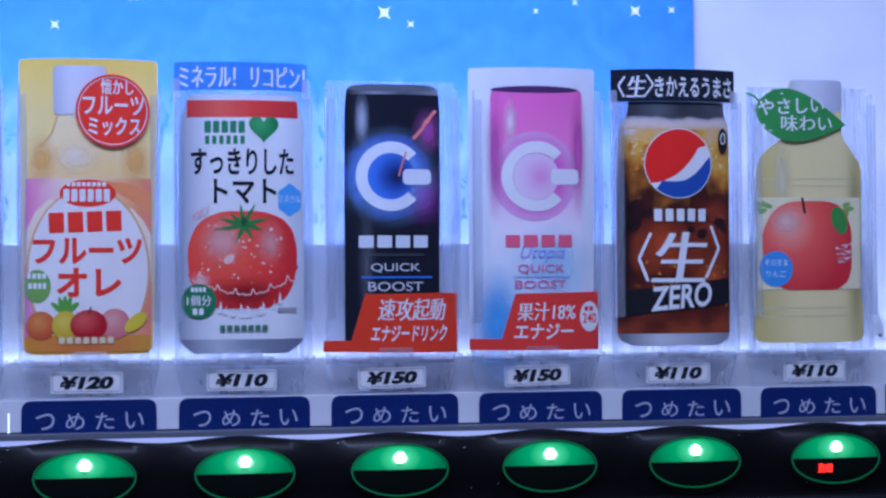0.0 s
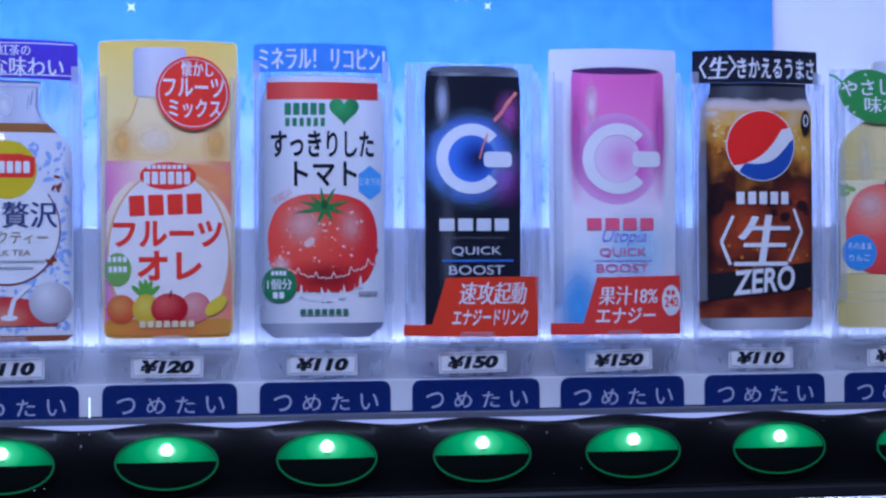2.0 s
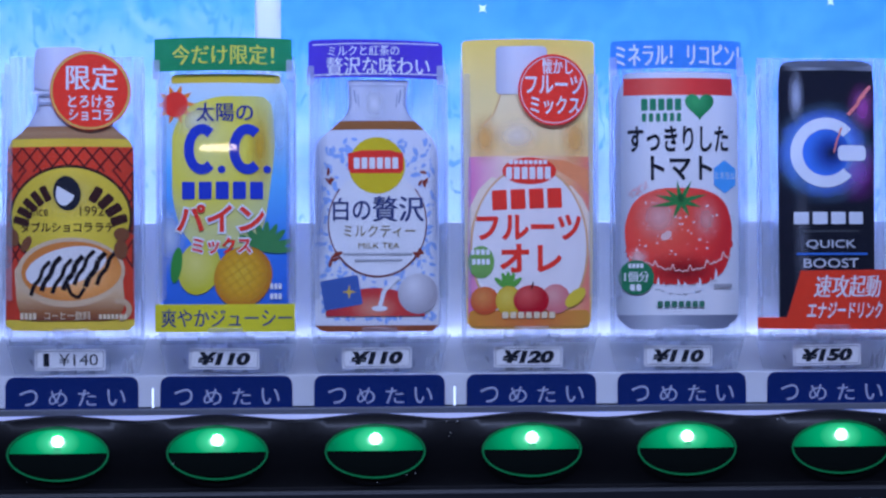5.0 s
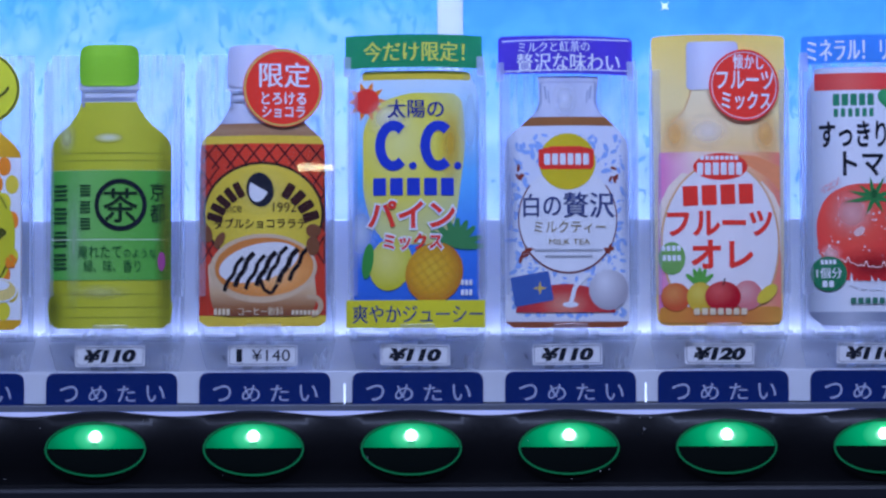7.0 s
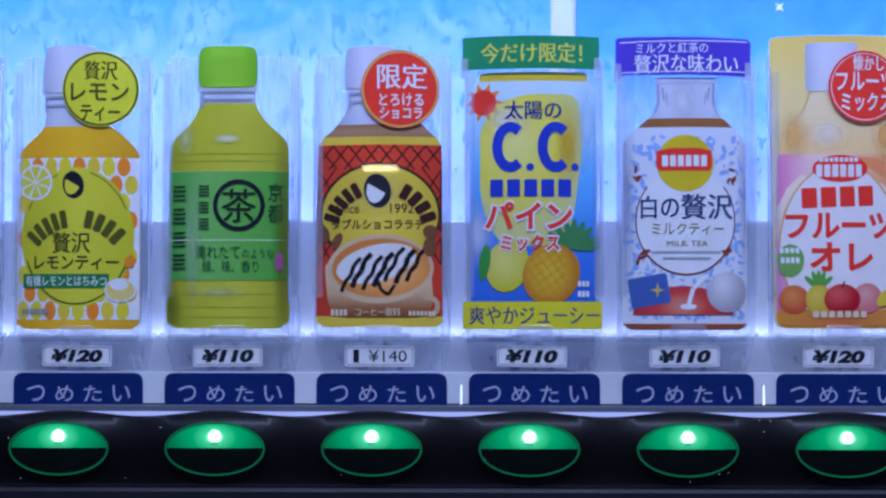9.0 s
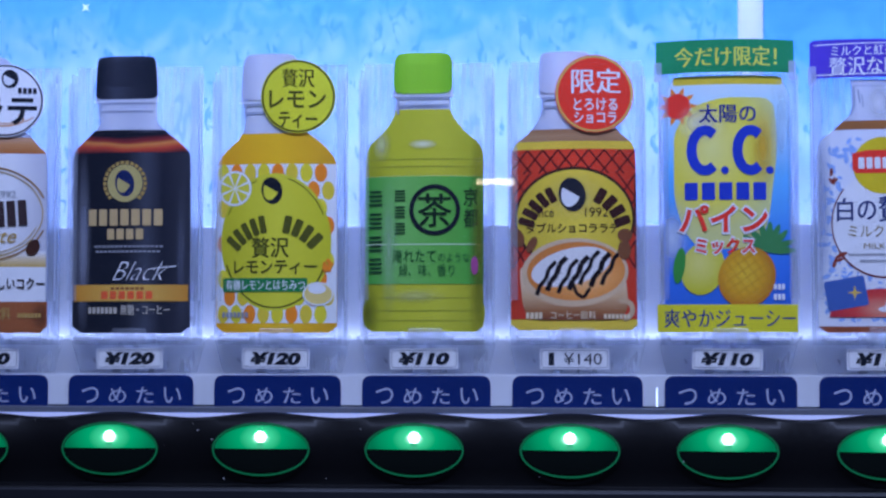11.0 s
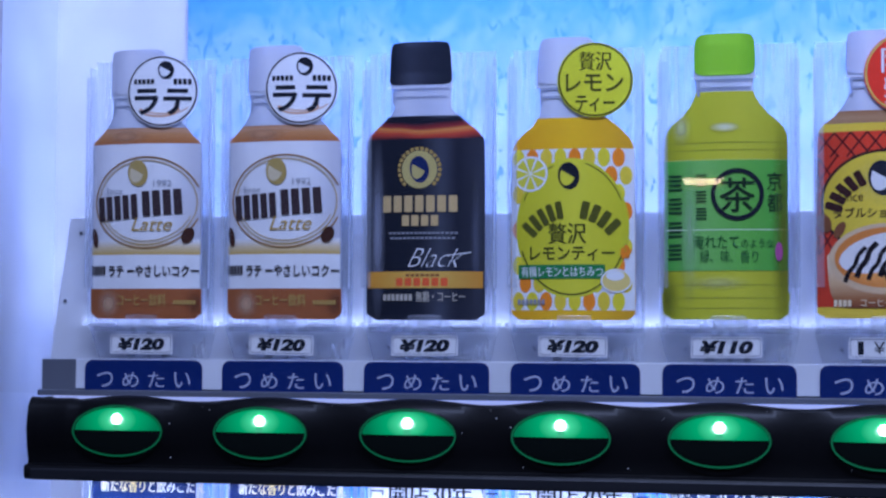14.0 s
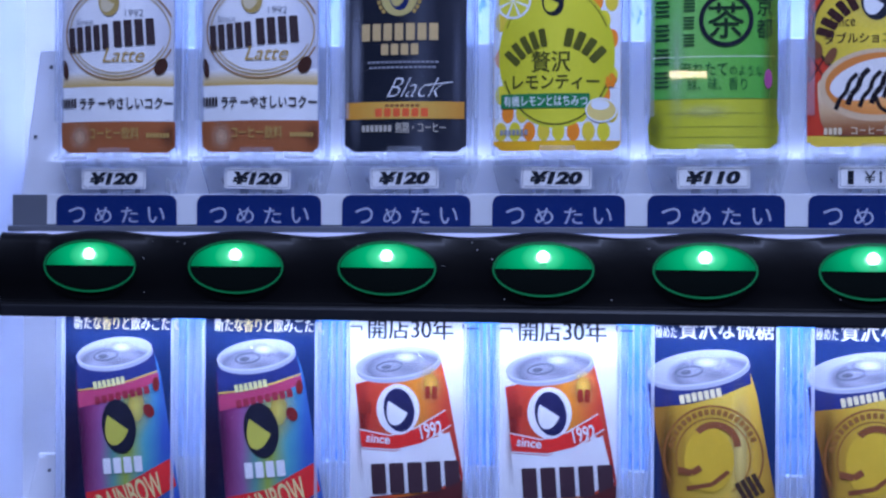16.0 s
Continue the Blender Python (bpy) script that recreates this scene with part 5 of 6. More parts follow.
# ---- fruit milk ----
def fruit_milk(k):
    rows = [(22.5, -27.0, 26.2), (25.5, -29.3, 28.2), (106.8, -30.5, 30.0), (155.4, -31.2, 30.9), (156.8, -29.9, 29.6)]
    c = Card(k, "yellow and pink fruit milk bottle card with round tag", sides(rows), blend([(0, (0.93, 0.6, 0.16)), (0.5, (0.94, 0.76, 0.42)), (0.8, (0.95, 0.74, 0.3)), (1, (0.95, 0.66, 0.14))], lo=26, hi=155))
    bot = [(23.0, -25.7, 25.2), (25.8, -28.8, 27.7), (99.0, -28.4, 27.9), (109.2, -26.4, 26.4), (115.6, -22.8, 22.4), (121.8, -16.8, 16.3), (130.8, -13.7, 12.8), (132.6, -14.2, 12.8)]
    c.put("bottle", sides(bot), blend([(0, (0.9, 0.42, 0.06)), (0.1, (0.92, 0.55, 0.2)), (0.6, (0.92, 0.62, 0.36)), (0.72, (0.94, 0.68, 0.3)), (0.82, (0.95, 0.76, 0.42)), (1, (0.95, 0.82, 0.5))], lo=26, hi=138, mottle=0.12, scale=25))
    c.put("label", band(bot, 28.0, 102.5), blend([(0, (0.8, 0.2, 0.45)), (0.14, (0.9, 0.45, 0.55)), (0.3, (0.92, 0.72, 0.6)), (0.6, (0.93, 0.66, 0.42)), (0.85, (0.93, 0.42, 0.2)), (1, (0.9, 0.24, 0.16))], axis="X", lo=-29, hi=28, mottle=0.12, scale=30), "pink and orange wavy label")
    c.put("label_wave", [[(28.0, 96.0), (28.0, 84.0), (22.0, 90.5), (12.0, 96.2), (2.0, 98.6), (-8.0, 98.0), (-8.0, 99.6), (4.0, 101.4), (16.0, 100.6)]], ink(0.93, 0.3, 0.2))
    c.put("label_wave", [[(-28.3, 78.0), (-28.3, 62.0), (-25.5, 74.0), (-20.0, 85.0), (-14.0, 92.0), (-18.0, 93.0), (-24.0, 87.0)]] + [[(28.0, 76.0), (28.0, 52.0), (26.8, 66.0), (22.0, 80.0), (16.0, 88.0), (19.0, 89.0), (24.6, 83.0)]], ink(0.95, 0.78, 0.6))
    c.fade("shoulder_shade", (0.93, 0.5, 0.12), -21, 111, 8, 13, 0.6)
    c.fade("shoulder_shade", (0.93, 0.5, 0.12), 21, 111, 8, 13, 0.7)
    c.fade("shoulder_shine", (0.97, 0.92, 0.8), -6, 112, 12, 9, 0.7)
    c.put("shoulder_line", stroke([(-22.8, 116.2), (-16.8, 122.0), (-13.7, 130.9)], 0.7), ink(0.8, 0.5, 0.22))
    c.put("cap", [rect(-15.7, 131.2, 7.9, 153.4, 2)], CAP_WHITE, "white cap")
    u, w = -0.3, 60.4
    c.put("oval_edge", [oval(u, w, 27.6, 37.6, n=56)], ink(0.78, 0.45, 0.2))
    c.put("oval_field", [oval(u, w, 26.6, 36.8, n=56)], ink(0.88, 0.84, 0.82))
    c.put("foot", [rect(-28.5, 23.8, 27.5, 31.3, 2)], blend([(0, (0.75, 0.3, 0.04)), (0.5, (0.7, 0.18, 0.05)), (1, (0.75, 0.34, 0.05))], axis="X", lo=-30, hi=30))
    c.put("brand_tag", turned([oval(-0.5, 95.6, 12.5, 6.2)], -0.5, 95.6, 0) , RED_INK)
    c.put("name_bars", bars(6, -11.3, 91.8, 10.2, 97.5) + bars(8, -9.8, 98.7, 8.2, 100.6), WHITE_INK, "bars in place of the name")
    c.put("name_bars", turned(bars(4, -17.8, 78.1, 16.2, 87.3, 0.8), -0.8, 82.6, 2), RED_INK, "red bars in place of the name")
    c.put("words", lettering("フルーツ", -24.9, 63.6, 23.8, 75.5, 0.035) + lettering("オレ", -14.4, 48.7, 14.4, 61.9, 0.035), RED_INK)
    c.put("green_disc", [oval(-22.9, 53.6, 6.0, 7.5)], ink(0.2, 0.42, 0.1))
    c.put("disc_bars", bars(4, -27.5, 57.0, -18.4, 59.5) + bars(4, -27.0, 52.4, -18.4, 55.1), WHITE_INK)
    pl = []
    for g in (40, 70, 90, 110, 140):
        a, b = -10.6, 41.1
        pl += turned([oval(a + 4, b, 4.2, 1.2, n=10)], a, b, g)
    c.put("pineapple_leaves", pl, ink(0.12, 0.4, 0.06))
    c.put("orange", [oval(-21.4, 35.8, 6.5)], round_blend([(0, (0.8, 0.3, 0.08)), (1, (0.66, 0.1, 0.03))], -22.4, 37.6, 7.0, 7.0))
    c.put("pineapple", [oval(-10.4, 35.7, 6.0, 6.8)], round_blend([(0, (0.8, 0.62, 0.1)), (1, (0.66, 0.42, 0.03))], -11.4, 37.5, 6.5, 7.0, 0.3, 200))
    c.put("peach", [oval(11.4, 36.5, 6.8)], round_blend([(0, (0.8, 0.4, 0.35)), (1, (0.72, 0.2, 0.2))], 10.1, 38.3, 7.0, 7.0))
    c.put("banana", turned([oval(20.7, 37.1, 6.0, 3.0)], 20.7, 37.1, 40), YELLOW)
    c.put("apple", [oval(-0.1, 35.9, 8.2, 7.0)], round_blend([(0, (0.75, 0.12, 0.1)), (1, (0.5, 0.01, 0.02))], -2.4, 38.5, 8.5, 7.5))
    c.put("stem", stroke([(-0.1, 41.0), (0.9, 44.3)], 0.7), DARK_BROWN)
    c.put("maker_bars", bars(7, -13.4, 27.6, 11.8, 30.6), CREAM)
    u, w = 10.8, 133.0
    badge(c, u, w, 16.2, ink(0.8, 0.05, 0.05), WHITE_INK, [("懐かし", (5.6, 140.3, 19.9, 147.5)), ("フルーツ", (-2.4, 131.2, 24.7, 139.7)), ("ミックス", (-0.2, 121.7, 23.4, 130.3))], WHITE_INK, "round red tag with white lettering")
    c.put("badge_rim", arc(u, w, 16.0, 16.0, 1.0, n=48), ink(0.74, 0.04, 0.06), lift=c.layer + 1)


fruit_milk(8)


# ---- tomato can ----
def tomato_can(k):
    rows = [(22.1, -23.4, 20.5), (28.2, -29.2, 27.3), (31.4, -29.7, 27.9), (129.4, -29.2, 28.1), (135.4, -26.9, 25.9), (138.4, -25.8, 24.8), (141.6, -25.8, 24.9)]
    # white greys towards both sides: the can's round shading, in the colour
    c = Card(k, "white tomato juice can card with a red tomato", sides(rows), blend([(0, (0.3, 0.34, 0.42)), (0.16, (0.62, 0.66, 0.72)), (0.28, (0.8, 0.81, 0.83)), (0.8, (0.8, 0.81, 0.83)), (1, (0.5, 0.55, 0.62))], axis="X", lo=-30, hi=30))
    v = [r[0] for r in rows]
    c.put("silver_foot", band(rows, v[0], v[1] + 0.5), blend([(0, (0.16, 0.18, 0.25)), (0.3, (0.5, 0.53, 0.6)), (0.55, (0.26, 0.29, 0.37)), (1, (0.14, 0.16, 0.23))], axis="X", lo=-29, hi=28, rough=0.25))
    c.put("red_band", [rect(-25.9, 130.9, 25.1, 138.8)], blend([(0, (0.6, 0.03, 0.03)), (0.3, (0.92, 0.14, 0.1)), (0.6, (0.9, 0.06, 0.05)), (1, (0.62, 0.03, 0.03))], axis="X", lo=-28, hi=28))
    c.put("name_bars", bars(5, -18.0, 123.7, 1.3, 129.2) + bars(6, -17.7, 118.5, 1.5, 122.4, 0.6), ink(0.03, 0.25, 0.12), "bars in place of the name")
    a, b = 9.1, 126.2
    heart = [(a + 0.43 * (16 * math.sin(q) ** 3), b + 0.43 * (13 * math.cos(q) - 5 * math.cos(2 * q) - 2 * math.cos(3 * q) - math.cos(4 * q))) for q in [2 * math.pi * i / 40 for i in range(40)]]
    c.put("heart", heart, round_blend([(0, (0.06, 0.42, 0.14)), (1, (0.01, 0.2, 0.06))], a - 2, b + 2, 9, 9))
    c.put("words", lettering("すっきりした", -24.2, 104.3, 23.1, 116.6, 0.025) + lettering("トマト", -14.0, 91.0, 15.0, 102.5, 0.025), INK_BLACK)
    c.put("hexagon", [oval(21.1, 92.9, 6.2, 7.8, 90, 450, 6)], SKY)
    c.put("hexagon_words", lettering("ミネラル", 16.1, 91.6, 26.3, 95.1), WHITE_INK)
    u, w = -0.8, 67.3
    c.put("splash", splotch(u, w - 12, (24, 9), 60, 5, 0.5, 2.2, 0.8), ink(0.55, 0.02, 0.03))
    c.put("tomato", sides([(42.9, -12.4, 10.8), (48.4, -20.8, 19.6), (57.5, -24.8, 23.4), (67.9, -25.8, 24.5), (78.3, -23.2, 22.4), (84.8, -17.3, 16.6), (87.6, -9.7, 8.4)]), round_blend([(0, (0.93, 0.36, 0.28)), (0.25, (0.93, 0.12, 0.07)), (0.7, (0.9, 0.06, 0.045)), (1, (0.74, 0.03, 0.03))], -8.5, 73.0, 31.1, 32.3, 0.12, 60))
    c.put("shine", splotch(-8.0, 64.7, (2, 2), 3, 2, 1.6, 2.6, 0.8) + splotch(5.7, 75.6, (10, 6), 8, 4, 0.5, 1.0, 0.7) + splotch(-0.8, 67.8, (19, 14), 46, 8, 0.25, 0.75, 0.8), ink(0.9, 0.66, 0.6))
    c.fade("tomato_shine", (0.85, 0.5, 0.46), -10.5, 74.3, 12, 13, 0.75)
    c.fade("tomato_shine", (0.85, 0.55, 0.5), 11.7, 73.0, 8, 12, 0.55)
    c.fade("tomato_shade", (0.3, 0.006, 0.012), -0.3, 49.7, 20, 9, 0.7, 0.3)
    drip = random.Random(12)
    spikes = []
    for i in range(11):
        a = -18.5 + i * 3.5 + drip.uniform(-1.1, 1.1)
        low = 66 - math.sqrt(max(0.0, 1 - ((a + 0.6) / 25.5) ** 2)) * 24.5
        wide, tall = drip.uniform(0.5, 1.5), drip.uniform(1.0, 4.5)
        spikes.append([(a - wide, low - 3), (a + wide, low - 3), (a + wide * 0.5, low + tall * 0.4), (a + drip.uniform(-0.6, 0.6), low + tall)])
    c.put("splash_gaps", spikes, ink(0.8, 0.81, 0.83))
    a, b = -0.2, 81.3
    lf = []
    for g, n in ((100, 10), (62, 11), (15, 13), (-15, 10), (-60, 8), (-115, 9), (165, 12), (190, 14), (140, 9)):
        lf += turned([[(a, b + 1.2), (a + n * 0.5, b + 1.0), (a + n, b), (a + n * 0.5, b - 0.8), (a, b - 1.2)]], a, b, g)
    c.put("tomato_leaves", lf, ink(0.04, 0.24, 0.06))
    c.put("stem", [oval(a, b + 1.5, 1.4, 2.2)], ink(0.02, 0.12, 0.03))
    zz = -23.8, 56.3
    crown = [(zz[0] + i * 1.15, zz[1] - 7.0 * math.sin(math.pi * i / 41) + drip.uniform(-0.7, 0.7) + (drip.uniform(2.0, 4.5) if i % 7 == 3 else 0)) for i in range(42)]
    c.put("splash_line", stroke(crown, 0.55), ink(0.93, 0.6, 0.52))
    c.fade("splash_foam", (0.95, 0.75, 0.7), -20, 55, 6, 6, 0.6, 0.5, 200)
    c.put("green_disc", [oval(-20.8, 46.2, 8.0)], ink(0.02, 0.2, 0.08))
    c.put("disc_words", lettering("1個分", -26.1, 44.1, -15.2, 49.0, 0.02) + bars(4, -24.3, 50.6, -17.2, 52.6) + bars(2, -23.6, 40.0, -18.0, 43.0), WHITE_INK)
    c.put("red_words", lettering("リコピン！", -24.2, 85.1, -15.0, 88.6, 0.0, 0.0, 32), RED_INK)
    c.put("maker_bars", bars(7, -11.4, 32.4, 11.3, 35.2), ink(0.05, 0.2, 0.12))
    c.put("small_bars", bars(6, 15.3, 41.2, 24.4, 43.1), GREY)
    c.plate("upper_banner", rect(-31.7, 143.3, 29.6, 156.2, 1.5), ink(0.06, 0.28, 0.75), 1.0, "blue banner")
    c.put("banner_words", lettering("ミネラル！ リコピン！", -29.4, 144.5, 28.2, 154.3, 0.025), WHITE_INK)
    c.banner_clips(-31.7, 29.6, 143.3)


tomato_can(9)


def power_mark(c, u, v, r, w, bar_box, material):
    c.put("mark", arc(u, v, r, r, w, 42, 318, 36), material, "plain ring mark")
    c.put("mark_bar", [rect(*bar_box, 2.2)], material)


# ---- black energy can ----
def energy_can(k):
    rows = [(27.1, -23.3, 21.3), (133.9, -23.0, 22.0), (141.4, -22.5, 21.4), (144.6, -22.2, 21.2), (146.4, -19.9, 19.2), (147.0, -14.0, 12.8)]
    c = Card(k, "slim black energy drink can card with red strip", sides(rows), round_blend([(0, (0.04, 0.12, 0.6)), (0.5, (0.1, 0.34, 0.92)), (0.7, (0.06, 0.14, 0.7)), (0.98, (0.012, 0.012, 0.02))], -2.9, 104.0, 21.9, 21.9, 0.22, 120, 0.3))
    v = [r[0] for r in rows]
    c.fade("violet_glow", (0.45, 0.06, 0.5), 13.3, 95.4, 13, 15, 0.7, 0.3)
    c.fade("blue_glow", (0.15, 0.5, 0.95), -9.0, 101.9, 14, 20, 0.9, 0.3)
    c.fade("pink_glow", (0.6, 0.12, 0.5), 16.0, 125.5, 8, 13, 0.7, 0.3)
    c.fade("halo", (0.3, 0.6, 1.0), -2.4, 104.0, 25, 25, 0.85, 0.15)
    c.put("core", [oval(-1.8, 104.0, 11.2)], round_blend([(0, (0.01, 0.01, 0.03)), (0.4, (0.02, 0.06, 0.3)), (1, (0.06, 0.22, 0.8))], 1.1, 104.0, 11.7, 11.7, 0.2, 90))
    c.put("rim", band(rows, v[2] + 1, v[4]), blend([(0, (0.02, 0.02, 0.03)), (0.3, (0.3, 0.33, 0.36)), (0.6, (0.1, 0.11, 0.13)), (1, (0.25, 0.27, 0.3))], axis="X", lo=-22, hi=22, rough=0.2))
    c.put("rim_lid", [oval(-1.1, 145.3, 20.8, 1.6)], ink(0.14, 0.15, 0.17, 0.2))
    c.fade("shine", (0.5, 0.55, 0.68), -15.3, 130.5, 4, 14, 0.9)
    c.fade("foot_shine", (0.12, 0.13, 0.16), -13.1, 62.4, 5, 40, 0.8)
    power_mark(c, -1.8, 104.0, 13.6, 5.4, (3.8, 100.1, 17.5, 107.4), ink(0.84, 0.88, 0.94))
    bolt = stroke([(20.0, 135.2), (14.6, 129.2), (13.5, 126.5), (8.8, 121.6)], 1.6) + stroke([(17.4, 130.9), (9.9, 123.2)], 0.7) + stroke([(5.7, 115.7), (3.5, 109.9), (1.9, 104.0)], 0.8)
    c.put("lightning", bolt, ink(0.8, 0.25, 0.35))
    c.put("name_bars", bars(4, -16.9, 70.6, 17.4, 76.3, 0.8), ink(0.74, 0.78, 0.84), "bars in place of the name")
    c.put("small_bars", bars(14, -14.4, 66.9, 14.2, 67.8), ink(0.08, 0.09, 0.1))
    c.put("words", lettering("QUICK", -11.3, 58.9, 12.0, 63.3, 0.005) + lettering("BOOST", -12.6, 50.3, 13.3, 54.6, 0.005), ink(0.64, 0.68, 0.74))
    c.put("blue_line", [rect(-15.7, 56.3, 17.8, 57.2)], ink(0.05, 0.2, 0.7))
    c.plate("red_strip", [(-33.2, 27.4), (-20.5, 27.4), (-14.2, 49.0), (30.1, 49.4), (29.9, 21.3), (-33.2, 22.1)], ink(0.66, 0.05, 0.03), 1.2, "red strip tag")
    c.put("strip_words", lettering("速攻起動", -8.5, 36.5, 24.3, 46.8, 0.02, 0.2) + lettering("エナジードリンク", -11.7, 26.8, 25.0, 34.5, 0.02, 0.2), WHITE_INK)


energy_can(10)


# ---- pink energy can ----
def pink_can(k):
    rows = [(22.7, -33.0, 26.4), (37.8, -33.2, 26.9), (154.6, -33.2, 28.2), (156.2, -32.5, 27.3)]
    c = Card(k, "slim pink energy drink can card with red strip", sides(rows, False), blend([(0, (0.72, 0.75, 0.82)), (1, (0.78, 0.79, 0.82))], lo=26, hi=150))
    can = [(27.1, -23.1, 20.4), (80.9, -23.2, 20.8), (142.4, -23.4, 21.3), (145.1, -22.8, 20.8), (146.8, -19.7, 16.9)]
    c.put("can", sides(can), blend([(0, (0.4, 0.66, 0.88)), (0.25, (0.7, 0.8, 0.88)), (0.45, (0.88, 0.82, 0.88)), (0.62, (0.9, 0.52, 0.74)), (0.82, (0.93, 0.24, 0.56)), (1, (0.9, 0.17, 0.5))], lo=30, hi=140, mottle=0.06, scale=30))
    c.fade("blue_foot", (0.08, 0.42, 0.85), -21, 34, 14, 30, 0.95)
    c.fade("blue_mist", (0.4, 0.7, 0.92), 6, 62, 22, 20, 0.7, 0.3)
    c.put("glow", [oval(-2.5, 104.4, 21.0, 21.4)], round_blend([(0, (0.8, 0.5, 0.75)), (0.6, (0.74, 0.14, 0.5)), (1, (0.76, 0.4, 0.66))], -2.5, 104.4, 21.0, 21.4, 0.15, 60))
    c.put("core", [oval(-1.9, 104.4, 11.0)], round_blend([(0, (0.78, 0.3, 0.6)), (1, (0.82, 0.66, 0.8))], 0.3, 104.4, 11.0, 11.0))
    c.put("rim", [oval(-2.2, 145.8, 21.2, 1.6)], ink(0.1, 0.03, 0.12, 0.25))
    c.fade("shine", (0.85, 0.75, 0.82), -14.3, 130.4, 4, 13, 0.9)
    c.fade("side_shade", (0.6, 0.1, 0.42), -21.5, 115.7, 5, 34, 0.7)
    c.fade("side_shade", (0.6, 0.1, 0.42), 19.3, 116.0, 5, 34, 0.8)
    power_mark(c, -1.9, 104.4, 14.0, 5.5, (5.0, 100.4, 19.2, 107.9), ink(0.82, 0.82, 0.84))
    c.put("name_bars", bars(4, -16.8, 70.9, 17.2, 76.5, 0.8), ink(0.7, 0.12, 0.35), "bars in place of the name")
    c.put("script", lettering("Utopia", -9.8, 63.7, 11.9, 71.1, -0.01, 0.35), ink(0.25, 0.25, 0.75))
    c.put("words", lettering("QUICK", -11.1, 58.0, 11.8, 62.5, 0.005) + lettering("BOOST", -12.5, 51.1, 12.6, 55.0, 0.005), ink(0.6, 0.15, 0.5))
    c.put("thin_line", [rect(-13.5, 56.4, 14.7, 56.8)], ink(0.3, 0.3, 0.7))
    c.plate("red_strip", [(-33.5, 27.3), (-18.9, 27.3), (-12.5, 48.7), (29.2, 49.4), (28.9, 21.7), (-33.5, 22.0)], ink(0.66, 0.05, 0.06), 1.2, "red strip tag")
    c.put("strip_words", lettering("果汁18%", -11.8, 35.8, 16.6, 44.4, 0.02, 0.1) + lettering("エナジー", -13.4, 27.0, 15.7, 34.5, 0.02, 0.1), WHITE_INK)
    u, w = 24.1, 37.6
    c.put("strip_disc", [oval(u, w, 5.0, 7.2)], WHITE_INK)
    c.put("disc_words", lettering("240", u - 3.6, w - 3.2, u + 3.8, w + 1.6, 0.02) + bars(2, u - 2.6, w + 2.6, u + 2.6, w + 4.8), RED_INK)


pink_can(11)


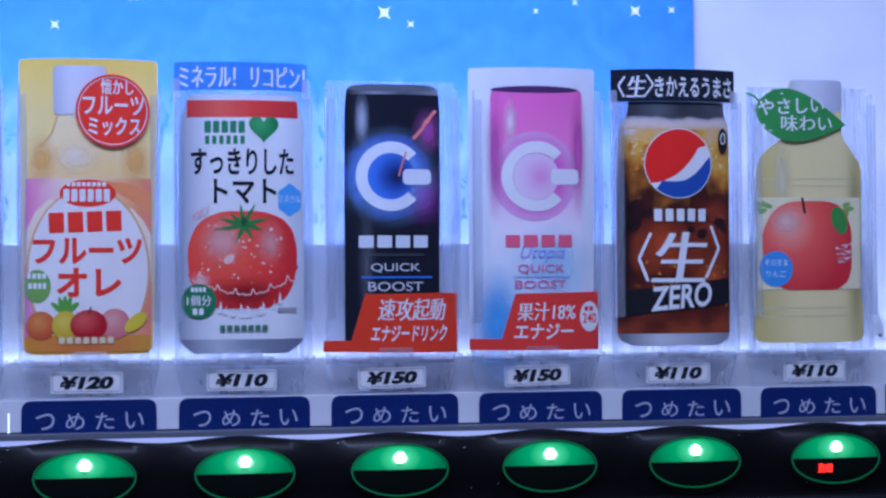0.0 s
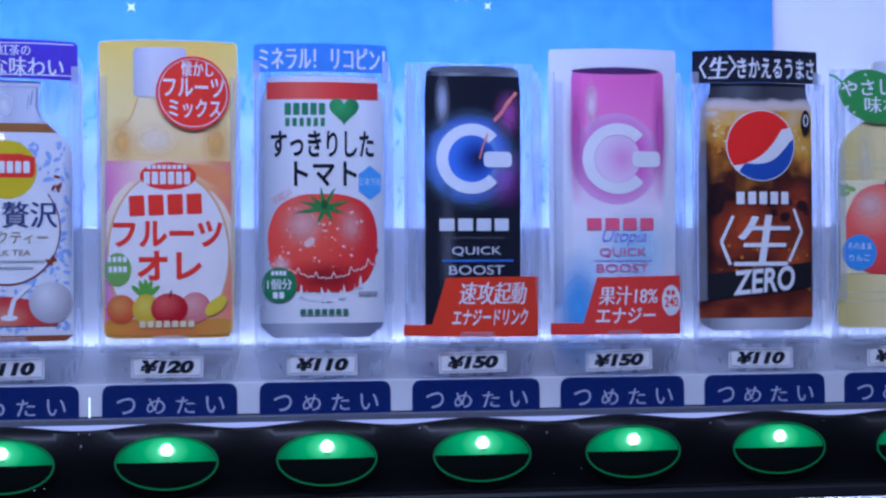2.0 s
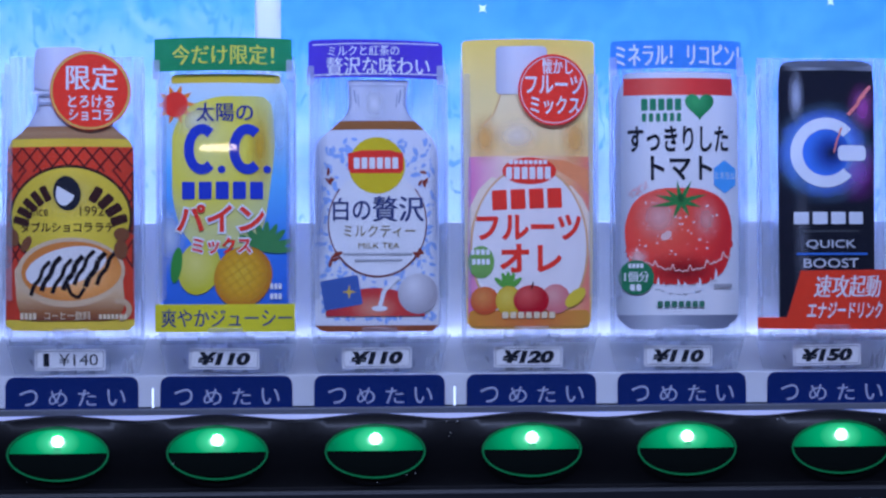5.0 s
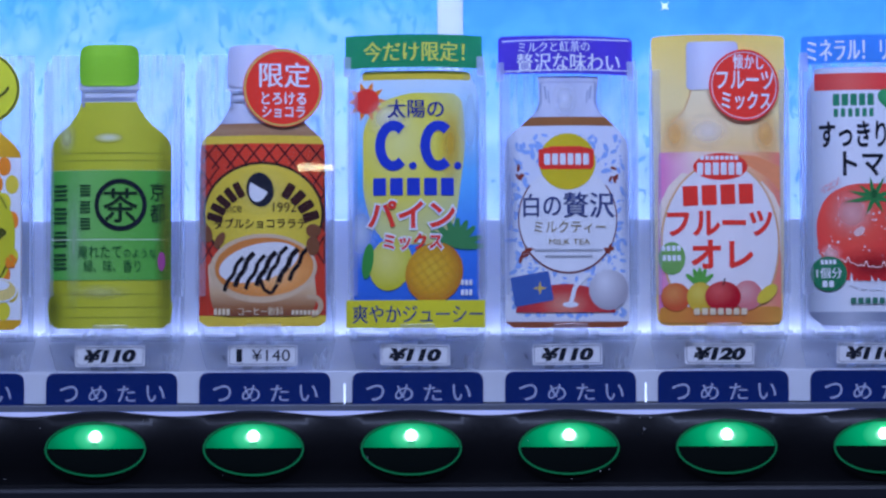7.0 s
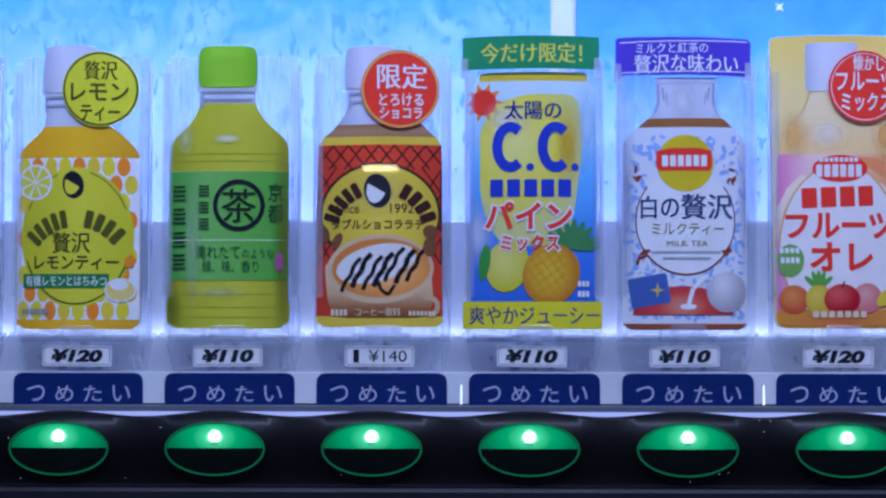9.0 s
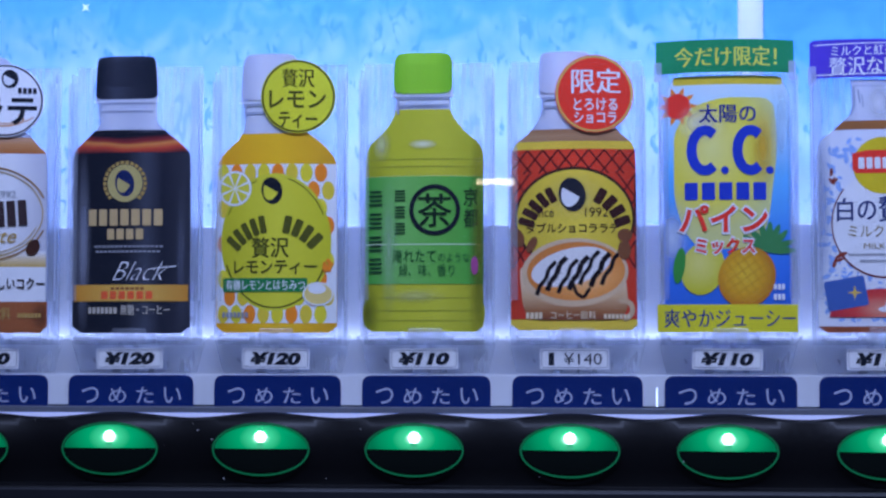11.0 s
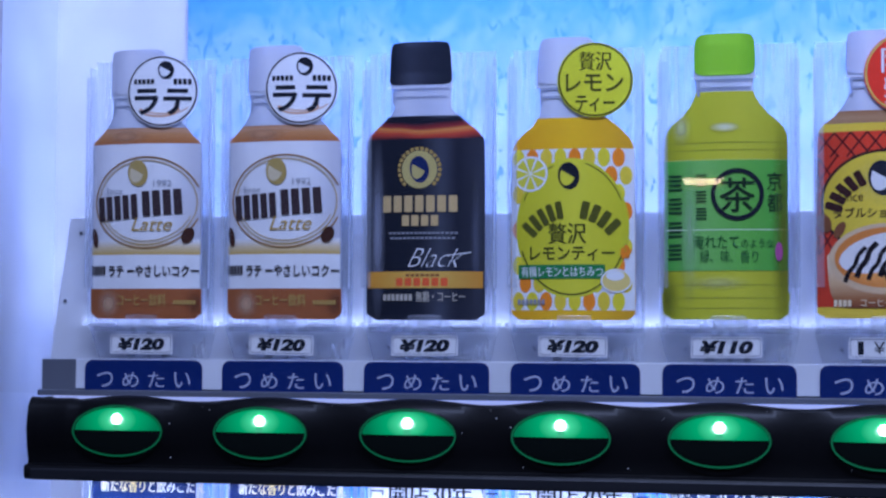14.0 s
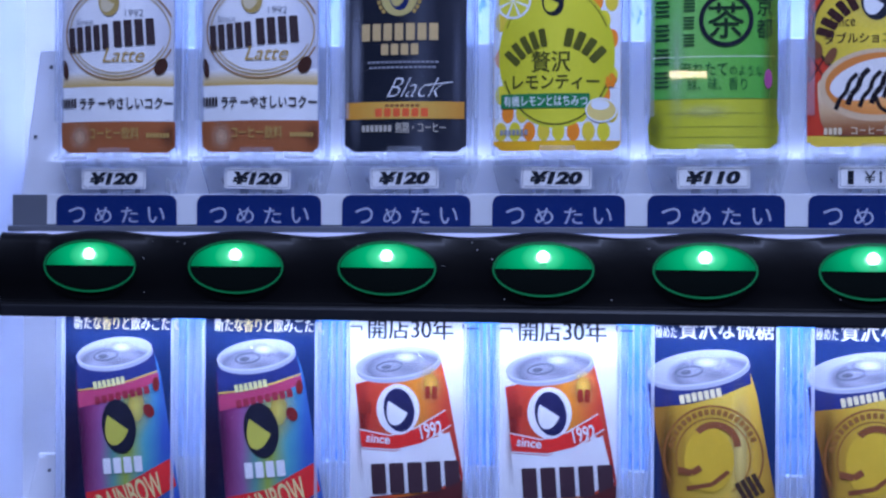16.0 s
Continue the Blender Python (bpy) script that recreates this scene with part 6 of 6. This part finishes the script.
# ---- cola can ----
def cola_can(k):
    rows = [(22.9, -23.6, 18.0), (25.4, -28.7, 23.5), (28.9, -30.7, 25.2), (128.9, -29.2, 25.6), (134.1, -26.3, 23.0), (137.8, -25.3, 22.4), (140.9, -25.3, 22.5)]
    c = Card(k, "dark cola can card with a tricolour globe", sides(rows), blend([(0, (0.3, 0.05, 0.015)), (0.12, (0.12, 0.016, 0.007)), (0.25, (0.06, 0.01, 0.006)), (0.4, (0.28, 0.04, 0.012)), (0.52, (0.14, 0.02, 0.008)), (0.64, (0.05, 0.01, 0.006)), (0.74, (0.5, 0.16, 0.02)), (0.86, (0.78, 0.42, 0.06)), (0.95, (0.75, 0.5, 0.25)), (1, (0.7, 0.62, 0.6))], lo=26, hi=134, mottle=0.8, scale=52, detail=7))
    v = [r[0] for r in rows]
    c.put("foam", band(rows, v[3] - 1.5, v[4] + 2), blend([(0, (0.72, 0.45, 0.2)), (0.35, (0.75, 0.62, 0.55)), (0.6, (0.6, 0.52, 0.5)), (0.75, (0.08, 0.08, 0.1)), (1, (0.04, 0.04, 0.06))], lo=v[3] - 2, hi=v[4] + 2, mottle=0.6, scale=120))
    c.put("rim", band(rows, v[4], v[6]), blend([(0, (0.03, 0.03, 0.04)), (0.3, (0.12, 0.13, 0.15)), (0.5, (0.05, 0.05, 0.06)), (1, (0.1, 0.1, 0.12))], axis="X", lo=-26, hi=26, rough=0.2))
    c.put("silver_foot", band(rows, v[0], v[2]), blend([(0, (0.2, 0.22, 0.26)), (0.3, (0.6, 0.62, 0.66)), (0.7, (0.4, 0.42, 0.48)), (1, (0.2, 0.22, 0.26))], axis="X", lo=-27, hi=27, rough=0.25))
    c.fade("ice_red", (0.6, 0.08, 0.02), -8, 72, 16, 16, 0.9, 0.5, 70)
    c.fade("ice_red", (0.55, 0.09, 0.02), 16, 56, 13, 14, 0.9, 0.5, 70)
    c.fade("ice_red", (0.5, 0.07, 0.02), -16, 44, 12, 11, 0.9, 0.5, 70)
    c.fade("ice_red", (0.45, 0.06, 0.02), 20, 84, 9, 14, 0.8, 0.5, 70)
    c.put("ice_dark", splotch(-17, 88, (7, 6), 6, 31, 2.2, 4.2, 0.8) + splotch(13, 82, (10, 5), 6, 32, 1.5, 3.4, 0.8), ink(0.03, 0.008, 0.007))
    c.put("ice_edge", splotch(-19, 112, (6, 9), 16, 33, 0.7, 1.9, 0.7) + splotch(-12, 56, (12, 9), 16, 34, 0.3, 1.0, 0.7) + splotch(16, 52, (8, 10), 14, 35, 0.3, 0.9, 0.7), ink(0.66, 0.24, 0.03))
    c.put("ice_glint", splotch(-20, 116, (5, 7), 12, 36, 0.4, 1.1, 0.6) + splotch(20, 116, (4, 7), 10, 37, 0.4, 1.2, 0.6), ink(0.85, 0.62, 0.3))
    c.fade("side_dark", (0.012, 0.008, 0.01), -28, 80, 6, 60, 0.95)
    c.fade("side_dark", (0.012, 0.008, 0.01), 28, 80, 6, 60, 0.95)
    u, w = -1.3, 111.0
    r = 17.0
    c.put("globe", [oval(u, w, r, n=56)], WHITE_INK, "plain globe mark")
    top = oval(u, w, r * 0.97, None, 12, 195, 40)
    wave = [(u - r * 0.9 + r * 1.75 * t, w - r * 0.28 + r * (0.62 * t ** 2 - 0.1 * math.sin(math.pi * t))) for t in [i / 12 for i in range(1, 12)]]
    c.put("globe_red", turned([top + wave], u, w, 20), ink(0.72, 0.025, 0.03))
    low = oval(u, w, r * 0.97, None, 208, 352, 34)
    wave2 = [(u + r * 0.93 - r * 1.7 * t, w - r * 0.16 - r * (0.1 * t + 0.42 * math.sin(math.pi * t) ** 1.3 * 0.7)) for t in [i / 12 for i in range(1, 12)]]
    c.put("globe_blue", turned([low + wave2], u, w, 20), ink(0.02, 0.09, 0.4))
    c.put("name_bars", bars(5, -13.7, 83.0, 13.8, 89.0, 0.7), WHITE_INK, "bars in place of the name")
    c.put("brackets", stroke([(-15.3, 77.5), (-20.9, 65.1), (-16.8, 54.2)], 1.5) + stroke([(14.9, 80.8), (19.2, 69.9), (12.2, 55.6)], 1.5), WHITE_INK)
    c.put("slant_band", [[(-29.6, 37.0), (24.6, 43.5), (24.6, 55.5), (-29.6, 49.5)]], ink(0.014, 0.012, 0.014))
    c.put("words", lettering("生", -14.7, 53.6, 12.4, 77.8, 0.03, 0.15) + lettering("ZERO", -16.1, 40.8, 15.2, 52.6, 0.025, 0.2, 5), WHITE_INK)
    c.put("side_mark", [oval(21.9, 122.1, 2.6, 6.2)], ink(0.02, 0.012, 0.012))
    c.put("side_ring", arc(22.0, 123.2, 1.2, 2.6, 0.6, n=20), WHITE_INK)
    c.plate("upper_banner", rect(-33.4, 140.9, 28.2, 156.4), ink(0.012, 0.013, 0.022), 1.0, "black banner")
    c.put("banner_words", stroke([(-27.0, 153.0), (-30.1, 148.7), (-27.6, 143.2)], 0.9) + stroke([(-17.1, 153.6), (-13.9, 148.9), (-18.0, 143.5)], 0.9) + lettering("生", -26.5, 142.9, -17.6, 153.1, 0.03, 0.15) + lettering("きかえるうまさ", -13.2, 142.9, 26.5, 152.7, 0.02), WHITE_INK)
    c.banner_clips(-33.4, 28.2, 140.9)


cola_can(12)


# ---- apple juice ----
def apple_juice(k):
    rows = [(23.6, -28.2, 21.4), (26.4, -31.2, 24.5), (42.0, -30.9, 24.7), (44.8, -29.8, 23.4), (108.8, -29.5, 24.2), (115.6, -26.9, 19.9), (120.8, -21.2, 15.9), (124.1, -16.4, 13.4), (125.8, -14.5, 12.8), (134.9, -14.4, 12.9), (150.8, -14.2, 13.1), (152.4, -12.8, 11.8)]
    # side shading of the pictured bottle is put into the juice colour
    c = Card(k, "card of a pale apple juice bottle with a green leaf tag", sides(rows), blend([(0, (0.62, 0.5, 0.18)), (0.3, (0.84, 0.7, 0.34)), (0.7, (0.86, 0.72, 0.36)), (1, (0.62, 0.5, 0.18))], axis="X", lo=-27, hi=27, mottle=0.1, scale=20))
    v = [r[0] for r in rows]
    for y in ([(40.6, -28.9, 22.3)], [(36.5, -28.9, 22.2)], [(100.3, -28.3, 23.1)], [(103.7, -28.3, 23.1)]):
        b, l, r = y[0]
        c.put("groove", [rect(l, b - 0.4, r, b + 0.4)], ink(0.66, 0.6, 0.34), lift=2)
    c.put("cap", sides([(136.3, -14.6, 13.2), (150.8, -14.2, 13.1), (152.4, -12.8, 11.8)]), CAP_WHITE, "screw cap")
    c.fade("bottle_shine", (0.8, 0.76, 0.55), -17.9, 102.9, 5, 26, 0.6)
    c.fade("bottle_shade", (0.35, 0.3, 0.1), 20.3, 72.5, 6, 60, 0.6)
    c.put("label", [rect(-29.5, 49.7, 23.0, 94.8)], ink(0.84, 0.76, 0.48), "pale paper label")
    c.put("side_leaves", splotch(17.2, 89.7, (3, 3), 6, 31, 1.5, 3, 0.5) + splotch(-26.6, 90.6, (2.5, 2.5), 5, 32, 1.5, 2.6, 0.5), ink(0.25, 0.42, 0.1))
    c.put("apple", sides([(49.5, -16.5, 9.4), (53.1, -22.8, 15.1), (61.4, -26.9, 17.8), (75.3, -27.3, 18.0), (85.0, -24.1, 15.5), (91.3, -18.0, 9.8), (92.9, -12.6, 4.6)]), round_blend([(0, (0.93, 0.42, 0.32)), (0.4, (0.9, 0.12, 0.09)), (1, (0.7, 0.03, 0.04))], -14.1, 80.8, 32.2, 35.2))
    c.fade("apple_shine", (0.85, 0.6, 0.55), -16.2, 83.0, 9, 8, 0.8)
    c.put("stem", stroke([(-7.1, 86.8), (-8.4, 94.6)], 1.2), DARK_BROWN)
    c.put("leaf", turned([oval(11.0, 83.5, 4.1, 7.0)], 11.0, 83.5, 20), ink(0.05, 0.3, 0.06))
    c.put("side_words", lettering("ちゃん", 10.4, 61.3, 19.3, 73.8, 0.0, 0.0, -80), WHITE_INK)
    c.put("blue_disc", [oval(-21.2, 59.8, 7.9, 8.7)], ink(0.05, 0.3, 0.7))
    c.put("disc_words", lettering("そのまま", -26.6, 61.3, -15.6, 64.5) + lettering("りんご", -25.9, 55.7, -16.4, 59.0), WHITE_INK)
    leaf = []
    for i in range(21):
        t = i / 20
        leaf.append((t, 0.5 * math.sin(math.pi * t ** 0.66)))
    a0, b0, a1, b1 = -31.6, 137.6, 13.8, 130.3
    pts = [(a0 + (a1 - a0) * t + 0.8, b0 + (b1 - b0) * t + 27 * h * 0.95) for t, h in leaf] + [(a0 + (a1 - a0) * t + 0.8, b0 + (b1 - b0) * t - 27 * h * 0.95) for t, h in reversed(leaf[1:-1])]
    c.plate("leaf_tag", pts, ink(0.04, 0.3, 0.07), 1.2, "green leaf-shaped tag")
    c.put("leaf_stalk", stroke([(-34.7, 146.3), (-30.5, 144.2), (-28.0, 140.5)], 1.0), ink(0.04, 0.3, 0.07))
    c.put("tag_words", lettering("やさしい", -29.3, 135.6, 2.5, 143.4, 0.015, 0, 2) + lettering("味わい", -18.7, 127.0, 6.6, 134.9, 0.015), WHITE_INK)
    c.put("tag_glints", [star(-26.8, 130.0, 1.6), star(-23.7, 127.4, 1.1), star(-18.3, 145.6, 1.1)], WHITE_INK)


apple_juice(13)


# ---- can cards of the lower row ----
def can_card(k, label, ground, art):
    c = Card(k, label, rect(-26.6, -172, 26.6, -56), ground, name="can_display_card", curve=shallow, group="can cards of the lower row", y=3)
    for s in (-1, 1):
        part("edge_strip", box(s * 27.4 - 0.7, s * 27.4 + 0.7, -1.5, 6, -172, -57, 0.2), RIM, c.root, "bright clear edge strip")
    part("back_sheet", box(-31.5, 31.5, 8, 9, -172, -57, 0.2), FROST, c.root, "frosted back sheet")
    part("back_rib", box(-33.6, -33.0, 4, 12, -172, -57, 0.1), RIM, c.root)
    part("back_rib", box(33.0, 33.6, 4, 12, -172, -57, 0.1), RIM, c.root)
    art(c)
    return c


def shallow(u):
    return -1.2 + 1.2 * (u / 27) ** 2


# silver with the lid's bright and dark reflections put into its colour
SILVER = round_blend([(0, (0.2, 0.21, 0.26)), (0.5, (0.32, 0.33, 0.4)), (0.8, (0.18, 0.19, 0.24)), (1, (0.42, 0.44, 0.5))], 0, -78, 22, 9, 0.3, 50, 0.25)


def lid(c, u, v, ru, rv, tilt):
    # darker side and bright spot: the lid's shade and highlight, drawn in ink
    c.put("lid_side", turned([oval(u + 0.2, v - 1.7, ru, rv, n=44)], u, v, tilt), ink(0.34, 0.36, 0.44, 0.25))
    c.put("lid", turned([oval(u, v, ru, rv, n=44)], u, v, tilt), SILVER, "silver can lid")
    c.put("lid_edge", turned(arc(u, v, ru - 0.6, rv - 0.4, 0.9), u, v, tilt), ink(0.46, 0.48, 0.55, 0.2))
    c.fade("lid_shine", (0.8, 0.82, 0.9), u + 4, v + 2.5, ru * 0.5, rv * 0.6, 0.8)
    c.put("lid_tab", turned(arc(u - 4, v - 1, 6, 2.2, 0.8) + [oval(u - 5.5, v - 1.2, 2.4, 1.1)], u, v, tilt), ink(0.14, 0.15, 0.19, 0.25))


def rainbow(c):
    body = [(-20.9, -80.1), (17.7, -70.8), (21.3, -82.0), (31.1, -141.0), (32.3, -161.8), (-9.3, -176.6), (-15.8, -142.4), (-20.8, -93.6)]
    c.put("can", body, blend([(0, (0.14, 0.02, 0.1)), (0.2, (0.36, 0.05, 0.2)), (0.36, (0.3, 0.12, 0.28)), (0.5, (0.12, 0.34, 0.3)), (0.64, (0.34, 0.46, 0.06)), (0.8, (0.08, 0.36, 0.42)), (1, (0.04, 0.1, 0.42))], axis="X", lo=-25, hi=22, mottle=0.3, scale=26, detail=2))
    c.fade("side_dark", (0.02, 0.01, 0.03), -23, -122, 15, 62, 0.95)
    c.fade("can_glow", (0.7, 0.55, 0.1), 9.6, -98.2, 9, 16, 0.8)
    c.put("red_top", [(-19.9, -92.2), (20.0, -82.0), (20.6, -85.3), (9.5, -90.8), (-4.5, -96.0), (-19.4, -99.5)], ink(0.48, 0.06, 0.14))
    c.put("collar", [(-20.9, -78.7), (17.7, -69.2), (19.7, -80.6), (6.7, -85.4), (-7.4, -88.9), (-20.2, -90.9)], ink(0.02, 0.03, 0.14))
    c.put("gold_line", stroke([(-19.9, -91.1), (-7.4, -89.5), (6.7, -85.9), (19.9, -81.2)], 0.8), ink(0.7, 0.5, 0.1))
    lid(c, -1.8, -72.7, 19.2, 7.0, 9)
    c.put("maker_bars", turned(bars(7, -12.0, -89.0, 4.5, -85.4), -3.7, -87.2, 12), ink(0.75, 0.7, 0.3))
    c.put("side_bars", turned(bars(8, -11.4, -94.9, 17.3, -91.1), 2.5, -93.0, 13), ink(0.3, 0.03, 0.05))
    emblem(c, 1.2, -107.8, 9.6, 13.6, ink(0.015, 0.015, 0.03), ink(0.55, 0.52, 0.08))
    c.put("beans", turned([oval(15.9, -99.9, 2.6, 3.4)], 15.9, -99.9, 30) + [oval(19.4, -87.3, 1.7, 3.4)], ink(0.2, 0.02, 0.02))
    c.put("name_bars", turned(bars(4, -6.6, -129.7, 14.1, -122.2), 3.8, -125.9, 6), WHITE_INK, "bars in place of the name")
    c.put("red_ribbon", [(-15.3, -139.7), (4.2, -135.3), (26.2, -122.4), (29.5, -135.2), (9.8, -147.7), (-13.4, -152.6)], ink(0.62, 0.03, 0.05))
    c.put("ribbon_words", lettering("RAINBOW", -9.4, -145.9, 23.5, -134.2, 0.015, 0, 22), ink(0.8, 0.7, 0.3))
    c.put("top_lettering", lettering("新たな香りと飲みごたえ", -21.8, -62.0, 30.7, -55.2, 0.02), blend([(0, (0.8, 0.76, 0.62)), (0.35, (0.75, 0.55, 0.2)), (0.7, (0.82, 0.8, 0.74)), (1, (0.7, 0.55, 0.25))], axis="X", lo=-22, hi=31))


def red_can(c):
    body = [(-24.1, -85.3), (16.5, -74.6), (19.5, -87.0), (28.5, -136.4), (31.2, -156.5), (-10.7, -168.2), (-16.5, -137.8), (-20.7, -113.9)]
    c.put("can", body, blend([(0, (0.45, 0.03, 0.03)), (0.35, (0.68, 0.08, 0.03)), (0.6, (0.75, 0.26, 0.03)), (0.85, (0.66, 0.08, 0.04)), (1, (0.45, 0.04, 0.03))], axis="X", lo=-25, hi=25, mottle=0.15, scale=20))
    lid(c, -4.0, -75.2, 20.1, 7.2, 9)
    c.fade("can_shine", (0.85, 0.55, 0.1), 11.6, -84.5, 7, 10, 0.8)
    c.fade("side_dark", (0.25, 0.02, 0.02), -20.2, -106.1, 4, 26, 0.7)
    c.put("white_panel", [(-21.2, -115.3), (-4.5, -116.0), (10.0, -110.4), (20.4, -106.3), (25.6, -126.9), (14.0, -133.1), (-18.4, -137.3)], WHITE_INK)
    c.put("red_ribbon", [(-21.8, -106.7), (-7.2, -108.8), (4.7, -105.4), (18.5, -96.8), (20.9, -103.0), (7.3, -111.8), (-4.5, -114.7), (-20.7, -114.5)], ink(0.6, 0.03, 0.04))
    c.put("ribbon_edge", stroke([(-21.8, -106.2), (-7.2, -108.6), (4.7, -104.9), (18.5, -96.3)], 0.6) + stroke([(-20.7, -114.7), (-4.5, -115.2), (8.1, -111.8), (21.1, -103.2)], 0.6), WHITE_INK)
    c.put("emblem_edge", [oval(-3.6, -96.5, 10.1, 11.7)], WHITE_INK)
    emblem(c, -3.1, -96.8, 8.2, 10.6, ink(0.02, 0.02, 0.08), WHITE_INK)
    c.put("small_words", lettering("since", -18.5, -112.3, -7.2, -108.3, 0.02, 0, -4) + lettering("1992", 6.8, -109.0, 17.2, -102.0, 0.02, 0, 12), WHITE_INK)
    c.put("side_marks", bars(2, -21.6, -98.8, -15.4, -93.4) + bars(2, 9.1, -91.3, 15.3, -85.5), ink(0.3, 0.03, 0.02))
    a, b = -16.5, -134.6
    big = [rect(a + 0.5 + 8.6 * i, b, a + 7.4 + 8.6 * i, b + 14, 0.8) for i in range(5)]
    c.put("name_bars", turned(big, a + 20, b + 8, 4), ink(0.06, 0.03, 0.04), "bars in place of the name")
    c.put("dark_foot", [(-17.8, -139.4), (15.3, -133.6), (26.9, -128.2), (31.2, -156.5), (-10.7, -168.2)], ink(0.1, 0.02, 0.02))
    c.put("top_lettering", lettering("開店30年", -17.7, -64.3, 21.9, -53.9, 0.02) + stroke([(-26.5, -58.7), (-21.0, -58.6), (-21.0, -60.7)], 0.7) + stroke([(33.7, -58.9), (26.5, -59.0), (26.5, -56.9)], 0.7), INK_BLACK)


def gold_can(c):
    body = [(-28.7, -86.3), (15.5, -76.5), (18.5, -86.5), (26.6, -131.7), (29.9, -151.1), (-10.7, -162.5), (-19.6, -133.2), (-26.1, -102.7)]
    c.put("can", body, blend([(0, (0.3, 0.13, 0.02)), (0.3, (0.6, 0.38, 0.04)), (0.6, (0.75, 0.52, 0.08)), (0.85, (0.66, 0.4, 0.05)), (1, (0.35, 0.16, 0.02))], axis="X", lo=-25, hi=26, mottle=0.2, scale=20))
    c.put("collar", [(-29.7, -82.6), (15.0, -72.8), (16.0, -81.5), (2.5, -87.3), (-11.1, -91.1), (-28.6, -93.2)], ink(0.02, 0.03, 0.14))
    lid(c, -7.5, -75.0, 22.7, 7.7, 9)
    c.put("maker_bars", turned(bars(7, -15.6, -89.2, 3.7, -85.3), -5.9, -87.2, 12), ink(0.75, 0.66, 0.4))
    u, w = -0.5, -114.4
    c.fade("can_shine", (0.85, 0.7, 0.25), 11.3, -111.6, 6, 34, 0.7)
    c.fade("side_dark", (0.12, 0.04, 0.01), -20.9, -117.6, 5, 40, 0.7)
    c.put("emblem_ring", arc(u, w, 21.7, 22.7, 1.0, -60, 210) + arc(u, w, 16.3, 17.3, 0.6, -60, 210), ink(0.3, 0.12, 0.03))
    c.put("ring_bars", bars_arc(18, u, w, 19.1, 2.6, 170, 20, 20.1), ink(0.3, 0.13, 0.03))
    c.put("emblem", [oval(-2.3, -115.7, 10.9, 14.3)], ink(0.7, 0.46, 0.04), "plain gold emblem")
    c.put("emblem_dark", arc(0.2, -109.4, 9.9, 9.4, 3.0, 0, 140, 20) + stroke([(-15.9, -120.5), (-9.7, -121.7), (-5.9, -119.1)], 3) + stroke([(-12.1, -128.6), (-0.9, -126.5), (6.4, -120.5)], 2), ink(0.25, 0.08, 0.03))
    c.put("name_bars", turned(bars(4, 10.2, -132.1, 21.2, -122.6), 15.8, -127.0, 30), ink(0.06, 0.03, 0.02), "bars in place of the name")
    c.put("top_lettering", lettering("極めた", -26.3, -61.8, -16.8, -56.3, 0.01) + lettering("贅沢な微糖", -15.5, -62.0, 25.7, -52.0, 0.02), ink(0.8, 0.78, 0.7))


DEEP = ink(0.012, 0.03, 0.11)
can_card(0, "dark blue card with a tilted rainbow coloured can", DEEP, rainbow)
can_card(1, "dark blue card with a tilted rainbow coloured can", DEEP, rainbow)
can_card(2, "white card with a tilted orange and white can", WHITE_INK, red_can)
can_card(3, "white card with a tilted orange and white can", WHITE_INK, red_can)
can_card(4, "dark blue card with a tilted golden can", DEEP, gold_can)
can_card(5, "dark blue card with a tilted golden can", DEEP, gold_can)
